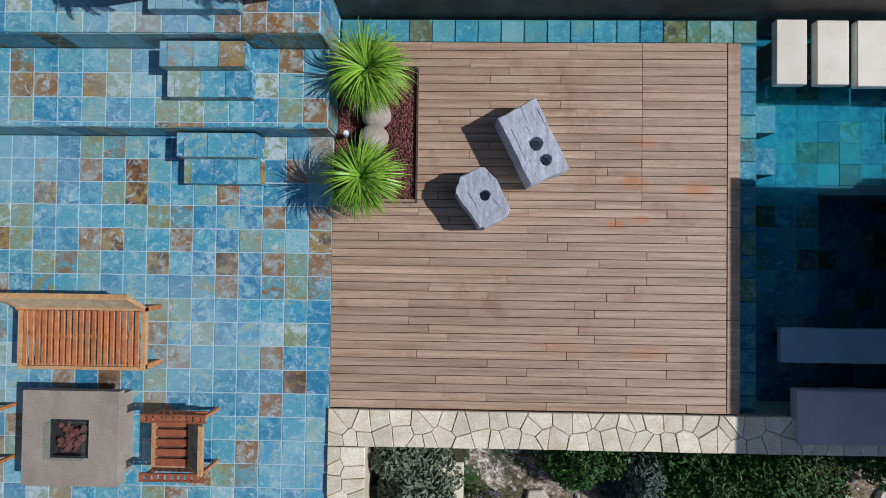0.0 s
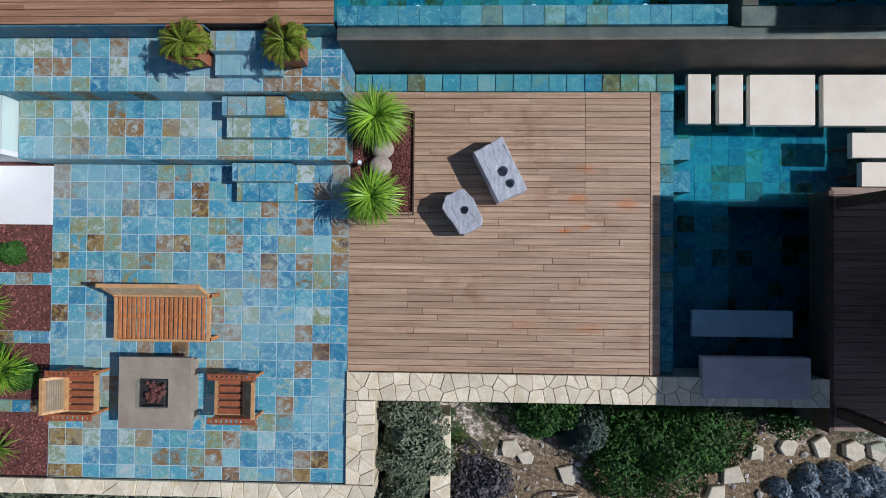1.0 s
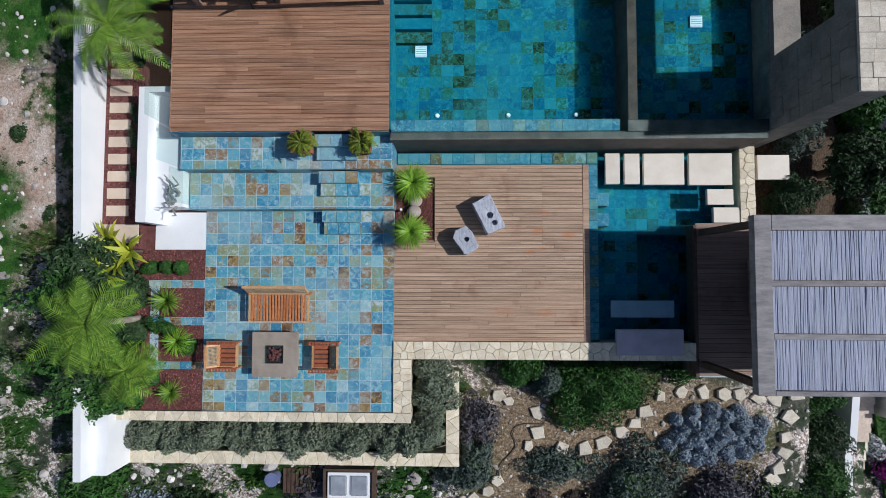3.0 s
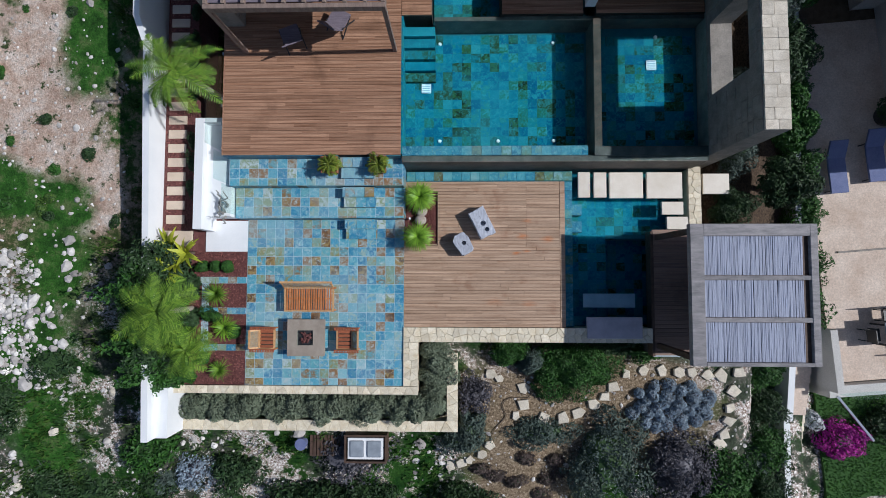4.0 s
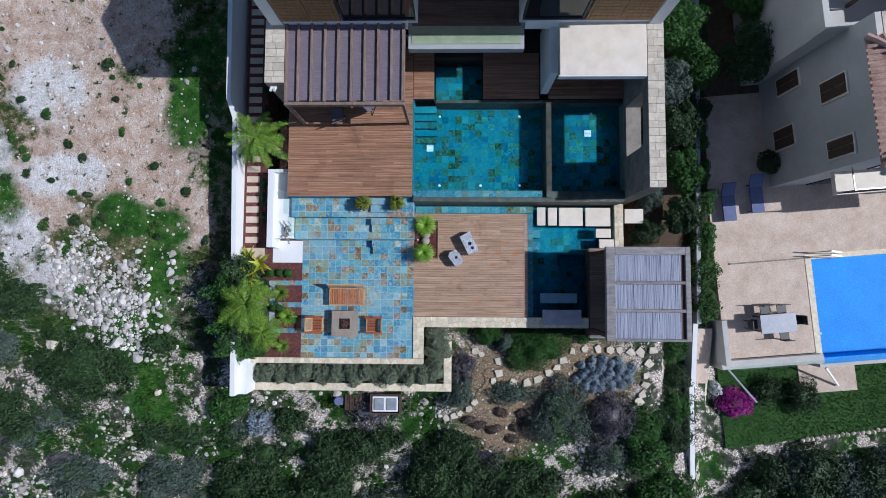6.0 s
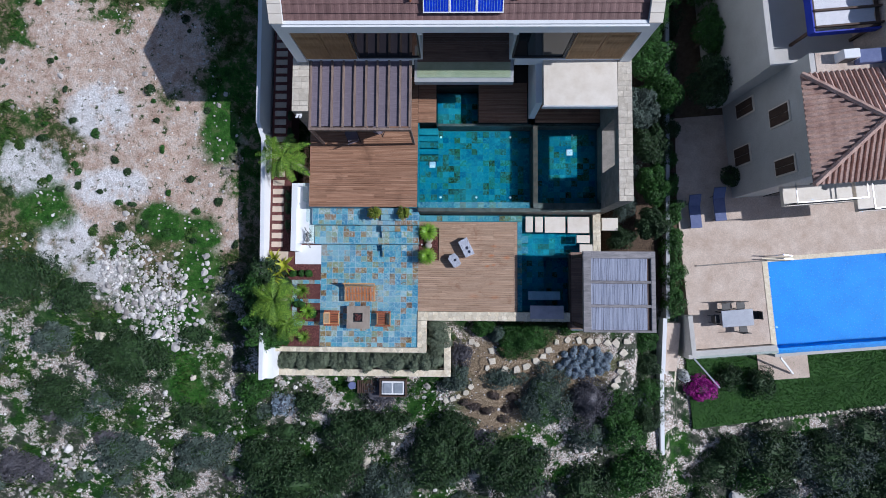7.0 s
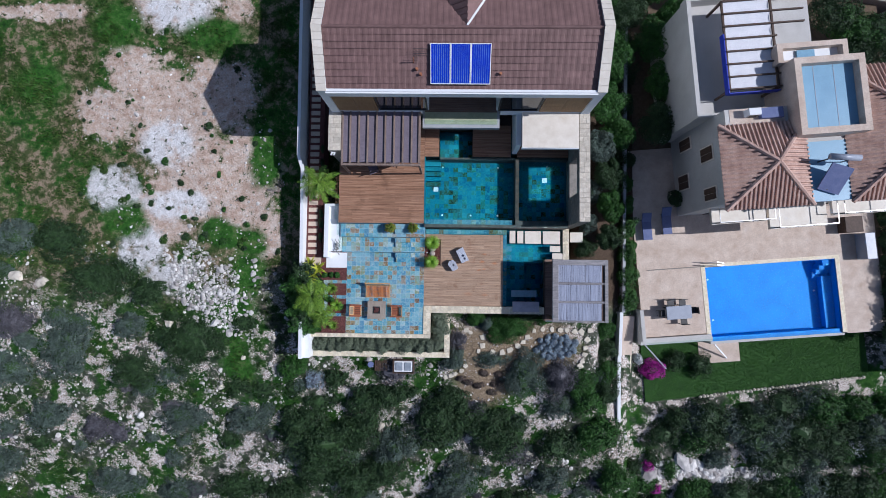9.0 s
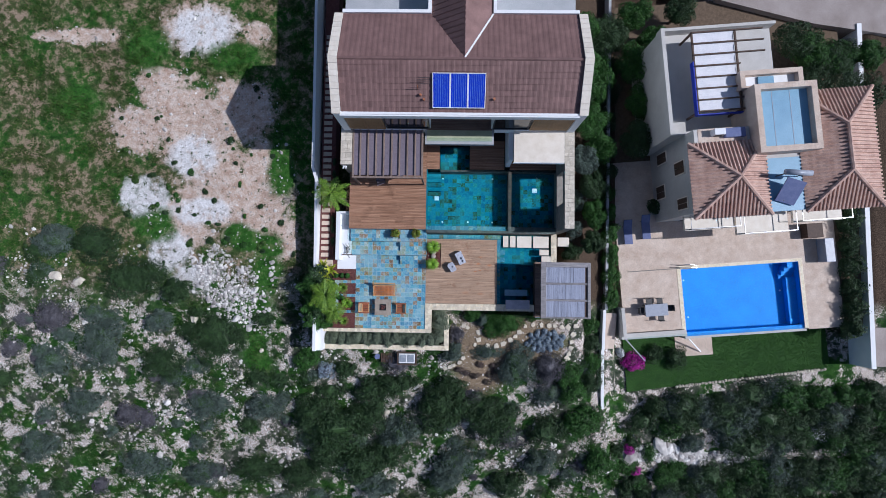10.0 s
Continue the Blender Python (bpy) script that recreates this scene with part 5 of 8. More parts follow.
def armchair():
    """Faces towards -x; its middle at the origin."""
    t = thing("garden_armchair", "teak armchair with slatted arms and a woven rope back", "chair", "chairs round the fire table")
    for x in (-0.33, 0.30):
        for y in (-0.33, 0.33):
            part("leg", boxes((x - 0.025, x + 0.025, y - 0.02, y + 0.02, 0.0, 0.46), bevel=0.004), TEAK, t)
    fr = part("seat_frame", boxes((-0.36, -0.31, -0.30, 0.30, 0.25, 0.315), (0.10, 0.14, -0.30, 0.30, 0.25, 0.31), (-0.31, 0.10, -0.315, -0.28, 0.25, 0.31), (-0.31, 0.10, 0.28, 0.315, 0.25, 0.31)), TEAKLIGHT, t)
    for k in range(5):
        y = -0.235 + 0.1175 * k
        part("seat_slat", boxes((-0.31, 0.10, y - 0.043, y + 0.043, 0.295, 0.315), bevel=0.004), REDTEAK, fr)
    part("seat_underside", boxes((-0.30, 0.09, -0.27, 0.27, 0.262, 0.275)), DARKTIMBER, fr)
    for s in (-1, 1):
        y = 0.345 * s
        arm = part("arm", boxes((-0.40, 0.38, y - 0.05, y - 0.03, 0.46, 0.485), (-0.40, 0.38, y + 0.03, y + 0.05, 0.46, 0.485)), REDTEAK, t)
        for k in range(10):
            x = -0.37 + k * 0.08
            part("arm_slat", boxes((x - 0.027, x + 0.022, y - 0.03, y + 0.03, 0.462, 0.48)), REDTEAK, arm)
        part("side_rail", boxes((-0.31, 0.28, y - 0.02, y + 0.02, 0.22, 0.27)), TEAK, t)
    back = part("back_frame", bmesh.new(), TEAKLIGHT, t)
    bm = bmesh.new()
    for y in (-0.27, 0.27):
        beam(bm, (0.12, y, 0.31), (0.36, y, 0.54), 0.045, 0.045)
    beam(bm, (0.36, -0.29, 0.54), (0.36, 0.29, 0.54), 0.05, 0.05)
    beam(bm, (0.14, -0.27, 0.34), (0.14, 0.27, 0.34), 0.05, 0.04)
    bm.to_mesh(back.data)
    bm.free()
    for k in range(15):
        y = -0.24 + 0.48 * k / 14
        bm = bmesh.new()
        tube(bm, [(0.14, y, 0.345), (0.36, y, 0.535)], 0.008, n=5)
        part("rope", bm, ROPE, back)
    for k in range(10):
        f = (k + 0.5) / 10
        bm = bmesh.new()
        tube(bm, [(0.14 + 0.22 * f, -0.25, 0.345 + 0.19 * f), (0.14 + 0.22 * f, 0.25, 0.345 + 0.19 * f)], 0.008, n=5)
        part("rope", bm, ROPE, back)
    return t


bench()
chair = armchair()
chair.matrix_basis = pose(-1.72, -0.37, 0)
copy_thing(chair, pose(-4.38, -0.36, 0, 0, 0, 180))

ft = thing("fire_table", "square concrete fire table with a glass-lined pit", "fire table")
def ring_slab(o, i, z0, z1):
    """A slab with a square opening, in one piece."""
    bm = bmesh.new()
    lv = [[bm.verts.new((x, y, z)) for x, y in ((r[0], r[2]), (r[1], r[2]), (r[1], r[3]), (r[0], r[3]))] for z in (z0, z1) for r in (o, i)]
    for k in range(4):
        j = (k + 1) % 4
        bm.faces.new((lv[2][k], lv[2][j], lv[3][j], lv[3][k]))
        bm.faces.new((lv[0][j], lv[0][k], lv[1][k], lv[1][j]))
        bm.faces.new((lv[0][k], lv[0][j], lv[2][j], lv[2][k]))
        bm.faces.new((lv[1][j], lv[1][k], lv[3][k], lv[3][j]))
    return bm


bm = ring_slab((-3.60, -2.43, -0.88, 0.26), (-3.27, -2.79, -0.54, -0.08), 0.30, 0.40)
part("tabletop", bm, CONCRETE, ft)
part("base", boxes((-3.52, -2.51, -0.80, 0.18, 0.0, 0.299)), CONCRETE, ft)
tray = part("tray", boxes((-3.265, -3.25, -0.535, -0.085, 0.30, 0.385), (-2.81, -2.795, -0.535, -0.085, 0.30, 0.385), (-3.25, -2.81, -0.535, -0.52, 0.30, 0.385), (-3.25, -2.81, -0.10, -0.085, 0.30, 0.385), (-3.25, -2.81, -0.52, -0.10, 0.30, 0.31)), BLACKMETAL, ft, "black steel burner tray")
g = part("glass_guard", boxes((-3.262, -2.798, -0.532, -0.522, 0.386, 0.50), (-3.262, -2.798, -0.098, -0.088, 0.386, 0.50), (-3.262, -3.252, -0.52, -0.10, 0.386, 0.50), (-2.808, -2.798, -0.52, -0.10, 0.386, 0.50)), GLASS, ft)
g.visible_shadow = False
rk = random.Random(3)
for k in range(26):
    bm = bmesh.new()
    bmesh.ops.create_icosphere(bm, subdivisions=1, radius=rk.uniform(0.03, 0.055), matrix=Matrix.Translation((rk.uniform(-3.18, -2.88), rk.uniform(-0.46, -0.16), 0.34 + rk.uniform(0, 0.03))))
    for v in bm.verts:
        v.co += Vector((rk.uniform(-1, 1), rk.uniform(-1, 1), rk.uniform(-1, 1))) * 0.01
    part("lava_rock", bm, GRAVELBED, tray)


# ================= timber stools on the deck =================
def stool(name, outline, z, holes, label, seed):
    """A solid block of bleached timber with round holes bored from the top."""
    bm = bmesh.new()
    r = random.Random(seed)
    pts = []
    n = len(outline)
    for i, p in enumerate(outline):
        q = outline[(i + 1) % n]
        for k in range(5):
            f = k / 5
            pts.append((p[0] + (q[0] - p[0]) * f + r.uniform(-0.006, 0.006), p[1] + (q[1] - p[1]) * f + r.uniform(-0.006, 0.006)))
    lo = [bm.verts.new((x, y, 0.0)) for x, y in pts]
    hi = [bm.verts.new((x, y, z - 0.015 + r.uniform(-0.004, 0.004))) for x, y in pts]
    cx, cy = sum(p[0] for p in pts) / len(pts), sum(p[1] for p in pts) / len(pts)
    top = [bm.verts.new((cx + (x - cx) * 0.97, cy + (y - cy) * 0.97, z)) for x, y in pts]
    m = len(pts)
    for A, B2 in ((lo, hi), (hi, top)):
        for i in range(m):
            j = (i + 1) % m
            bm.faces.new((A[i], A[j], B2[j], B2[i]))
    bm.faces.new(lo[::-1])
    rims = []
    for hx, hy, hr in holes:
        ring = [bm.verts.new((hx + hr * math.cos(a) * (1 + 0.08 * math.sin(3 * a)), hy + hr * math.sin(a), z)) for a in [2 * math.pi * k / 18 for k in range(18)]]
        deep = [bm.verts.new((hx + (v.co.x - hx) * 0.9, hy + (v.co.y - hy) * 0.9, z - 0.24)) for v in ring]
        for i in range(18):
            j = (i + 1) % 18
            bm.faces.new((ring[j], ring[i], deep[i], deep[j]))
        f = bm.faces.new(deep)
        rims.append(ring)
    edges = [bm.edges.get((top[i], top[(i + 1) % m])) for i in range(m)]
    for ring in rims:
        edges += [bm.edges.get((ring[i], ring[(i + 1) % 18])) for i in range(18)]
    bmesh.ops.triangle_fill(bm, use_beauty=True, use_dissolve=False, edges=edges)
    ob = part(name, bm, STUMP)
    tagged(ob, label, "stool", "timber stools")
    # drying cracks: near-black strands on the top, their shaded depth put in as colour
    for k, (ax, ay, bx, by) in enumerate(CRACKS[seed]):
        c = bmesh.new()
        px = [(ax + (bx - ax) * f / 4 + r.uniform(-0.008, 0.008), ay + (by - ay) * f / 4 + r.uniform(-0.008, 0.008), z + 0.001) for f in range(5)]
        tube(c, px, 0.004, 0.001, 4)
        part("crack", c, HOLE, ob)
    return ob


CRACKS = {1: [(2.33, 3.72, 2.42, 3.52), (2.40, 3.5, 2.47, 3.36), (2.22, 3.45, 2.40, 3.08), (2.52, 3.7, 2.66, 3.42)], 2: [(1.96, 2.94, 2.02, 2.78), (1.72, 2.70, 1.86, 2.44), (2.02, 2.62, 2.12, 2.50)]}
stool("timber_stool", [(2.06, 3.58), (2.46, 2.79), (2.92, 2.99), (2.51, 3.84)], 0.40, [(2.52, 3.28, 0.085), (2.64, 3.09, 0.072)], "long bleached timber block stool with two bored holes", 1)
stool("timber_stool", [(1.56, 2.70), (1.62, 2.60), (1.86, 2.28), (1.93, 2.27), (2.18, 2.40), (2.22, 2.50), (2.05, 2.86), (1.90, 3.00), (1.82, 2.99), (1.62, 2.88)], 0.40, [(1.92, 2.66, 0.066)], "rounded bleached timber block stool with one bored hole", 2)

# ================= plants =================
def blades(r, n, length, width, droop, up=(0.5, 1.3), seg=5):
    """Arching strap leaves from one root."""
    V, F = [], []
    for _ in range(n):
        a = r.uniform(0, 2 * math.pi)
        e = r.uniform(*up)
        l = length * r.uniform(0.7, 1.1)
        d = np.array((math.cos(a), math.sin(a)))
        s = np.array((-d[1], d[0]))
        pos = np.array((0.0, 0.0, 0.0)) + np.array((*(d * r.uniform(0, 0.03)), 0))
        k = len(V)
        for i in range(seg + 1):
            f = i / seg
            w = width * (1 - f ** 2) * 0.5 + 0.001
            V.append((pos[0] + s[0] * w, pos[1] + s[1] * w, pos[2]))
            V.append((pos[0] - s[0] * w, pos[1] - s[1] * w, pos[2]))
            ang = e - droop * f
            pos = pos + np.array((d[0] * math.cos(ang), d[1] * math.cos(ang), math.sin(ang))) * l / seg
        for i in range(seg):
            F.append((k + 2 * i, k + 2 * i + 1, k + 2 * i + 3, k + 2 * i + 2))
    return V, F


def tuft(name, label, x, y, z, length, n, material, seed, trunk=0.12, width=0.022, droop=2.0, up=(0.3, 1.4), category="plant", group=""):
    t = thing(name, label, category, group, at=(x, y, z))
    bm = bmesh.new()
    tube(bm, [(0, 0, -0.05), (0, 0, trunk)], 0.05, 0.035, 8)
    part("trunk", bm, BARK, t)
    V, F = blades(random.Random(seed), n, length, width, droop, up)
    ob = new("leaves", raw("leaves", [(a, b, c + trunk) for a, b, c in V], F, material))
    ob.parent = t
    return t


def leaf_shell(r, rx, ry, h, n, size, lumps=5, fill=0.25):
    """Small folded leaves over a lumpy mound, with gaps and an uneven edge."""
    lump = r.normal(size=(lumps, 3))
    lump /= np.linalg.norm(lump, axis=1)[:, None]
    amp = r.uniform(0.12, 0.38, lumps)
    d = r.normal(size=(n, 3))
    d[:, 2] = np.abs(d[:, 2]) * 0.9 + 0.02
    d /= np.linalg.norm(d, axis=1)[:, None]
    rad = 0.72 + sum(amp[k] * np.clip(d @ lump[k], 0, 1) ** 6 for k in range(lumps))
    rad *= 1 - fill * r.uniform(0, 1, n) ** 2
    rad += 0.06 * np.sin(9 * d[:, 0] + 3) * np.cos(8 * d[:, 1])
    c = d * rad[:, None] * np.array((rx, ry, h))
    nrm = d + r.normal(scale=0.55, size=(n, 3))
    nrm /= np.linalg.norm(nrm, axis=1)[:, None]
    t1 = np.cross(nrm, r.normal(size=(n, 3)))
    t1 /= np.linalg.norm(t1, axis=1)[:, None]
    t2 = np.cross(nrm, t1)
    s = size * r.uniform(0.6, 1.35, (n, 1))
    quad = np.stack((c - t1 * s, c - t2 * s * 0.42 + nrm * s * 0.15, c + t1 * s, c + t2 * s * 0.42 + nrm * s * 0.15), 1).reshape(-1, 3)
    faces = np.arange(4 * n).reshape(-1, 4)
    return quad, faces


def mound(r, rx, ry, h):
    """A solid core added inside a shrub; its dark colour is the shade between leaves."""
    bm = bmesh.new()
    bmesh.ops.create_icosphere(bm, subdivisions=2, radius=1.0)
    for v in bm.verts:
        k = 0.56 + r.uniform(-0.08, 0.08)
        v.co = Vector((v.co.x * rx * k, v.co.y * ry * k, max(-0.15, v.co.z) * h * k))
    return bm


def shrub(name, label, x, y, rx, ry, h, material, n=1500, size=0.07, seed=1, z=None, group="", category="shrub", fill=0.25, lumps=6):
    z = ground_z(x, y) - 0.05 if z is None else z
    t = thing(name, label, category, group, at=(x, y, z))
    r = np.random.RandomState(seed)
    part("dark_core", mound(r, rx, ry, h), F_OLIVE if material is F_ROSE else F_LAV if material in (F_SILVER, F_LAV) else F_DARK, t)
    if max(rx, ry) < 0.65:
        V, F = leaf_shell(r, rx, ry, h, n, size, lumps, fill)
    else:
        # several lobes of different height make an uneven outline
        V, F = [], []
        lobes = 9
        for k in range(lobes):
            a, q = k * 2.4 + r.uniform(-0.4, 0.4), 0.70 * math.sqrt((k + 0.3) / lobes)
            s_ = r.uniform(0.36, 0.60)
            vq, fq = leaf_shell(r, rx * s_ * 1.15, ry * s_ * 1.15, h * r.uniform(0.5, 0.85), n // lobes, size, 5, fill)
            F.append(fq + sum(len(w) for w in V))
            V.append(vq + np.array((rx * q * math.cos(a), ry * q * math.sin(a), h * (0.22 - 0.25 * q))))
        V, F = np.concatenate(V), np.concatenate(F)
    ob = new("foliage", raw("foliage", V.tolist(), F.tolist(), material))
    ob.parent = t
    return t


def tree(name, label, x, y, rx, ry, h0, h, material, n=2600, size=0.10, seed=1, group="garden trees", z=None):
    """A trunk with limbs and several leafy clumps."""
    z = ground_z(x, y) - 0.1 if z is None else z
    t = thing(name, label, "tree", group, at=(x, y, z))
    r = np.random.RandomState(seed)
    bm = bmesh.new()
    tube(bm, [(0, 0, 0), (0.05, 0.03, h0 * 0.6), (0, 0.05, h0 + h * 0.3)], 0.13, 0.07, 8)
    limbs = []
    for k in range(6):
        a = k * 1.05 + r.uniform(-0.3, 0.3)
        tip = (rx * 0.55 * math.cos(a), ry * 0.55 * math.sin(a), h0 + h * r.uniform(0.3, 0.6))
        limbs.append(tip)
        tube(bm, [(0, 0.02, h0 * 0.7), (tip[0] * 0.5, tip[1] * 0.5, h0 * 0.9 + 0.15 * h), tip], 0.06, 0.02, 6)
    part("trunk", bm, BARK, t)
    V, F = [], []
    for k, tip in enumerate(limbs + [(0, 0, h0 + h * 0.45)]):
        q, f = leaf_shell(r, rx * 0.58, ry * 0.58, h * 0.55, n // 7, size, 5, 0.6)
        F += (f + len(V)).tolist()
        V += (q + np.array(tip) - np.array((0, 0, h * 0.15))).tolist()
    ob = new("crown", raw("crown", V, F, material))
    ob.parent = t
    return t


def frond(V, F, base, a, length, r, arch=1.1, up=0.9, leaf=0.32):
    """A feather leaf: a rib with leaflets on both sides."""
    p = np.array(base, float)
    d = np.array((math.cos(a), math.sin(a), 0))
    side = np.array((-d[1], d[0], 0))
    n = 30
    for i in range(n):
        f = i / n
        ang = up - arch * f * 1.6
        stepv = (d * math.cos(ang) + np.array((0, 0, math.sin(ang)))) * length / n
        for s in (-1, 1):
            l = leaf * (math.sin(math.pi * (0.12 + 0.85 * f)) + 0.1) * r.uniform(0.85, 1.1)
            tip = p + (side * s * 0.8 + d * 0.55 + np.array((0, 0, -0.28 + r.uniform(-0.12, 0.12)))) * l
            k = len(V)
            w = d * length / n * 0.30
            V += [tuple(p - w), tuple(p + w), tuple(tip), tuple((p + tip) / 2 - w * 1.2 + np.array((0, 0, 0.01)))]
            F.append((k, k + 1, k + 2, k + 3))
        k = len(V)
        q = p + stepv
        V += [tuple(p - side * 0.008), tuple(p + side * 0.008), tuple(q + side * 0.006), tuple(q - side * 0.006)]
        F.append((k, k + 1, k + 2, k + 3))
        p = q


def palm(name, label, x, y, z, height, lean, count, length, material, seed, leaf=0.32):
    t = thing(name, label, "palm", "garden palms", at=(x, y, z))
    r = random.Random(seed)
    bm = bmesh.new()
    tube(bm, [(0, 0, -0.1), (lean[0] * 0.4, lean[1] * 0.4, height * 0.5), (lean[0], lean[1], height)], 0.09, 0.07, 9)
    part("trunk", bm, PALEBARK, t)
    V, F = [], []
    for k in range(count):
        frond(V, F, (lean[0], lean[1], height), 2 * math.pi * k / count + r.uniform(-0.2, 0.2), length * r.uniform(0.75, 1.1), r, 1.0 + r.uniform(-0.2, 0.3), r.uniform(0.1, 1.25), leaf)
    ob = new("fronds", raw("fronds", V, F, material))
    ob.parent = t


# deck planter
tuft("grass_tree", "bright green arching grass tree in red gravel", 0.53, 4.08, -0.04, 0.68, 440, F_BRIGHT, 1, 0.58, 0.017, 2.3, (0.0, 1.45), group="deck planter plants")
tuft("grass_tree", "bright green arching grass tree in red gravel", 0.47, 2.84, -0.04, 0.64, 420, F_BRIGHT, 2, 0.56, 0.017, 2.3, (0.0, 1.45), group="deck planter plants")
for k, (x, y) in enumerate(((0.56, 3.70), (0.53, 3.41))):
    bm = bmesh.new()
    bmesh.ops.create_icosphere(bm, subdivisions=3, radius=0.19)
    for v in bm.verts:
        q = 1 + 0.07 * noise.noise(v.co * 6 + Vector((k, 0, 0)))
        v.co = Vector((v.co.x * q, v.co.y * q * 0.9, v.co.z * q * 0.75))
    ob = part("boulder", bm, BOULDER, None, "", True)
    ob.matrix_basis = pose(x, y, 0.07)
    tagged(ob, "smooth rounded boulder in red lava gravel", "boulder", "planter boulders")
gs = thing("garden_spotlight", "small blue-grey garden spotlight in gravel", "lamp", at=(0.18, 3.45, -0.03))
bm = bmesh.new()
tube(bm, [(0, 0, 0), (0, 0, 0.09)], 0.012)
part("stake", bm, BLACKMETAL, gs)
bm = bmesh.new()
tube(bm, [(0, 0, 0.09), (0.01, 0.01, 0.17)], 0.035, 0.04, 12)
hd = part("head", bm, TABLEGREY, gs)
bm = bmesh.new()
tube(bm, [(0.011, 0.011, 0.171), (0.012, 0.012, 0.176)], 0.03, 0.03, 12)
part("lens", bm, WHITE, hd)

# potted cycads on the upper terrace
for k, (x, y) in enumerate(((-2.13, 4.95), (-0.66, 4.96))):
    p = thing("plant_pot", "square tapered terracotta pot with a cycad", "pot", "potted cycads", at=(x, y, Z2))
    bm = bmesh.new()
    for (w0, w1, z0, z1) in ((0.18, 0.25, 0.0, 0.50),):
        lo = [bm.verts.new((sx * w0, sy * w0, z0)) for sx, sy in ((-1, -1), (1, -1), (1, 1), (-1, 1))]
        hi = [bm.verts.new((sx * w1, sy * w1, z1)) for sx, sy in ((-1, -1), (1, -1), (1, 1), (-1, 1))]
        inn = [bm.verts.new((sx * (w1 - 0.03), sy * (w1 - 0.03), z1)) for sx, sy in ((-1, -1), (1, -1), (1, 1), (-1, 1))]
        dp = [bm.verts.new((sx * (w1 - 0.04), sy * (w1 - 0.04), z1 - 0.06)) for sx, sy in ((-1, -1), (1, -1), (1, 1), (-1, 1))]
        for A, B2 in ((lo, hi), (hi, inn), (inn, dp)):
            for i in range(4):
                bm.faces.new((A[i], A[(i + 1) % 4], B2[(i + 1) % 4], B2[i]))
        bm.faces.new(lo[::-1])
        bm.faces.new(dp)
    part("pot", bm, TERRACOTTA, p)
    V, F = [], []
    r = random.Random(20 + k)
    for j in range(34):
        frond(V, F, (0, 0, 0.46), j * 0.61 + r.uniform(-0.2, 0.2), 0.46 * r.uniform(0.7, 1.1), r, 1.2, r.uniform(0.5, 1.4), 0.10)
    ob = new("cycad", raw("cycad", V, F, F_POT))
    ob.parent = p
    tagged(ob, "yellow-green feathery cycad")

# gravel beds beside the patio
for k, x in enumerate((-6.48, -6.10, -5.72)):
    shrub("clipped_ball", "small clipped dark green ball shrub in gravel", x, 1.93, 0.24, 0.24, 0.42, F_DEEP, 1500, 0.026, 30 + k, -0.03, "clipped balls", fill=0.1, lumps=3)
tuft("yucca", "spiky green yucca in red gravel", -5.98, 1.05, -0.03, 0.50, 130, F_PALM, 41, 0.15, 0.03, 1.0, group="bed plants")
tuft("yucca", "spiky green yucca in red gravel", -5.68, -0.02, -0.03, 0.50, 170, F_BRIGHT, 42, 0.15, 0.02, 1.6, group="bed plants")
tuft("yucca", "spiky green yucca in red gravel", -5.84, -1.35, -0.03, 0.42, 120, F_PALM, 43, 0.12, 0.026, 1.0, group="bed plants")
for k, (x, y, r_) in enumerate(((-6.42, -1.0, 0.26), (-5.45, -0.15, 0.30), (-6.3, 0.35, 0.28), (-6.0, 0.28, 0.22))):
    shrub("low_shrub", "low rounded green shrub in the gravel bed", x, y, r_, r_, 0.4, F_DEEP, 1100, 0.03, 50 + k, -0.03, "bed shrubs")
palm("fan_palm", "arching green palm over the gravel beds", -6.85, 0.55, -0.05, 1.9, (0.0, 0.05), 26, 1.30, F_PALM, 5, 0.36)
palm("fan_palm", "arching green palm over the gravel beds", -6.55, -0.6, -0.05, 1.1, (0.1, 0.0), 18, 0.95, F_PALM, 6, 0.30)
palm("leaning_palm", "leaning yellow-green palm reaching over the white wall", -5.85, 7.35, 0.3, 1.5, (-0.75, 0.30), 24, 1.60, F_PALM, 7, 0.28)
for k in range(4):
    tuft("banana_plant", "yellow-green broad-leaved plant by the path", (-7.35, -7.1, -6.85, -7.45)[k], (2.6, 2.0, 2.35, 1.7)[k], -0.05, 0.75, 12, F_YELLOW, 60 + k, 0.5, 0.15, 1.0, (0.6, 1.3), group="broad-leaved plants")
k = 0
for x, y, rx, ry, h, m_ in ((-7.9, 2.2, 0.95, 0.9, 2.6, F_DARK), (-8.2, 1.1, 0.95, 1.0, 2.7, F_DEEP), (-7.9, -0.2, 1.0, 1.0, 2.5, F_DEEP), (-7.8, -1.4, 0.95, 0.8, 2.2, F_DEEP), (-7.1, -1.45, 0.55, 0.5, 1.2, F_DEEP), (-7.1, 1.2, 0.55, 0.7, 1.3, F_DARK), (-7.0, 0.2, 0.6, 0.6, 1.1, F_DARK), (-7.75, 0.45, 0.8, 0.9, 2.5, F_DEEP), (-7.7, 1.5, 0.8, 0.8, 2.4, F_DARK), (-7.75, -0.9, 0.8, 0.8, 2.3, F_DARK), (-8.3, -0.7, 0.8, 0.9, 2.2, F_DEEP)):
    shrub("tall_shrub", "dense glossy green shrub beside the white wall", x, y, rx, ry, h, m_, 8500, 0.068, 70 + k, -0.5, "tall shrubs", fill=0.45)
    k += 1
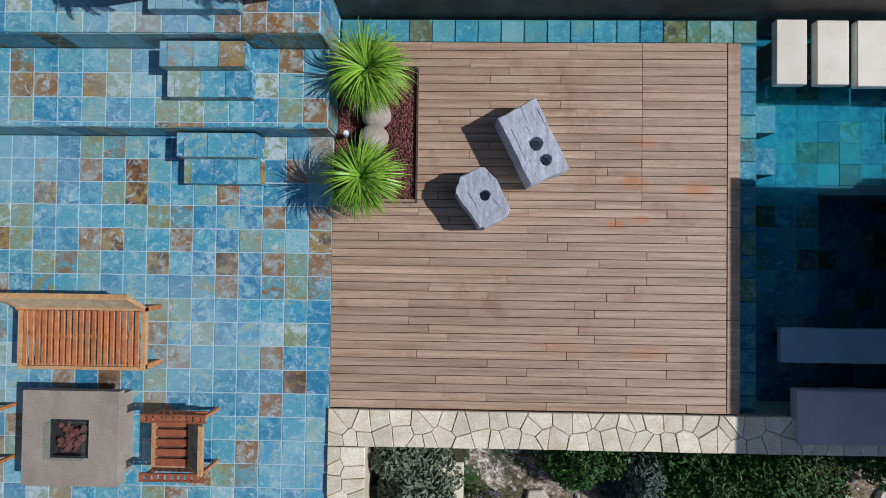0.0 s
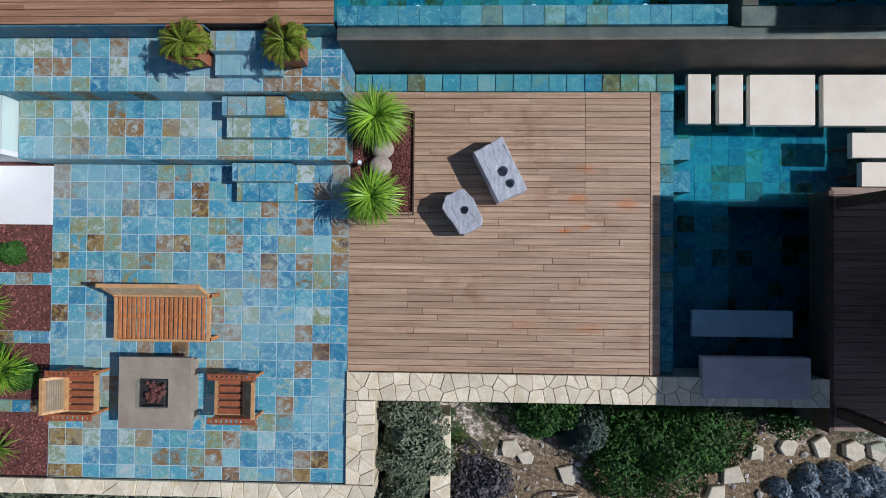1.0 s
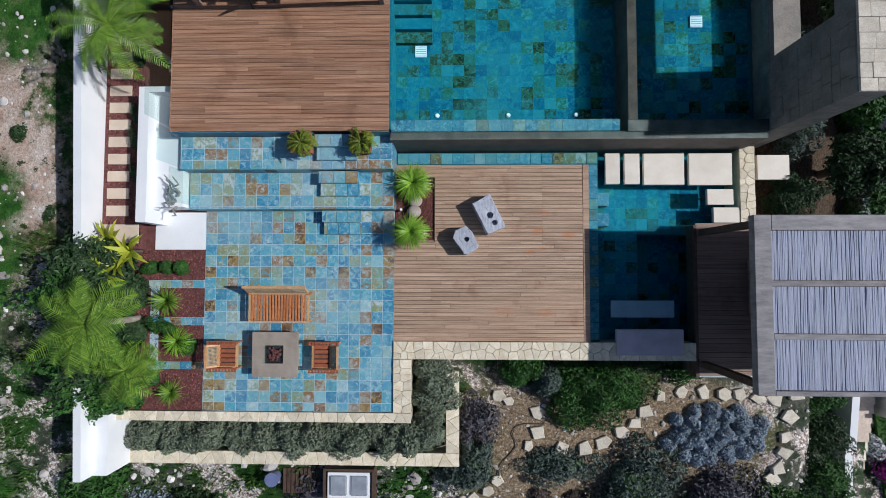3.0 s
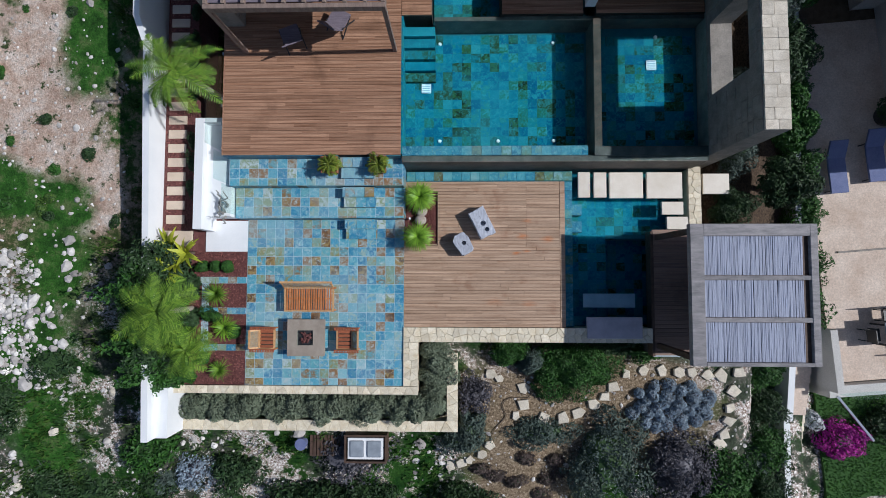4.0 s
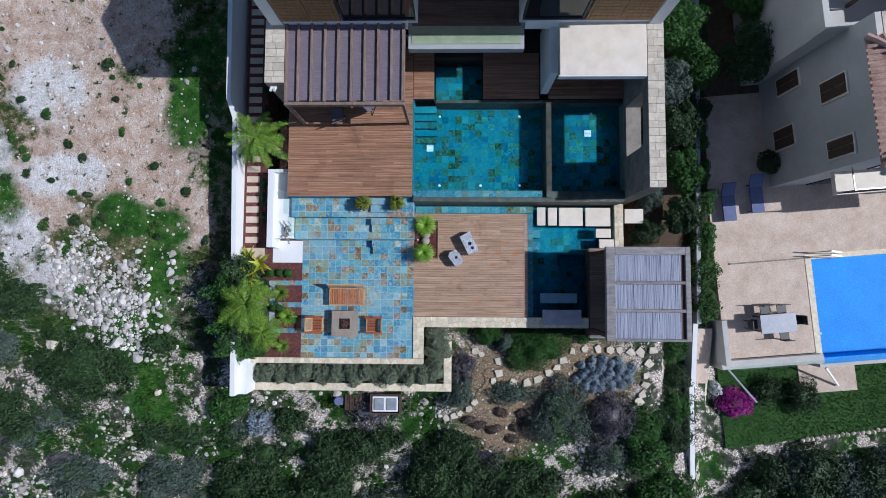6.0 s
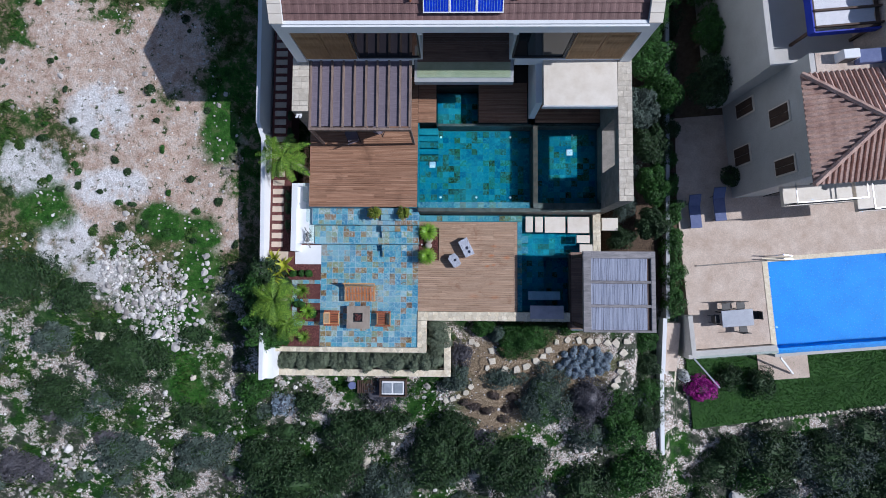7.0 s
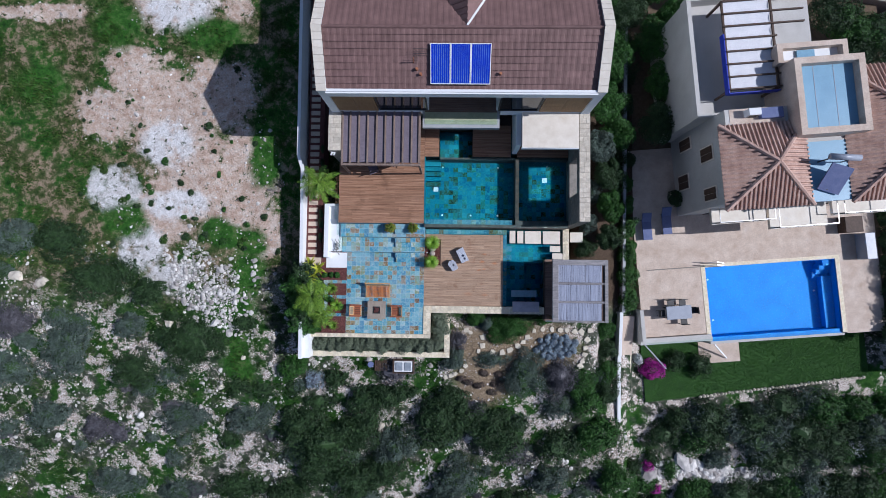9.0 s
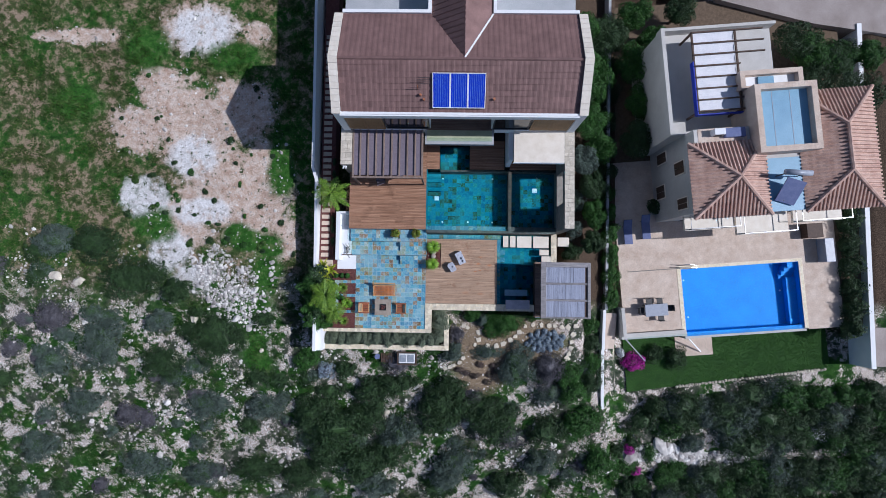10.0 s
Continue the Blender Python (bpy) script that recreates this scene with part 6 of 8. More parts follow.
for y in (4.4, 5.2, 5.9, 7.6, 8.4, 9.3, 10.2):
    shrub("path_shrub", "small dark shrub along the side path", -6.78, y, 0.16, 0.35, 0.35, F_DARK, 500, 0.04, int(y * 10), 0.28, "path shrubs")

# rosemary between the stone walls
for k in range(19):
    x = -7.0 + 0.43 * k
    shrub("rosemary_hedge", "grey-green trailing rosemary between stone walls", x, -2.62 + 0.05 * math.sin(3 * k), 0.52, 0.62, 0.86, F_ROSE, 2800, 0.045, 100 + k, -0.86, "rosemary hedge", fill=0.25, lumps=8)
for k, y in enumerate((-0.85, -1.25, -1.65, -2.1, -2.6)):
    shrub("rosemary_hedge", "grey-green trailing rosemary between stone walls", 0.97 + 0.05 * math.sin(4 * k), y, 0.64, 0.5, 0.88, F_ROSE, 2800, 0.045, 130 + k, -0.86, "rosemary hedge", fill=0.25, lumps=8)

# garden below the deck
GARDEN = (
    ("lavender_bush", "dusky purple lavender bush in bare earth", 2.25, -2.35, 0.6, 0.8, 0.8, F_LAV, 2600, 0.05),
    ("lavender_bush", "grey-green lavender bush in bare earth", 2.15, -3.5, 0.6, 0.8, 0.8, F_OLIVE, 2600, 0.05),
    ("round_shrub", "large glossy green rounded shrub in the garden", 5.55, -1.5, 1.55, 1.25, 1.1, F_DEEP, 20000, 0.04),
    ("round_shrub", "medium green shrub below the deck wall", 3.45, -0.95, 0.75, 0.5, 1.0, F_DEEP, 4500, 0.04),
    ("round_shrub", "medium green shrub below the deck wall", 4.1, -1.35, 0.5, 0.5, 0.8, F_OLIVE, 4500, 0.04),
    ("wall_creeper", "dark creeper in the shade of the deck wall", 6.9, -0.75, 0.9, 0.3, 0.7, F_DARK, 4000, 0.04),
    ("wall_creeper", "dark creeper in the shade of the deck wall", 8.0, -0.95, 0.7, 0.3, 0.6, F_DEEP, 4000, 0.04),
    ("olive_shrub", "broad blue-green feathery shrub in the sloping garden", 6.80, -4.44, 1.75, 2.10, 1.50, F_OLIVE, 9000, 0.055),
    ("olive_shrub", "low blue-green spreading shrub beside flagstones", 4.48, -3.63, 1.35, 0.60, 0.70, F_OLIVE, 3600, 0.050),
    ("olive_shrub", "broad grey-green shrub in the sloping garden", 9.13, -4.70, 1.35, 1.75, 1.30, F_LAV, 7000, 0.055),
    ("olive_shrub", "broad grey-green shrub in the sloping garden", 9.39, -6.61, 1.40, 1.20, 1.20, F_OLIVE, 5000, 0.055),
    ("olive_shrub", "fresh green feathery shrub in the sloping garden", 10.67, -5.15, 1.05, 1.20, 1.20, F_DEEP, 4600, 0.060),
    ("lavender_bush", "grey-green lavender bush below the stone wall", 1.78, -3.99, 0.95, 0.50, 0.70, F_OLIVE, 2600, 0.045),
    ("heather_tuft", "dry brown heather tuft in pale gravel", 4.02, -4.58, 0.42, 0.30, 0.32, F_DRY, 900, 0.040),
    ("heather_tuft", "dry brown heather tuft in pale gravel", 5.10, -4.67, 0.42, 0.30, 0.32, F_DRY, 900, 0.040),
    ("heather_tuft", "dry brown heather tuft in pale gravel", 2.47, -5.02, 0.42, 0.30, 0.32, F_DRY, 900, 0.040),
    ("heather_tuft", "dry brown heather tuft in pale gravel", 3.68, -5.48, 0.42, 0.30, 0.32, F_DRY, 900, 0.040),
    ("heather_tuft", "dry brown heather tuft in pale gravel", 4.82, -5.40, 0.42, 0.30, 0.32, F_DRY, 900, 0.040),
    ("heather_tuft", "dry brown heather tuft in pale gravel", 3.04, -5.25, 0.42, 0.30, 0.32, F_DRY, 900, 0.040),
    ("heather_tuft", "dry brown heather tuft in pale gravel", 4.58, -5.97, 0.42, 0.30, 0.32, F_DRY, 900, 0.040),
    ("heather_tuft", "dry brown heather tuft in pale gravel", 5.34, -5.12, 0.42, 0.30, 0.32, F_DRY, 900, 0.040),
    ("hedge_shrub", "dense dark green hedge shrub by the white wall", 12.3, -1.6, 0.85, 0.9, 1.2, F_DEEP, 6000, 0.045),
    ("hedge_shrub", "dense dark green hedge shrub by the white wall", 12.4, -3.0, 0.85, 0.9, 1.2, F_DARK, 6000, 0.045),
    ("hedge_shrub", "dense dark green hedge shrub by the white wall", 12.5, -4.4, 0.85, 0.9, 1.2, F_DEEP, 6000, 0.045),
    ("hedge_shrub", "dense dark green hedge shrub by the white wall", 12.5, -6.0, 0.8, 1.1, 1.2, F_DARK, 6000, 0.045),
    ("scrub_tree", "large dark evergreen scrub bush on the slope", -6.9, -9.6, 2.8, 2.3, 2.6, F_DARK, 7500, 0.09),
    ("scrub_tree", "large dark evergreen scrub bush on the slope", -3.9, -6.6, 1.8, 1.3, 1.7, F_DARK, 4500, 0.08),
    ("scrub_tree", "large dark evergreen scrub bush on the slope", 1.2, -7.7, 2.2, 1.8, 2.0, F_DARK, 5500, 0.085),
    ("scrub_tree", "large dark evergreen scrub bush on the slope", 5.4, -9.0, 2.1, 1.8, 2.0, F_DARK, 5500, 0.085),
    ("scrub_tree", "large dark evergreen scrub bush on the slope", -4.9, -12.6, 2.3, 1.9, 2.0, F_DARK, 5500, 0.09),
    ("scrub_tree", "large dark evergreen scrub bush on the slope", -2.0, -10.0, 1.8, 1.6, 1.6, F_OLIVE, 4200, 0.08),
    ("scrub_tree", "dark scrub bush on the slope below the garden", 2.2, -12.5, 1.9, 1.5, 1.6, F_OLIVE, 4000, 0.08),
    ("scrub_tree", "dark scrub bush on the slope below the garden", 9.3, -9.8, 1.8, 1.5, 1.5, F_DARK, 4000, 0.08),
    ("scrub_tree", "dark scrub bush on the slope below the garden", 12.2, -8.8, 1.5, 1.4, 1.4, F_DEEP, 3500, 0.08),
    ("scrub_tree", "dark scrub bush on the slope below the garden", -1.6, -6.0, 1.2, 0.8, 1.1, F_DARK, 2500, 0.07),
    ("scrub_tree", "dark scrub bush on the slope below the garden", -6.0, -5.2, 1.0, 0.8, 1.0, F_DARK, 2200, 0.07),
    ("scrub_tree", "large dark evergreen scrub bush on the slope", -8.6, -8.4, 1.9, 1.6, 1.6, F_DARK, 7688, 0.075),
    ("scrub_tree", "large dark evergreen scrub bush on the slope", -4.6, -8.8, 1.9, 1.7, 1.6, F_DARK, 8106, 0.075),
    ("scrub_tree", "large dark evergreen scrub bush on the slope", -7.5, -12.1, 2.0, 1.5, 1.6, F_DARK, 7600, 0.075),
    ("scrub_tree", "large dark evergreen scrub bush on the slope", -3.0, -11.8, 1.8, 1.5, 1.6, F_DARK, 6940, 0.075),
    ("scrub_tree", "grey-green scrub bush on the slope", -4.2, -14.7, 1.9, 1.3, 1.6, F_OLIVE, 6434, 0.075),
    ("scrub_tree", "large dark evergreen scrub bush on the slope", -10.0, -14.1, 1.6, 1.3, 1.6, F_DARK, 5576, 0.075),
    ("scrub_tree", "large dark evergreen scrub bush on the slope", -2.5, -6.3, 1.3, 1.0, 1.6, F_DARK, 3860, 0.075),
    ("scrub_tree", "large dark evergreen scrub bush on the slope", 1.6, -6.7, 1.7, 1.3, 1.6, F_DARK, 5862, 0.075),
    ("scrub_tree", "large dark evergreen scrub bush on the slope", 4.3, -8.2, 2.0, 1.7, 1.6, F_DARK, 8480, 0.075),
    ("scrub_tree", "large dark evergreen scrub bush on the slope", 1.2, -8.9, 1.5, 1.2, 1.6, F_DARK, 4960, 0.075),
    ("scrub_tree", "fresh green scrub bush on the slope", 13.5, -12.3, 1.5, 1.3, 1.6, F_DEEP, 5290, 0.075),
    ("scrub_tree", "grey-green scrub bush on the slope", 8.9, -12.4, 1.5, 1.2, 1.6, F_OLIVE, 4960, 0.075),
    ("scrub_tree", "fresh green scrub bush on the slope", 11.6, -9.2, 1.3, 1.1, 1.6, F_DEEP, 4146, 0.075),
    ("scrub_tree", "large dark evergreen scrub bush on the slope", 6.4, -14.4, 1.7, 1.2, 1.6, F_DARK, 5488, 0.075),
    ("scrub_tree", "grey-green scrub bush on the slope", 1.7, -13.6, 1.5, 1.2, 1.6, F_OLIVE, 4960, 0.075),
    ("scrub_tree", "fresh green scrub bush on the slope", 11.0, -6.5, 1.2, 1.1, 1.6, F_DEEP, 3904, 0.075),
    ("purple_shrub", "pale lilac flowering shrub on the slope", -7.5, -5.2, 0.75, 0.8, 0.8, F_SILVER, 1800, 0.05),
    ("side_shrub", "dark green shrub beside the stone wall", 10.6, 3.9, 0.8, 0.7, 1.2, F_DARK, 6000, 0.04),
    ("side_shrub", "dark green shrub beside the stone wall", 10.7, 5.6, 0.7, 0.9, 1.3, F_OLIVE, 6000, 0.04),
    ("side_shrub", "dark green shrub beside the stone wall", 10.9, 7.6, 0.8, 1.0, 1.6, F_OLIVE, 6000, 0.042),
    ("field_shrub", "broad dark shrub on the stony field", -15.8, -2.5, 2.4, 2.3, 0.9, F_DARK, 9780, 0.07),
    ("field_shrub", "broad dark shrub on the stony field", -19.9, -4.7, 1.8, 1.6, 0.9, F_DARK, 5820, 0.07),
    ("field_shrub", "broad dark shrub on the stony field", -21.9, 1.5, 2.6, 1.8, 0.9, F_DARK, 8520, 0.07),
    ("field_shrub", "broad dark shrub on the stony field", -18.4, 0.6, 1.2, 1.1, 0.9, F_DARK, 3480, 0.07),
    ("field_shrub", "broad grey-green shrub on the stony field", -24.4, -3.3, 2.0, 2.3, 0.9, F_OLIVE, 8400, 0.07),
    ("field_shrub", "broad purple-grey shrub on the stony field", -28.0, -1.3, 1.6, 1.5, 0.9, F_LAV, 5100, 0.07),
    ("field_shrub", "broad grey-green shrub on the stony field", -16.9, -8.0, 1.8, 1.5, 0.9, F_OLIVE, 5550, 0.07),
    ("field_shrub", "broad grey-green shrub on the stony field", -12.3, -8.1, 1.7, 1.3, 0.9, F_OLIVE, 4815, 0.07),
    ("field_shrub", "broad grey-green shrub on the stony field", -28.3, -4.7, 1.6, 1.6, 0.9, F_OLIVE, 5340, 0.07),
    ("field_shrub", "broad dark shrub on the stony field", -24.7, 4.0, 2.0, 1.6, 0.9, F_DARK, 6300, 0.07),
    ("field_shrub", "broad grey-green shrub on the stony field", -27.9, 4.3, 1.8, 1.2, 0.9, F_OLIVE, 4740, 0.07),
    ("field_shrub", "broad grey-green shrub on the stony field", -26.5, -8.1, 1.7, 1.3, 0.9, F_OLIVE, 4815, 0.07),
    ("field_shrub", "broad grey-green shrub on the stony field", -30.7, -11.9, 1.7, 1.5, 0.9, F_OLIVE, 5325, 0.07),
    ("field_shrub", "broad grey-green shrub on the stony field", -22.6, -13.2, 1.9, 1.3, 0.9, F_OLIVE, 5205, 0.07),
    ("field_shrub", "broad dark shrub on the stony field", -13.4, -13.4, 2.2, 1.5, 0.9, F_DARK, 6450, 0.07),
    ("field_shrub", "broad grey-green shrub on the stony field", -17.9, -14.0, 1.8, 1.3, 0.9, F_OLIVE, 5010, 0.07),
    ("field_shrub", "broad purple-grey shrub on the stony field", -23.2, -9.0, 1.2, 1.0, 0.9, F_LAV, 3300, 0.07),
    ("field_shrub", "broad grey-green shrub on the stony field", -20.0, -1.6, 1.2, 1.0, 0.9, F_OLIVE, 3300, 0.07),
    ("field_shrub", "broad fresh green shrub on the stony field", -8.9, -4.3, 1.1, 1.0, 0.9, F_DEEP, 3150, 0.07),
)
for k, (nm, lb, x, y, rx, ry, h, mt, n, sz) in enumerate(GARDEN):
    z = -1.25 if -3.3 < y < -0.5 and 1.2 < x < 11 else None
    shrub(nm, lb, x, y, rx, ry, h, mt, n, sz, 200 + k, z, nm.replace("_", " ") + "s", lumps=9, fill=0.35)

rm = random.Random(90)
for k in range(30):
    a, q = k * 2.4, math.sqrt((k + 0.5) / 30)
    x, y = 8.85 + 1.45 * q * math.cos(a) + rm.uniform(-0.1, 0.1), -2.72 + 0.78 * q * math.sin(a) + rm.uniform(-0.08, 0.08)
    s_ = rm.uniform(0.24, 0.36)
    shrub("silver_shrub", "small mounded silver-blue shrub beside flagstones", x, y, s_, s_, 0.45 + 0.25 * (1 - q), F_SILVER, 900, 0.03, 900 + k, -1.3, "silver shrubs", fill=0.12, lumps=4)
# flagstones
path_pts = ((2.85, -1.69), (3.16, -1.84), (3.94, -2.13), (3.94, -2.71), (3.68, -3.07), (4.62, -3.18), (5.26, -3.10), (5.79, -2.98), (6.31, -2.69), (6.69, -2.43), (7.00, -2.08), (7.42, -1.67), (7.99, -1.57), (8.59, -1.56), (9.15, -1.61), (9.61, -1.59), (10.12, -1.69), (10.58, -1.70), (11.14, -1.59), (10.96, -2.22), (10.86, -2.75), (10.82, -3.21), (10.64, -3.63), (10.58, -4.02), (2.82, -4.09), (2.56, -4.43), (2.13, -4.67), (1.87, -4.84), (1.49, -4.95))
rf = random.Random(12)
for x, y in path_pts:
    n = rf.choice((4, 5, 5, 6))
    s = rf.uniform(0.17, 0.25)
    a0 = rf.uniform(0, 6)
    pts = [(s * rf.uniform(0.7, 1.3) * math.cos(a0 + 2 * math.pi * (k + 0.25 * math.sin(7 * k + x)) / n), s * rf.uniform(0.7, 1.2) * math.sin(a0 + 2 * math.pi * (k + 0.25 * math.sin(7 * k + x)) / n)) for k in range(n)]
    bm = prism(pts, -0.10, 0.03)
    bmesh.ops.bevel(bm, geom=[e for e in bm.edges if all(v.co.z > 0 for v in e.verts)], offset=0.015, segments=1, affect="EDGES")
    ob = part("flagstone", bm, FLAG)
    ob.matrix_basis = pose(x, y, ground_z(x, y) + 0.05, rf.uniform(-3, 3), rf.uniform(-3, 3), 0)
    tagged(ob, "irregular white flagstone set in the garden soil", "flagstone", "garden path stones")
bm = bmesh.new()
hp = [(2.55, -1.92), (3.3, -2.15), (4.2, -2.47), (3.5, -2.5), (3.25, -2.75), (3.35, -3.1), (3.0, -3.5), (2.86, -3.9), (2.95, -4.3)]
hq = []
for i in range(len(hp) - 1):
    p0, p1, p2, p3 = hp[max(i - 1, 0)], hp[i], hp[i + 1], hp[min(i + 2, len(hp) - 1)]
    for f in (0, 0.25, 0.5, 0.75):
        hq.append(tuple(0.5 * (2 * b + (c - a) * f + (2 * a - 5 * b + 4 * c - d) * f * f + (3 * b - a - 3 * c + d) * f ** 3) for a, b, c, d in zip(p0, p1, p2, p3)))
tube(bm, [(x, y, ground_z(x, y) + 0.04) for x, y in hq], 0.014, n=6)
solid("garden_hose", bm, BARK, "dark irrigation hose lying on the soil", "hose", "")

SKYDOME = surface("smoky_pane", (0.24, 0.27, 0.31), (0.36, 0.40, 0.45), 3, 30, 0.15, grain=0.05)
# skylight and service box below the lower wall
sk = thing("skylight", "white twin-pane skylight in a timber curb", "skylight", at=(-1.34, -4.12, ground_z(-1.34, -4.12)))
part("curb", boxes((-0.71, -0.65, -0.47, 0.45, -0.1, 0.55), (0.65, 0.71, -0.47, 0.45, -0.1, 0.55), (-0.65, 0.65, -0.47, -0.41, -0.1, 0.55), (-0.65, 0.65, 0.39, 0.45, -0.1, 0.55)), DARKTIMBER, sk)
part("frame", boxes((-0.60, 0.60, -0.36, 0.34, 0.0, 0.50), bevel=0.01), WHITE, sk)
for s in (-0.29, 0.29):
    part("pane", boxes((s - 0.235, s + 0.235, -0.28, 0.26, 0.50, 0.54), bevel=0.03), SKYDOME, sk, "pale smoky skylight pane")
sb = thing("timber_duckboard", "dark slatted timber platform beside the skylight", "duckboard", at=(-2.75, -4.15, ground_z(-2.75, -4.15)))
for k in range(9):
    part("slat", boxes((-0.55 + k * 0.12, -0.46 + k * 0.12, -0.35, 0.35, 0.02, 0.14)), DARKTIMBER, sb)
part("bearer", boxes((-0.55, 0.5, -0.3, -0.22, -0.1, 0.02), (-0.55, 0.5, 0.22, 0.3, -0.1, 0.02)), DARKTIMBER, sb)
tool = thing("blue_tub", "blue plastic tub beside the timber platform", "tub", at=(-3.55, -4.05, ground_z(-3.55, -4.05)))
bm = bmesh.new()
tube(bm, [(0, 0, -0.05), (0, 0, 0.35)], 0.16, 0.2, 14)
part("tub", bm, GREYLOUNGE, tool)

# chairs under the pergola
def deck_chair(x, y, turn):
    t = thing("deck_chair", "dark low deck chair on the upper deck", "chair", "deck chairs", at=(x, y, ZU), turn=turn)
    bm = bmesh.new()
    for s in (-0.28, 0.28):
        beam(bm, (s, -0.35, 0.0), (s, 0.2, 0.38), 0.03, 0.03)
        beam(bm, (s, 0.35, 0.0), (s, -0.25, 0.38), 0.03, 0.03)
    part("frame", bm, BLACKMETAL, t)
    bm = bmesh.new()
    beam(bm, (0, -0.3, 0.38), (0, 0.22, 0.32), 0.56, 0.03)
    part("seat", bm, PERGCLOTH, t)
    bm = bmesh.new()
    beam(bm, (0, 0.22, 0.33), (0, 0.50, 0.85), 0.56, 0.03)
    part("backrest", bm, PERGCLOTH, t)


deck_chair(-3.25, 8.75, 200)
deck_chair(-1.85, 9.25, 150)

# ================= neighbour's plot =================
NT = 4.8
NO = Vector((19.5, 2.75, 0))


def nb(name, label, category, kind="", group=""):
    return thing(name, label, category, group, kind, at=tuple(NO), turn=NT)


def on_plot(x, y):
    c, s = math.cos(radians(NT)), math.sin(radians(NT))
    return NO.x + x * c - y * s, NO.y + x * s + y * c


NZ = -2.42
np_ = nb("neighbour_terrace", "pinkish stone-paved pool terrace next door", "terrace", "structure")
for r_ in ((-4.7, -0.30, -4.55, 8.6, -5.0, NZ), (9.30, 12.0, -5.2, 8.6, -5.0, NZ), (-0.30, 9.30, 0.25, 8.6, -5.0, NZ)):
    part("paving", boxes(r_), NPATIO, np_)
part("planting_bed", boxes((-4.7, 14.0, 8.6, 21, -5.0, NZ - 0.1), (12.0, 14.0, -5.2, 8.6, -5.0, NZ - 0.1)), SOIL, np_)
part("coping", boxes((-0.30, 0.0, -5.1, 0.25, -5.0, NZ + 0.02), (9.0, 9.30, -5.1, 0.25, -5.0, NZ + 0.02), (0.0, 9.0, 0.0, 0.25, -5.0, NZ + 0.02)), CREAM, np_, "pale stone coping")
npool = nb("neighbour_pool", "bright blue plastered swimming pool with clear water", "pool", "structure")
part("basin", boxes((0.0, 9.0, -4.9, 0.0, -5.0, NZ - 1.1)), BLUEPOOL, npool)
part("basin_wall", boxes((-0.01, 0.04, -4.9, 0.0, -4.5, NZ - 0.02), (8.96, 9.01, -4.9, 0.0, -4.5, NZ - 0.02), (0.04, 8.96, -0.04, 0.01, -4.5, NZ - 0.02)), BLUEPOOL, npool)
part("spill_edge", boxes((0.0, 9.0, -5.15, -4.85, -5.0, NZ - 0.10)), BLUEPOOL, npool)
for k in range(4):
    part("pool_step", boxes((8.3 - 0.25 * k * 0.6, 8.95, -0.45 - 0.28 * k, -0.05 - 0.28 * k, NZ - 1.1, NZ - 0.25 - 0.2 * k)), BLUEPOOL, npool)
part("bench_step", boxes((8.25, 8.95, -4.8, -1.2, NZ - 1.1, NZ - 0.55)), BLUEPOOL, npool)
w_ = part("water", boxes((0.0, 9.0, -5.0, 0.0, NZ - 0.081, NZ - 0.08)), WATER_BLUE, npool)
bm = bmesh.new()
vv = [bm.verts.new(p) for p in ((0.0, -5.0, NZ - 0.08), (9.0, -5.0, NZ - 0.08), (9.0, 0.0, NZ - 0.08), (0.0, 0.0, NZ - 0.08))]
bm.faces.new(vv)
bm.to_mesh(w_.data)
bm.free()
w_.visible_shadow = False
for x, y in ((0.6, -0.9), (0.7, -3.8), (8.0, -2.2)):
    bm = bmesh.new()
    tube(bm, [(x, y, NZ - 1.1), (x, y, NZ - 1.06)], 0.07, 0.06, 12)
    part("pool_fitting", bm, WHITE, npool)
lad = nb("pool_handrail", "looped steel handrails at the pool corner", "handrail")
for y in (0.15, 0.35):
    bm = bmesh.new()
    tube(bm, [(-0.1, y, NZ), (0.0, y, NZ + 0.75), (0.35, y, NZ + 0.95), (0.8, y - 0.1, NZ + 0.9), (1.0, y - 0.15, NZ + 0.4), (1.0, y - 0.15, NZ - 0.3)], 0.025, n=7)
    part("rail", bm, STEEL, lad)
ex = nb("pool_cover_pole", "long grey pole lying beside the pool", "pole")
part("pole", boxes((-4.0, -0.05, 0.05, 0.12, NZ, NZ + 0.06)), ASHLAR_SHADE, ex)
sw = nb("terrace_parapet", "low rendered parapet with glass beside the terrace", "parapet", "structure")
part("wall", boxes((-4.95, -4.70, -4.8, -2.6, -5.0, NZ + 0.5), (-4.95, 0.0, -5.05, -4.75, -5.0, NZ + 0.1), (-4.75, -0.2, -4.72, -4.58, NZ, NZ + 0.35)), NWALL, sw)
part("lower_wall", boxes((0.0, 9.3, -5.35, -5.16, -5.0, NZ - 0.25)), NWALL, sw)
g = part("glass", boxes((-4.6, 0.6, -4.94, -4.925, NZ + 0.1, NZ + 0.95)), GLASS, sw)
g.visible_shadow = False
tb = nb("outdoor_table", "grey outdoor dining table on the terrace", "table")
part("tabletop", boxes((-3.25, -1.55, -3.35, -2.45, NZ + 0.70, NZ + 0.75), bevel=0.01), TABLEGREY, tb)
for x in (-3.15, -1.65):
    for y in (-3.25, -2.55):
        part("leg", boxes((x - 0.03, x + 0.03, y - 0.03, y + 0.03, NZ, NZ + 0.70)), BLACKMETAL, tb)


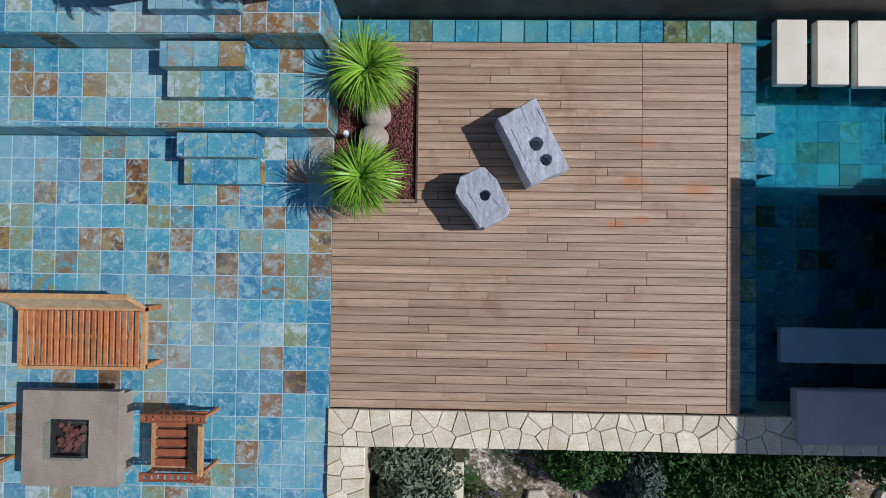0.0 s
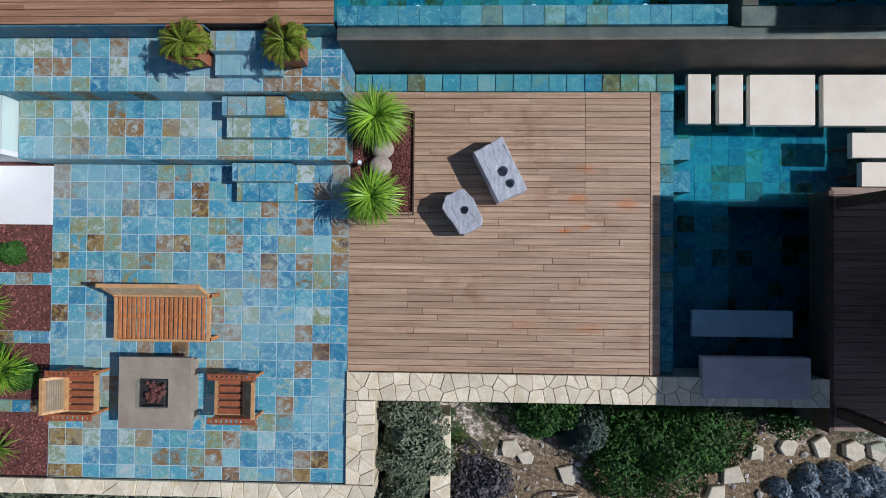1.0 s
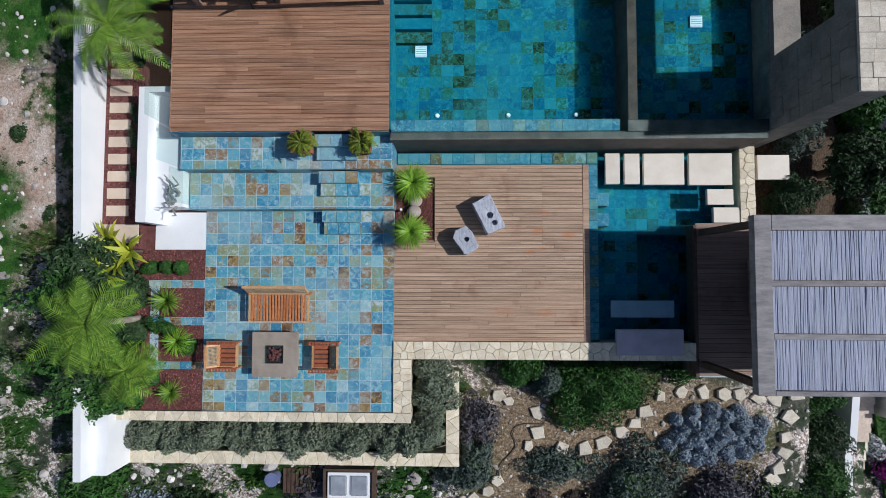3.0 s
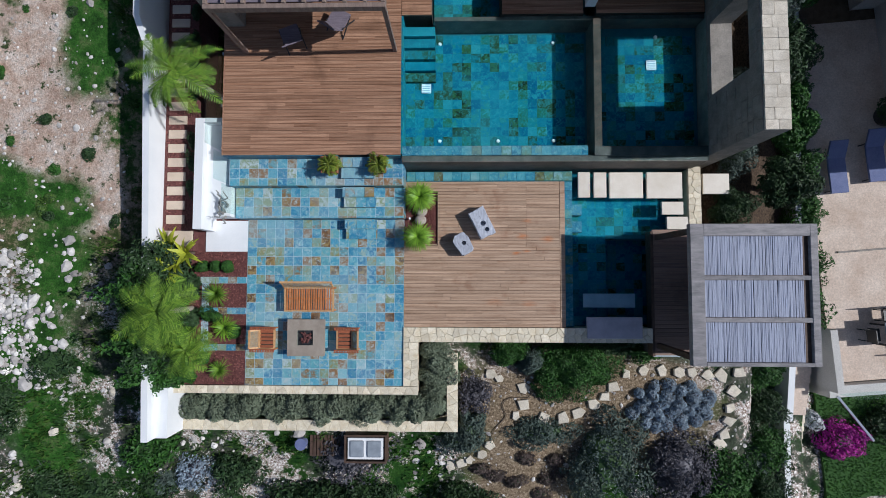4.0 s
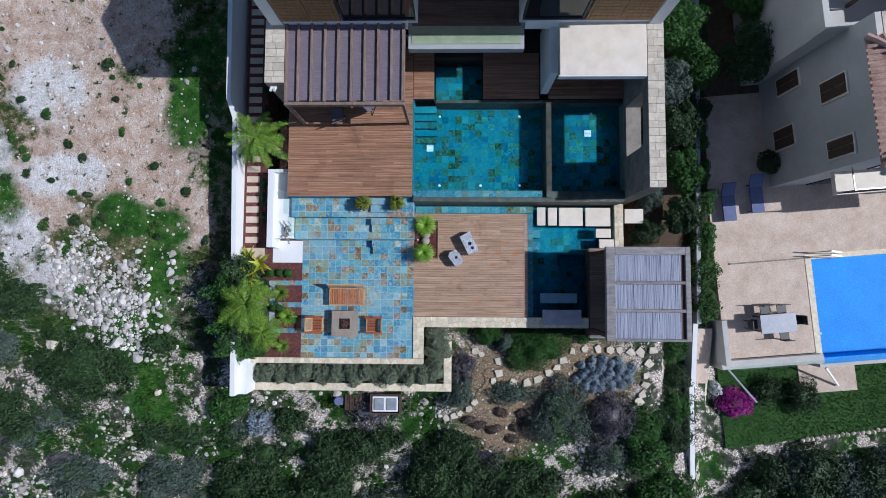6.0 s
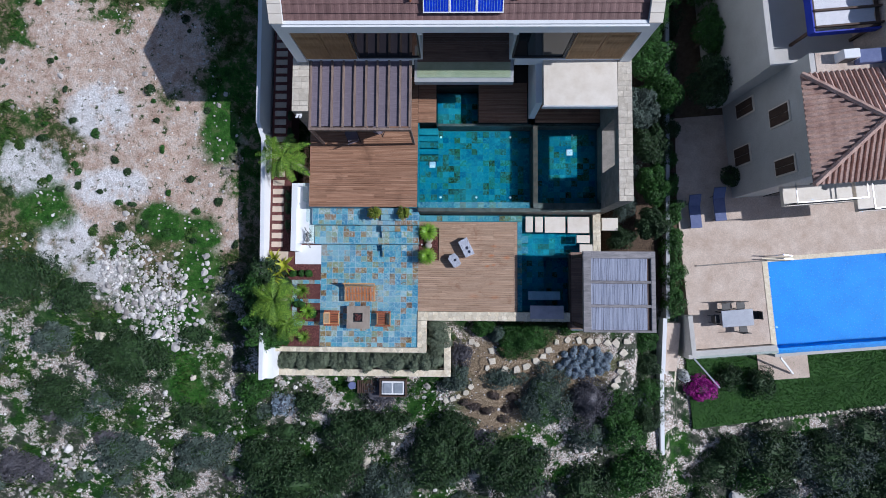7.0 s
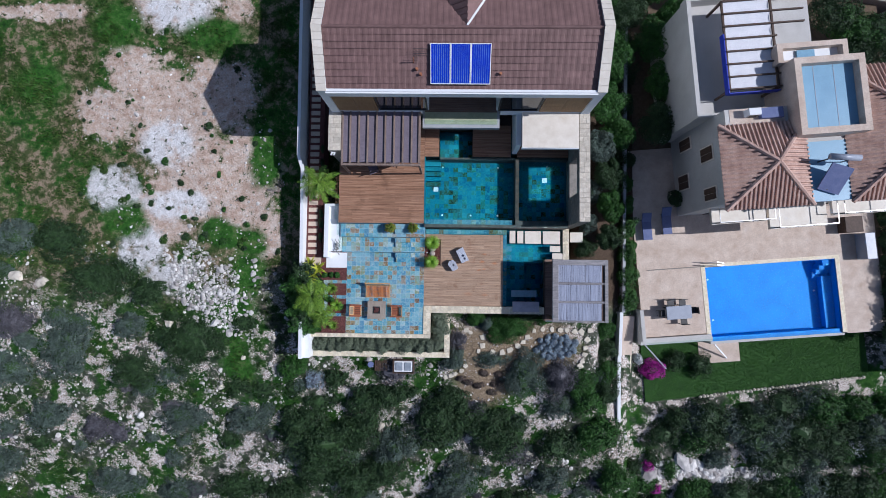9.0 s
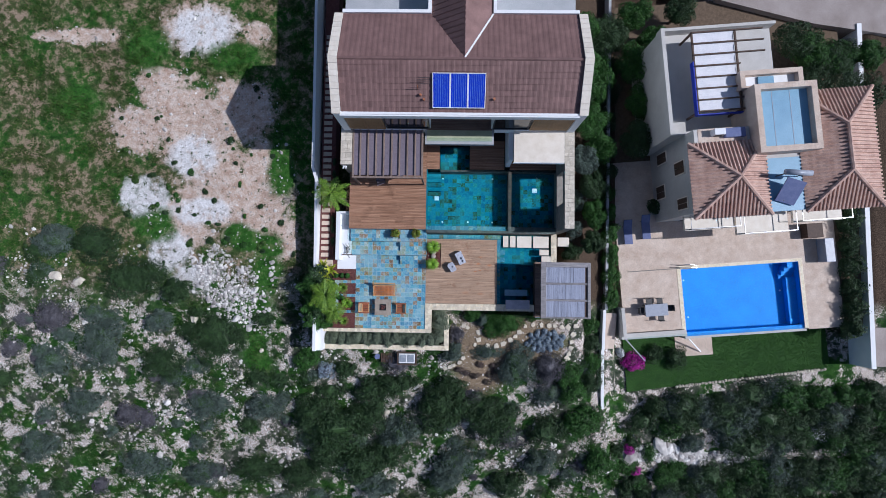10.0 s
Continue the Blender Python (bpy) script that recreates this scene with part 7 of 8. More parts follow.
def small_chair(x, y, turn):
    wx, wy = on_plot(x, y)
    t = thing("outdoor_chair", "dark outdoor dining chair at the grey table", "chair", "neighbour's chairs", at=(wx, wy, NZ), turn=NT + turn)
    part("seat", boxes((-0.22, 0.22, -0.22, 0.22, 0.42, 0.46)), BLACKMETAL, t)
    part("backrest", boxes((-0.22, 0.22, 0.19, 0.22, 0.46, 0.85)), BLACKMETAL, t)
    for a in (-0.19, 0.19):
        for b in (-0.19, 0.19):
            part("leg", boxes((a - 0.015, a + 0.015, b - 0.015, b + 0.015, 0, 0.42)), BLACKMETAL, t)


for x, y, a in ((-3.45, -2.9, 90), (-1.3, -2.85, 270), (-2.8, -2.25, 0), (-2.0, -2.25, 0), (-2.0, -3.55, 180)):
    small_chair(x, y, a)
for x, y in ((-3.9, 3.1), (-2.5, 3.4)):
    wx, wy = on_plot(x, y)
    t = thing("sun_lounger", "blue-grey sun lounger on the terrace", "sun lounger", "sun loungers", at=(wx, wy, NZ), turn=NT)
    part("mattress", boxes((-0.32, 0.32, -0.9, 0.35, 0.30, 0.38), bevel=0.02), GREYLOUNGE, t)
    bm = bmesh.new()
    beam(bm, (0, 0.36, 0.34), (0, 0.95, 0.62), 0.64, 0.07)
    part("backrest", bm, GREYLOUNGE, t)
    for a in (-0.27, 0.27):
        for b in (-0.8, 0.5):
            part("leg", boxes((a - 0.02, a + 0.02, b - 0.02, b + 0.02, 0, 0.30)), BLACKMETAL, t)
pp = nb("covered_barbecue", "grey covered barbecue at the terrace edge", "barbecue")
part("cabinet", boxes((10.5, 11.2, -0.2, 1.6, NZ, NZ + 0.9), bevel=0.03), TABLEGREY, pp)
part("shelf", boxes((9.4, 10.6, 1.7, 2.8, NZ, NZ + 0.75), bevel=0.02), DARKTIMBER, pp)
pq = nb("round_planter", "dark rounded potted shrub against the wall", "pot")
bm = bmesh.new()
tube(bm, [(-1.75, 4.9, NZ), (-1.75, 4.9, NZ + 0.5)], 0.35, 0.45, 14)
part("pot", bm, BLACKMETAL, pq)
V, F = leaf_shell(np.random.RandomState(4), 0.7, 0.8, 0.9, 1500, 0.06, 4)
ob = new("foliage", raw("foliage", (V + np.array((-1.75, 4.9, NZ + 0.4))).tolist(), F.tolist(), F_DARK))
ob.parent = pq

# neighbour's house
nh = nb("neighbour_house", "cream two-storey villa with pink clay hip roofs", "house")
for r_ in ((-1.55, 9.6, 3.75, 9.0, NZ, 4.45), (-2.45, 5.2, 9.0, 16.2, NZ, 2.6), (5.2, 9.6, 9.0, 11.0, NZ, 4.45)):
    part("wall", boxes(r_), NWALL, nh)


def hip(bm_parent, x0, x1, y0, y1, z, ridge, zr):
    """Hipped roof of rounded tiles: ridges run down each slope."""
    (ax, ay), (bx, by) = ridge
    corners = [(x0, y0), (x1, y0), (x1, y1), (x0, y1)]
    slopes = [((x0, y0), (x1, y0), (bx, by) if by < ay else (ax, ay), None)]
    V, F = [], []
    under = bmesh.new()
    c = [under.verts.new((x, y, z - 0.03)) for x, y in corners]
    r1 = under.verts.new((ax, ay, zr - 0.03))
    r2 = under.verts.new((bx, by, zr - 0.03)) if (ax, ay) != (bx, by) else r1
    under.faces.new((c[0], c[1], r1))
    under.faces.new((c[1], c[2], r2, r1) if r2 is not r1 else (c[1], c[2], r1))
    under.faces.new((c[2], c[3], r2))
    under.faces.new((c[3], c[0], r1, r2) if r2 is not r1 else (c[3], c[0], r1))
    rf_ = part("roof", under, PINKTILE, bm_parent)

    def height(x, y):
        # lowest of the four planes
        hs = [(y - y0) / (ay - y0), (y1 - y) / (y1 - by), (x - x0) / (ax - x0), (x1 - x) / (x1 - ax)]
        return z + (zr - z) * max(0.0, min(min(hs), 1.0))

    pitch = 0.24
    bm = bmesh.new()
    # rolls on the south and north slopes run along y, on the others along x
    k = 0
    x = x0 + pitch / 2
    while x < x1:
        for ya, yb, sgn in ((y0, ay, 1), (y1, by, -1)):
            n = 14
            pts = []
            for i in range(n + 1):
                y = ya + (yb - ya) * i / n
                h1 = (y - y0) / (ay - y0) if sgn > 0 else (y1 - y) / (y1 - by)
                h2 = min((x - x0) / (ax - x0), (x1 - x) / (x1 - ax))
                if h1 <= h2 + 1e-6:
                    pts.append((x, y, z + (zr - z) * h1 + 0.02 + 0.015 * (i % 2)))
            if len(pts) > 1:
                tube(bm, pts, 0.075, 0.075, 5)
        x += pitch
    y = y0 + pitch / 2
    while y < y1:
        for xa, xb, sgn in ((x0, ax, 1), (x1, ax, -1)):
            n = 14
            pts = []
            for i in range(n + 1):
                x = xa + (xb - xa) * i / n
                h1 = (x - x0) / (ax - x0) if sgn > 0 else (x1 - x) / (x1 - ax)
                h2 = min((y - y0) / (ay - y0), (y1 - y) / (y1 - by), 1.0)
                if h1 <= h2 + 1e-6:
                    pts.append((x, y, z + (zr - z) * h1 + 0.02 + 0.015 * (i % 2)))
            if len(pts) > 1:
                tube(bm, pts, 0.075, 0.075, 5)
        y += pitch
    ob_ = part("clay_tiles", bm, PINKTILE, rf_)
    tagged(ob_, kind="stuff")
    for a, b in ((corners[0], (ax, ay)), (corners[1], (ax, ay)), (corners[2], (bx, by)), (corners[3], (bx, by))):
        bm = bmesh.new()
        tube(bm, [(a[0] + (b[0] - a[0]) * i / 10, a[1] + (b[1] - a[1]) * i / 10, z + (zr - z) * i / 10 + 0.06 + 0.02 * (i % 2)) for i in range(11)], 0.12, 0.12, 7)
        part("hip_tiles", bm, PINKTILE, rf_)
    if (ax, ay) != (bx, by):
        bm = bmesh.new()
        tube(bm, [(ax, ay + (by - ay) * i / 8, zr + 0.06 + 0.02 * (i % 2)) for i in range(9)], 0.12, 0.12, 7)
        part("ridge_tiles", bm, PINKTILE, rf_)


hip(nh, -2.05, 2.85, 3.25, 8.1, 4.5, ((0.65, 5.7), (0.65, 5.7)), 5.3)
hip(nh, 5.0, 9.95, 3.25, 11.0, 4.5, ((7.45, 5.6), (7.45, 8.5)), 5.4)
part("flat_roof", boxes((2.86, 4.99, 3.4, 6.8, 4.2, 4.5)), NBLUE, nh, "pale blue flat roof")
TX0, TX1, TY0, TY1 = 1.99, 5.86, 7.03, 11.35
part("tower", ring_slab((TX0, TX1, TY0, TY1), (TX0 + 0.36, TX1 - 0.36, TY0 + 0.36, TY1 - 0.36), 2.0, 5.4), NPATIO, nh, "square stair tower with a parapet")
part("tower_roof", boxes((TX0 + 0.36, TX1 - 0.36, TY0 + 0.36, TY1 - 0.36, 4.5, 4.95)), NBLUE, nh, "pale blue sunken tower roof")
for f_ in (0.33, 0.62):
    part("tower_seam", boxes((TX0 + (TX1 - TX0) * f_, TX0 + (TX1 - TX0) * f_ + 0.03, TY0 + 0.37, TY1 - 0.37, 4.952, 4.96)), TABLEGREY, nh)
for r_ in ((-2.5, -2.25, 9.0, 16.3, 2.6, 3.35), (-2.25, 1.6, 9.0, 9.2, 2.6, 3.35), (-2.25, 5.2, 16.1, 16.3, 2.6, 3.3)):
    part("terrace_parapet", boxes(r_), NWALL, nh)
part("side_terrace", ring_slab((1.62, 5.59, TY1 + 0.01, 12.50), (1.92, 5.29, TY1 + 0.15, 12.20), 2.6, 4.7), NPATIO, nh)
part("terrace_floor", boxes((1.92, 5.29, TY1 + 0.15, 12.20, 2.6, 4.3)), WHITE, nh)
part("roof_hatch", boxes((2.9, 3.9, TY1 + 0.25, 12.15, 4.3, 4.42)), NBLUE, nh, "pale blue roof hatch")
for (x, y0, y1, z0, z1) in ((-1.56, 4.2, 4.9, 1.6, 2.9), (-1.56, 6.6, 7.4, 1.6, 2.9), (-1.56, 5.4, 6.3, -1.6, -0.3), (-1.56, 7.9, 8.6, -1.0, 0.4)):
    w = part("window", boxes((x - 0.06, x, y0 - 0.08, y1 + 0.08, z0 - 0.08, z1 + 0.08)), PAVER, nh)
    part("shutter", boxes((x - 0.09, x - 0.062, y0, (y0 + y1) / 2 - 0.01, z0, z1), (x - 0.09, x - 0.062, (y0 + y1) / 2 + 0.01, y1, z0, z1)), DARKTIMBER, w, "brown timber shutter")
for x0, x1 in ((0.2, 1.6), (2.6, 4.4), (5.6, 7.0), (7.6, 9.0)):
    part("window", boxes((x0, x1, 3.70, 3.76, 1.2, 3.3)), WINGLASS, nh)
    part("window", boxes((x0, x1, 3.70, 3.76, NZ, -0.2)), WINGLASS, nh)
for x0, x1, y0 in ((-1.0, 2.4, 2.75), (2.6, 6.2, 2.2), (6.6, 10.0, 2.8)):
    b = part("balcony", boxes((x0, x1, y0, 3.75, 0.75, 0.98)), PAVER, nh, "white-tiled balcony with metal railings")
    for xa in np.linspace(x0 + 0.05, x1 - 0.05, 26):
        part("baluster", boxes((xa - 0.012, xa + 0.012, y0 + 0.03, y0 + 0.055, 0.98, 1.9)), BLACKMETAL, b)
    part("handrail", boxes((x0, x1, y0 + 0.02, y0 + 0.065, 1.9, 1.94), (x0, x0 + 0.04, y0 + 0.065, 3.75, 1.9, 1.94), (x1 - 0.04, x1, y0 + 0.065, 3.75, 1.9, 1.94)), STEEL, b)

sh_ = nb("solar_heater", "dark solar water heater with a grey tank", "solar heater")
bm = bmesh.new()
beam(bm, (3.6, 3.9, 4.6), (4.1, 5.2, 5.3), 1.2, 0.08)
part("collector", bm, GREYLOUNGE, sh_)
bm = bmesh.new()
tube(bm, [(3.2, 5.7, 5.6), (4.8, 5.5, 5.6)], 0.17, 0.17, 14)
part("tank", bm, TABLEGREY, sh_, smooth=True)
part("stand", boxes((3.3, 3.36, 5.6, 5.66, 4.5, 5.4), (4.6, 4.66, 5.5, 5.56, 4.5, 5.4), (3.5, 3.56, 4.0, 4.06, 4.5, 4.7)), BLACKMETAL, sh_)
ac = nb("air_conditioner", "white air-conditioning unit on the flat roof", "air conditioner")
part("case", boxes((-0.5, 0.2, 8.45, 8.85, 4.45, 5.0), bevel=0.02), WHITE, ac)
part("fan_grille", boxes((-0.4, 0.1, 8.43, 8.45, 4.52, 4.93)), BLACKMETAL, ac)
part("base_slab", boxes((-1.3, 1.79, 8.15, 8.99, 4.45, 4.449 + 0.02)), NPATIO, ac)
sf = nb("folded_lounger", "blue-grey folded lounger on the neighbour's roof", "sun lounger")
part("cushion", boxes((0.3, 1.6, 8.3, 8.9, 4.47, 4.75), bevel=0.03), GREYLOUNGE, sf)

# canvas pergola on the neighbour's terrace
cp = nb("canvas_pergola", "dark metal pergola with rippled white canvas", "pergola")
for k in range(8):
    y = 10.2 + 5.2 * k / 7
    part("rib", boxes((-1.0, 3.6 if k > 4 else 1.95, y - 0.04, y + 0.04, 4.25, 4.37)), DARKTIMBER, cp)
for x in (-0.95, 1.85):
    part("side_rail", boxes((x - 0.05, x + 0.05, 10.1, 15.5, 4.13, 4.24)), DARKTIMBER, cp)
    for y in (10.2, 15.4):
        part("post", boxes((x - 0.06, x + 0.06, y - 0.06, y + 0.06, 2.6, 4.13)), DARKTIMBER, cp)
for k in range(7):
    y0, y1 = 10.21 + 5.2 * k / 7, 10.19 + 5.2 * (k + 1) / 7
    bm = bmesh.new()
    rows = []
    for i in range(7):
        f = i / 6
        zz = 4.22 - 0.09 * math.sin(math.pi * f)
        rows.append((bm.verts.new((-0.85, y0 + (y1 - y0) * f, zz)), bm.verts.new((1.75, y0 + (y1 - y0) * f, zz)), bm.verts.new((1.75, y0 + (y1 - y0) * f, zz - 0.01)), bm.verts.new((-0.85, y0 + (y1 - y0) * f, zz - 0.01))))
    for a, b in zip(rows, rows[1:]):
        for i in range(4):
            j = (i + 1) % 4
            bm.faces.new((a[i], a[j], b[j], b[i]))
    part("canvas", bm, FABRICWHITE, cp, "white canvas strip")
part("blue_valance", boxes((-1.08, -1.02, 10.0, 13.5, 3.9, 4.3), (-1.0, 1.9, 9.98, 10.04, 3.9, 4.25)), BLUEPAINT, cp, "bright blue rolled side curtain")

# lawn, mat and planting below the terrace
lawn = nb("lawn", "mown green lawn below the neighbour's pool", "lawn", "structure")
LZ = -3.9
part("turf", prism([(-4.4, -9.4), (11.6, -8.6), (11.6, -5.2), (-4.4, -5.2)], -5.5, LZ), LAWN, lawn)
rg = np.random.RandomState(9)
V, F = [], []
for _ in range(26000):
    x = rg.uniform(-4.4, 11.6)
    y = rg.uniform(-9.15 + 0.05 * x, -5.25)
    a = rg.uniform(0, 6.28)
    h = rg.uniform(0.03, 0.07)
    k = len(V)
    V += [(x - 0.012 * math.cos(a) * 2, y - 0.012 * math.sin(a) * 2, LZ), (x + 0.024 * math.cos(a), y + 0.024 * math.sin(a), LZ), (x + rg.uniform(-0.05, 0.05), y + rg.uniform(-0.05, 0.05), LZ + h)]
    F.append((k, k + 1, k + 2))
gr = new("lawn_grass", raw("lawn_grass", V, F, F_GRASS))
gr.matrix_basis = pose(*NO, 0, 0, NT)
tagged(gr, "short green grass blades of the mown lawn", "grass", kind="stuff")
mt = nb("paved_pad", "pale paved pad on the lawn below the pool", "paving", "structure")
part("slab", boxes((-0.3, 2.6, -6.9, -5.36, -5.0, LZ + 0.04)), NPATIO, mt)
rp = nb("lawn_parasol_pole", "long white pole leaning over the lawn", "pole")
bm = bmesh.new()
beam(bm, (0.3, -5.4, LZ + 1.2), (1.6, -6.6, LZ + 0.12), 0.09, 0.06)
part("pole", bm, WHITE, rp)
rp2 = nb("metal_handrail", "pale grey metal handrail beside the flower bush", "handrail")
bm = bmesh.new()
beam(bm, (-4.7, -5.0, NZ + 0.1), (-3.1, -6.9, LZ + 0.9), 0.08, 0.06)
beam(bm, (-3.1, -6.9, LZ), (-3.1, -6.9, LZ + 0.9), 0.05, 0.05)
part("rail", bm, STEEL, rp2)
kerb = nb("lawn_edging", "row of rough white edging stones along the lawn", "edging", "structure")
re_ = random.Random(31)
for k in range(46):
    x = -0.5 + 0.26 * k
    bm = bmesh.new()
    bmesh.ops.create_icosphere(bm, subdivisions=1, radius=0.13, matrix=Matrix.Translation((x, -9.2 + 0.05 * x + re_.uniform(-0.04, 0.04), LZ + 0.02)))
    for v in bm.verts:
        v.co += Vector((re_.uniform(-1, 1), re_.uniform(-1, 1), re_.uniform(-1, 1))) * 0.03
    part("stone", bm, FLAG, kerb)

boundary_wall("boundary_wall_east", [(13.42, -8.0), (13.42, -3.5), (13.42, -0.4)], 0.22, [(-2.55, -2.45), (-2.3, -1.9)], -5.5, "white rendered wall between the two plots")
boundary_wall("boundary_wall_hedge", [(13.5, -0.4), (13.7, 26)], 0.2, [(-1.7, -1.2)], -4.5, "grey boundary wall behind the hedge", GREYWALL)
stair = thing("garden_stair", "cream stone steps down beside the white wall", "steps", kind="structure")
for k in range(26):
    y = -0.7 - 0.31 * k
    part("step", boxes((13.66, 14.6, y - 0.305, y, -5.8, -2.45 - 0.07 * k)), CREAM if k > 8 else NPATIO, stair)
boundary_wall("boundary_wall_far", [(33.4, -4.5), (33.0, 22)], 0.35, [(-1.9, -1.9)], -5.5, "white wall along the street")
solid("road", boxes((34.2, 46, -4.5, 61, -6.0, -2.9)), ROADMAT, "pinkish-grey street paving beyond the plots", "road")

solid("back_street", prism([(22.3, 23.9), (29.8, 22.0), (35.3, 21.2), (46, 20.2), (46, 34), (21.3, 34)], -6.0, -2.0), ROADMAT, "pinkish street paving behind the villas", "road")
FAR = (
    (13.9, 0.6, 0.75, 1.0, 1.5), (13.9, 2.2, 0.8, 1.0, 1.6), (14.0, 3.8, 0.75, 1.0, 1.5), (13.9, 5.4, 0.8, 1.0, 1.7), (13.7, 7.0, 0.8, 1.0, 1.7), (13.6, 8.6, 0.8, 1.0, 1.6), (13.6, 10.2, 0.9, 1.0, 1.7), (13.5, 12.0, 0.9, 1.2, 1.8), (13.6, 14.0, 0.9, 1.2, 1.8), (13.6, 16.2, 1.0, 1.3, 1.8), (13.7, 18.4, 1.0, 1.3, 1.8))
for k, (x, y, rx, ry, h) in enumerate(FAR):
    shrub("boundary_hedge", "leafy climbing hedge along the boundary wall", x, y, rx, ry, h + 0.2, F_DEEP if k < 6 else F_DARK, 6000, 0.06, 300 + k, -2.6, "boundary hedge", "hedge", fill=0.5, lumps=8)
for k, (x, y, rx, ry, h0, h, m) in enumerate(((11.6, 13.2, 1.3, 1.4, 1.2, 2.0, F_DEEP), (12.0, 16.4, 1.5, 1.6, 1.3, 2.2, F_DEEP), (11.2, 10.4, 1.0, 1.1, 1.0, 1.6, F_OLIVE), (12.4, 19.6, 1.6, 1.5, 1.3, 2.2, F_DARK), (15.4, 12.2, 1.2, 1.5, 1.5, 2.2, F_DARK), (15.8, 15.2, 1.2, 1.4, 1.4, 2.0, F_DEEP), (15.2, 18.0, 1.4, 1.5, 1.2, 2.0, F_DEEP), (10.6, 19.8, 1.5, 1.4, 1.2, 2.0, F_DEEP), (29.2, 17.0, 2.2, 1.8, 1.0, 2.2, F_DARK), (32.0, 16.0, 1.8, 1.8, 1.0, 2.2, F_DARK), (27.5, 20.0, 2.0, 1.5, 1.0, 2.0, F_DARK), (30.5, 18.8, 1.8, 1.4, 1.0, 2.0, F_DEEP), (17.0, 20.3, 1.3, 0.9, 0.8, 1.8, F_DEEP), (32.0, 13.0, 1.3, 1.5, 1.0, 2.0, F_DARK), (12.2, 6.6, 0.9, 1.1, 1.0, 1.6, F_DEEP), (12.0, 4.6, 0.8, 0.9, 0.9, 1.4, F_DARK), (12.0, 8.7, 1.0, 1.1, 1.0, 1.8, F_DARK), (12.6, 11.4, 1.2, 1.2, 1.2, 2.0, F_DEEP), (10.9, 15.0, 0.9, 1.2, 1.0, 1.8, F_DARK), (11.2, 17.6, 1.1, 1.2, 1.0, 1.8, F_DEEP), (13.8, 20.5, 1.3, 1.4, 1.0, 2.0, F_DARK), (15.4, 21.9, 1.3, 1.2, 1.0, 2.0, F_DEEP), (18.8, 22.2, 1.2, 1.0, 1.0, 2.0, F_DARK), (28.6, 19.1, 1.4, 1.4, 1.0, 2.0, F_DEEP), (30.7, 18.9, 1.5, 1.3, 1.0, 2.0, F_DARK), (33.0, 19.0, 1.2, 1.2, 1.0, 2.0, F_DEEP))):
    tree("garden_tree", "leafy dark evergreen tree in the side garden", x, y, rx, ry, h0, h, m, 9000, 0.068, 400 + k, z=-2.6 if x > 14 else None)
for k, (x, y, rx, ry, h, m, n) in enumerate(((16.3, -4.6, 1.0, 0.8, 1.1, F_MAGENTA, 3200), (15.3, -3.8, 0.45, 0.4, 0.8, F_WHITEFLOWER, 700), (17.9, -3.9, 0.9, 0.8, 1.3, F_DARK, 2200), (19.6, -4.2, 0.95, 1.0, 1.5, F_DARK, 3000), (16.2, -11.5, 0.5, 0.5, 0.6, F_MAGENTA, 900), (16.7, -13.4, 0.6, 0.4, 0.6, F_MAGENTA, 900), (31.0, -9.9, 1.2, 1.0, 0.9, F_WHITEFLOWER, 900), (31.0, -9.9, 1.5, 1.2, 0.95, F_DARK, 2500))):
    shrub("flower_bush" if m in (F_MAGENTA, F_WHITEFLOWER) else "lawn_shrub", {F_MAGENTA: "bright magenta bougainvillea bush on the lawn", F_WHITEFLOWER: "low bush covered in white flowers"}.get(m, "dense dark green shrub beside the lawn"), x, y, rx, ry, h, m, n, 0.06, 500 + k, -4.0 if y > -6 else None, "flowering bushes" if m in (F_MAGENTA, F_WHITEFLOWER) else "lawn shrubs", lumps=8, fill=0.4)
for k, y in enumerate((-1.5, 0.0, 1.6, 3.2, 4.8, 6.4, 8.0, 10.0, 12.0)):
    shrub("street_hedge", "dark hedge along the neighbour's far wall", 32.1 + 0.1 * math.sin(k), y, 0.85, 1.1, 1.6, F_DARK, 1700, 0.09, 520 + k, -2.5, "street hedge", "hedge", fill=0.4)

# planting on the slope below the lawn
rs = random.Random(77)
for k in range(120):
    i_, j_ = k % 20, k // 20
    x = 17.6 + i_ * 1.15 + rs.uniform(-0.6, 0.6)
    y = -8.0 - 1.75 * j_ + rs.uniform(-0.6, 0.6) + 0.06 * (x - 17)
    if abs(y + 12.3 - 0.05 * (x - 17)) < 0.8 and x < 27:
        continue
    s = rs.uniform(0.85, 1.5)
    m = rs.choice((F_DARK, F_DARK, F_DARK, F_DEEP, F_OLIVE))
    shrub("slope_shrub", {F_DARK: "dark evergreen shrub on the planted slope", F_DEEP: "fresh green shrub on the planted slope", F_OLIVE: "grey-green shrub on the planted slope"}[m], x, y, s * rs.uniform(0.9, 1.3), s, s * rs.uniform(0.8, 1.5), m, 2400, 0.075, 600 + k, None, "slope shrubs", lumps=8, fill=0.4)
for k in range(10):
    x, y = 14.6 + rs.uniform(0, 3.5), -9.0 - rs.uniform(0, 6)
    shrub("slope_shrub", "fresh green shrub on the planted slope", x, y, 0.7, 0.8, 0.8, rs.choice((F_DEEP, F_DARK)), 1500, 0.07, 660 + k, None, "slope shrubs", fill=0.4)

# ================= wild field: scrub, weeds and rocks =================
def open_earth(x, y):
    return min(math.hypot((x - a) / c, (y - b) / d) for a, b, c, d in SAND + CHALK)


def villa(x, y):
    return (-8.5 < x < 13.9 and y > -3.7) or (x > 13.2 and y > -8.7) or (1.6 < x < 11.5 and y > -6.5)


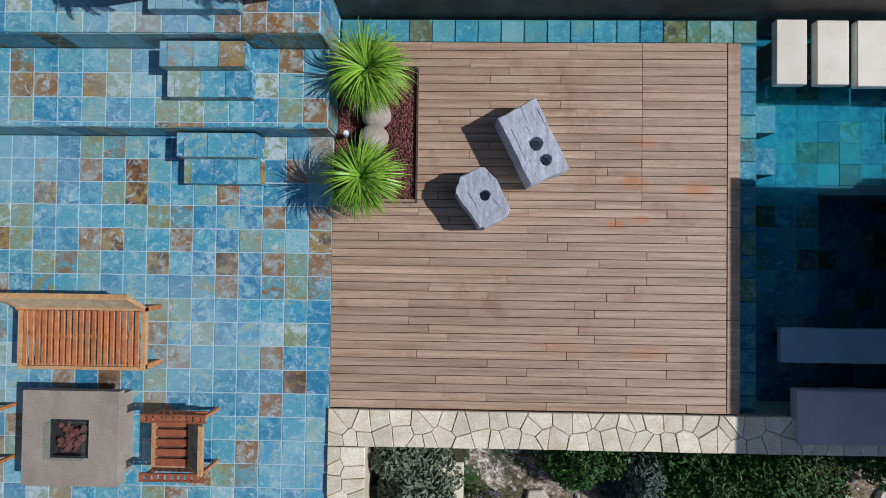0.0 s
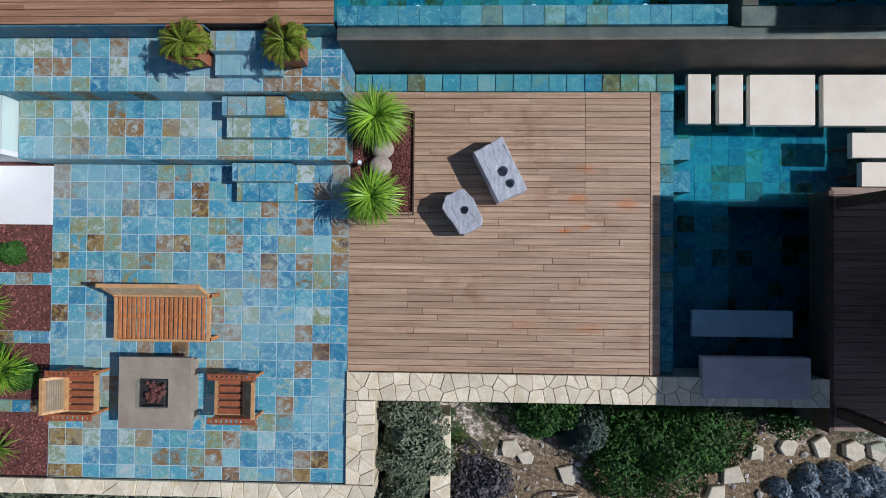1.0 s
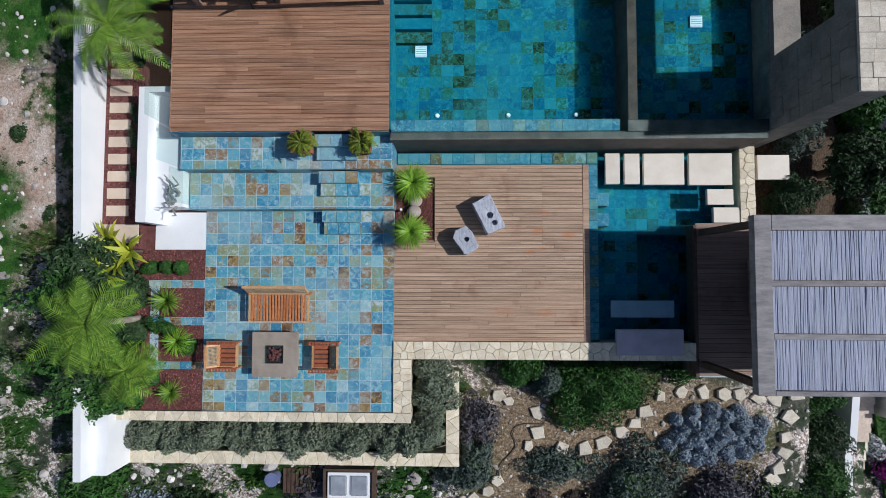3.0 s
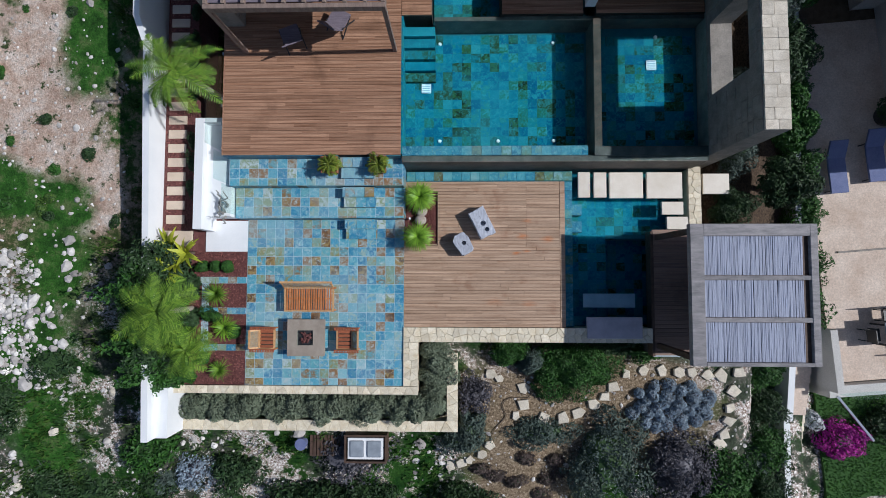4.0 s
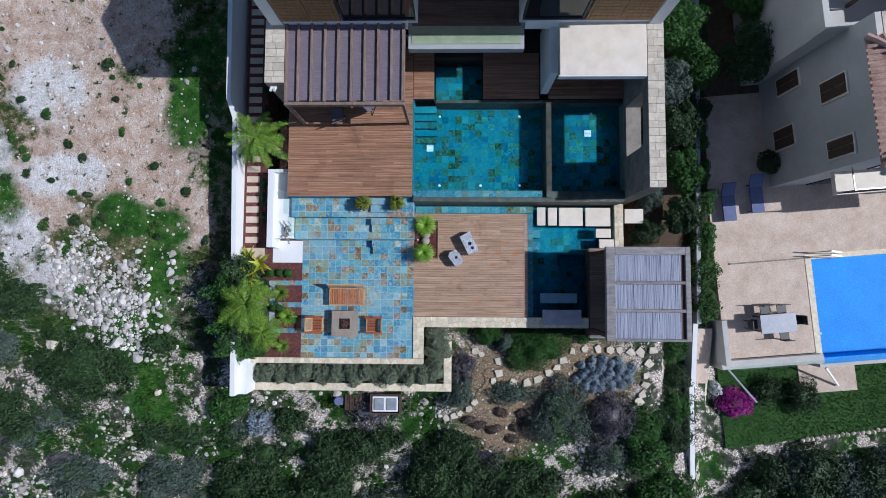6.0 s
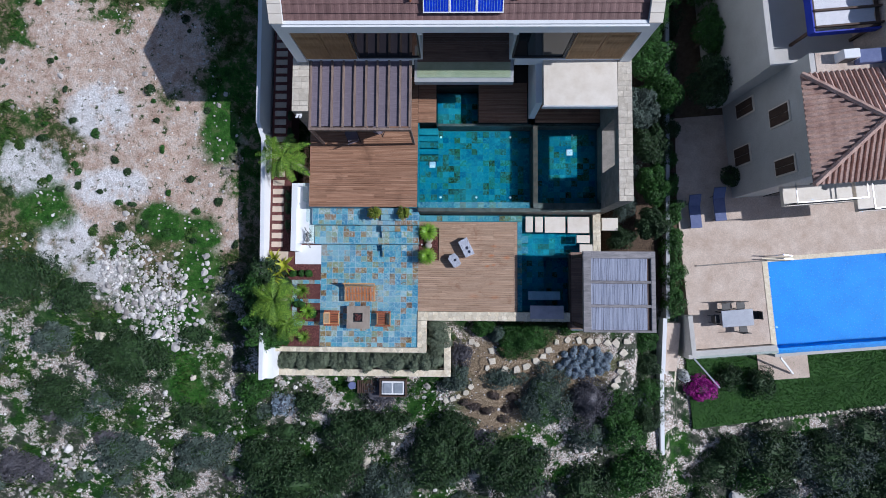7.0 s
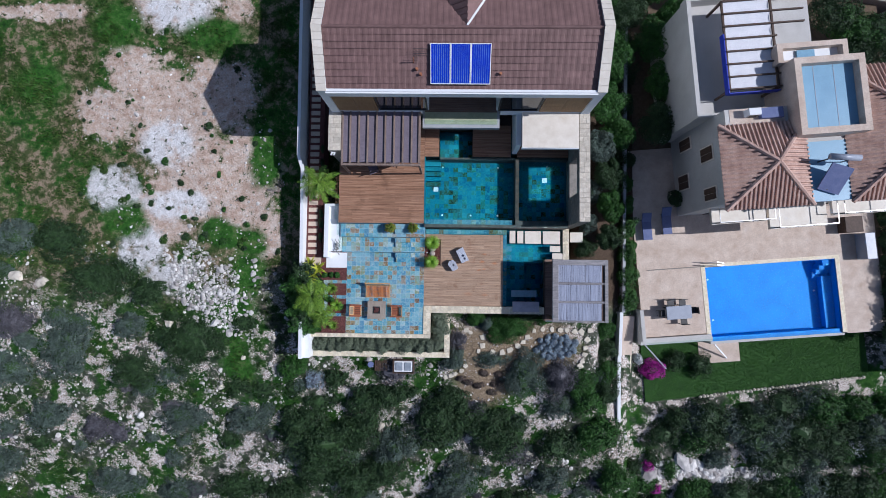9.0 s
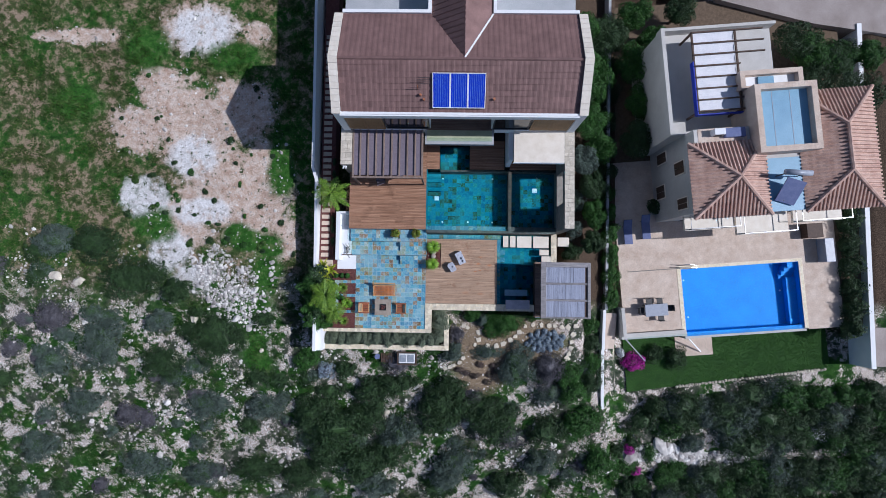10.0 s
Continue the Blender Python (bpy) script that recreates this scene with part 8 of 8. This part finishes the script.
rs = random.Random(5)
for k in range(110):
    while True:
        x, y = rs.uniform(-34, 12.5), rs.uniform(-17, 6)
        if not villa(x, y) and open_earth(x, y) > 1.15 and not (-9.6 < x < -8 and y > -3) and y < 3.5 - 0.25 * (x + 34) * 0.6 + 2:
            break
    s = rs.uniform(0.35, 1.2)
    m = rs.choice((F_OLIVE, F_OLIVE, F_OLIVE, F_DARK, F_LAV, F_DARK))
    shrub("heath_shrub", {F_OLIVE: "low grey-green scrub on the stony slope", F_DARK: "low dark scrub on the stony slope", F_LAV: "dry purple-grey scrub on the stony slope", F_DEEP: "low fresh green scrub on the stony slope"}[m], x, y, s * rs.uniform(0.9, 1.5), s, s * 0.5, m, int(500 + 900 * s), 0.075, 700 + k, None, "heath scrub", lumps=8, fill=0.45)
for k, (x, y) in enumerate(((-14.6, 11.3), (-14.4, 10.2), (-16.6, 8.0), (-14.0, 8.6), (-17.4, 6.3), (-19.6, 6.4), (-20.2, 7.0), (-18.6, 6.6), (-15.6, 5.6), (-13.6, 6.2), (-12.4, 7.0), (-16.2, 4.4), (-20.6, 10.0), (-19.0, 10.2), (-15.9, 7.4))):
    shrub("field_tussock", "small dark tussock on the bare earth", x, y, 0.16 + 0.07 * (k % 3), 0.15 + 0.06 * (k % 4), 0.22, F_DARK if k % 3 else F_DEEP, 160 + 60 * (k % 3), 0.07, 800 + k, None, "field tussocks")


rt = random.Random(61)
for k in range(70):
    while True:
        x, y = rt.uniform(-26, -8.8), rt.uniform(-1, 20)
        if 0.55 < open_earth(x, y) < 1.15:
            break
    s = rt.uniform(0.1, 0.38)
    shrub("field_tussock", "small green tussock on the bare earth", x, y, s, s * rt.uniform(0.7, 1.2), s * 0.7, rt.choice((F_DEEP, F_DARK, F_WEED)), int(120 + 500 * s), 0.06, 930 + k, None, "field tussocks")


def scatter_grass(name, label, count, material, keep, seed, height=0.16):
    r = np.random.RandomState(seed)
    V, F = [], []
    while len(F) < count:
        cx, cy = r.uniform(-35, 16), r.uniform(-18, 25)
        if not keep(cx, cy):
            continue
        z = ground_z(cx, cy)
        for _ in range(14):
            x, y = cx + r.normal() * 0.22, cy + r.normal() * 0.22
            a = r.uniform(0, 6.28)
            w, h = r.uniform(0.02, 0.05), height * r.uniform(0.5, 1.3)
            k = len(V)
            V += [(x - w * math.cos(a), y - w * math.sin(a), z - 0.02), (x + w * math.cos(a), y + w * math.sin(a), z - 0.02), (x + r.normal() * 0.06, y + r.normal() * 0.06, z + h)]
            F.append((k, k + 1, k + 2))
    tagged(new(name, raw(name, V, F, material)), label, "grass", kind="stuff")


scatter_grass("field_grass", "patches of wild green grass on the field", 80000, F_WEED, lambda x, y: not villa(x, y) and open_earth(x, y) > 1.0 + 0.25 * noise.noise((x, y, 0)) and noise.noise((x * 0.45, y * 0.45, 2.0)) + 0.5 * noise.noise((x * 1.2, y * 1.2, 5.0)) > 0.0, 21)


def scatter_rocks(name, label, count, size, material, keep, seed):
    r = np.random.RandomState(seed)
    bm = bmesh.new()
    bmesh.ops.create_icosphere(bm, subdivisions=1, radius=1.0)
    base = np.array([v.co[:] for v in bm.verts])
    tri = [tuple(v.index for v in f.verts) for f in bm.faces]
    bm.free()
    V, F = [], []
    n = 0
    while n < count:
        x, y = r.uniform(-35, 36), r.uniform(-18, 24)
        if not keep(x, y):
            continue
        n += 1
        s = size * r.lognormal(0, 0.5)
        p = base * (1 + r.normal(scale=0.16, size=base.shape)) * np.array((r.uniform(0.7, 1.4), r.uniform(0.7, 1.3), r.uniform(0.4, 0.8))) * s
        a = r.uniform(0, 6.28)
        q = np.stack((p[:, 0] * math.cos(a) - p[:, 1] * math.sin(a) + x, p[:, 0] * math.sin(a) + p[:, 1] * math.cos(a) + y, p[:, 2] + ground_z(x, y) + s * 0.15), 1)
        k = len(V)
        V += q.tolist()
        F += [tuple(k + i for i in t) for t in tri]
    tagged(new(name, raw(name, V, F, material)), label, "rocks", kind="stuff")


def stony(x, y):
    return not villa(x, y) and (y < 4 - 0.12 * (x + 20)) and (noise.noise((x * 0.38, y * 0.38, 7.0)) + 0.5 * noise.noise((x * 1.3, y * 1.3, 3.0)) > 0.10) and open_earth(x, y) > 0.9 and (x < 13 or y < -9)


scatter_rocks("field_rocks", "pale limestone rocks strewn over the slope", 4300, 0.058, ROCK, stony, 31)
scatter_rocks("rubble_heap", "heap of pale broken stone on the field", 1300, 0.062, ROCK, lambda x, y: math.hypot((x + 14.6 + 0.5 * (y - 0.8)) / 2.0, (y - 0.8) / 3.0) + 0.7 * noise.noise((x * 0.8, y * 0.8, 9.0)) < 1.0, 32)
scatter_rocks("field_pebbles", "small stones on the bare chalky earth", 1700, 0.035, ROCK, lambda x, y: x < -8.6 and open_earth(x, y) < 1.1, 33)
scatter_rocks("garden_pebbles", "pebbles on the garden soil", 700, 0.03, ROCK, lambda x, y: 1.9 < x < 12 and -7 < y < -0.6, 34)
scatter_rocks("slope_rubble", "cream rubble path on the planted slope", 1100, 0.13, ROCK, lambda x, y: 14 < x < 34 and x < 27.5 and abs(y + 12.3 - 0.05 * (x - 17) + 0.4 * math.sin(x * 0.6)) < 0.6, 35)
rb = random.Random(44)
for k, (x, y, s) in enumerate(((-17.3, -1.5, 0.35), (-16.6, -1.6, 0.33), (-16.5, -2.1, 0.28), (-19.0, -4.6, 0.4), (-18.3, -5.0, 0.3), (-14.0, -5.9, 0.3), (-12.3, -3.8, 0.22), (-27.5, 1.6, 0.5), (-25.8, 1.2, 0.45), (-29.0, 2.0, 0.4), (-16.6, -8.0, 0.3), (-10.2, -2.4, 0.2), (-3.0, -8.6, 0.35), (3.2, -9.2, 0.35), (7.4, -10.5, 0.4), (9.6, -7.6, 0.3))):
    bm = bmesh.new()
    s *= 0.72
    bmesh.ops.create_icosphere(bm, subdivisions=2, radius=s)
    for v in bm.verts:
        q = 1 + 0.55 * noise.noise(v.co * 3 / s * 0.5 + Vector((k * 3.1, 0, 0)))
        v.co = Vector((v.co.x * q * 1.2, v.co.y * q, v.co.z * q * 0.6))
    ob = part("field_boulder", bm, ASHLAR)
    ob.matrix_basis = pose(x, y, ground_z(x, y) + s * 0.2, 0, 0, rb.uniform(0, 180))
    tagged(ob, "pale limestone boulder on the scrubby slope", "boulder", "field boulders")

# driftwood on the white ledge
rd = random.Random(77)
drift = thing("driftwood", "tangled grey driftwood branches on the white ledge", "driftwood")
for k in range(6):
    x, y = -5.50 + rd.uniform(-0.10, 0.06), 3.46 + 0.07 * k
    pts = [(x, y, 0.73)]
    for q in range(1, 7):
        pts.append((x + rd.uniform(-0.10, 0.10) - 0.02 * q * (k % 2), y + 0.075 * q * (1 if k % 3 else -0.6) + rd.uniform(-0.03, 0.03), 0.73 + 0.035 * q + rd.uniform(-0.02, 0.03)))
    bm = bmesh.new()
    tube(bm, [Vector(p) for p in pts], 0.036, 0.014)
    part("branch", bm, DRIFT, drift)

# ================= slate tiles of the patio and terraces =================
tile_field(patio, -5.08, 0.0, -1.86, 3.44, 0.0)
tile_field(terrace_lower, -5.32, 0.03, 3.44, 4.40, Z1)
tile_field(terrace_upper, -5.36, 0.03, 4.40, 5.235, Z2)
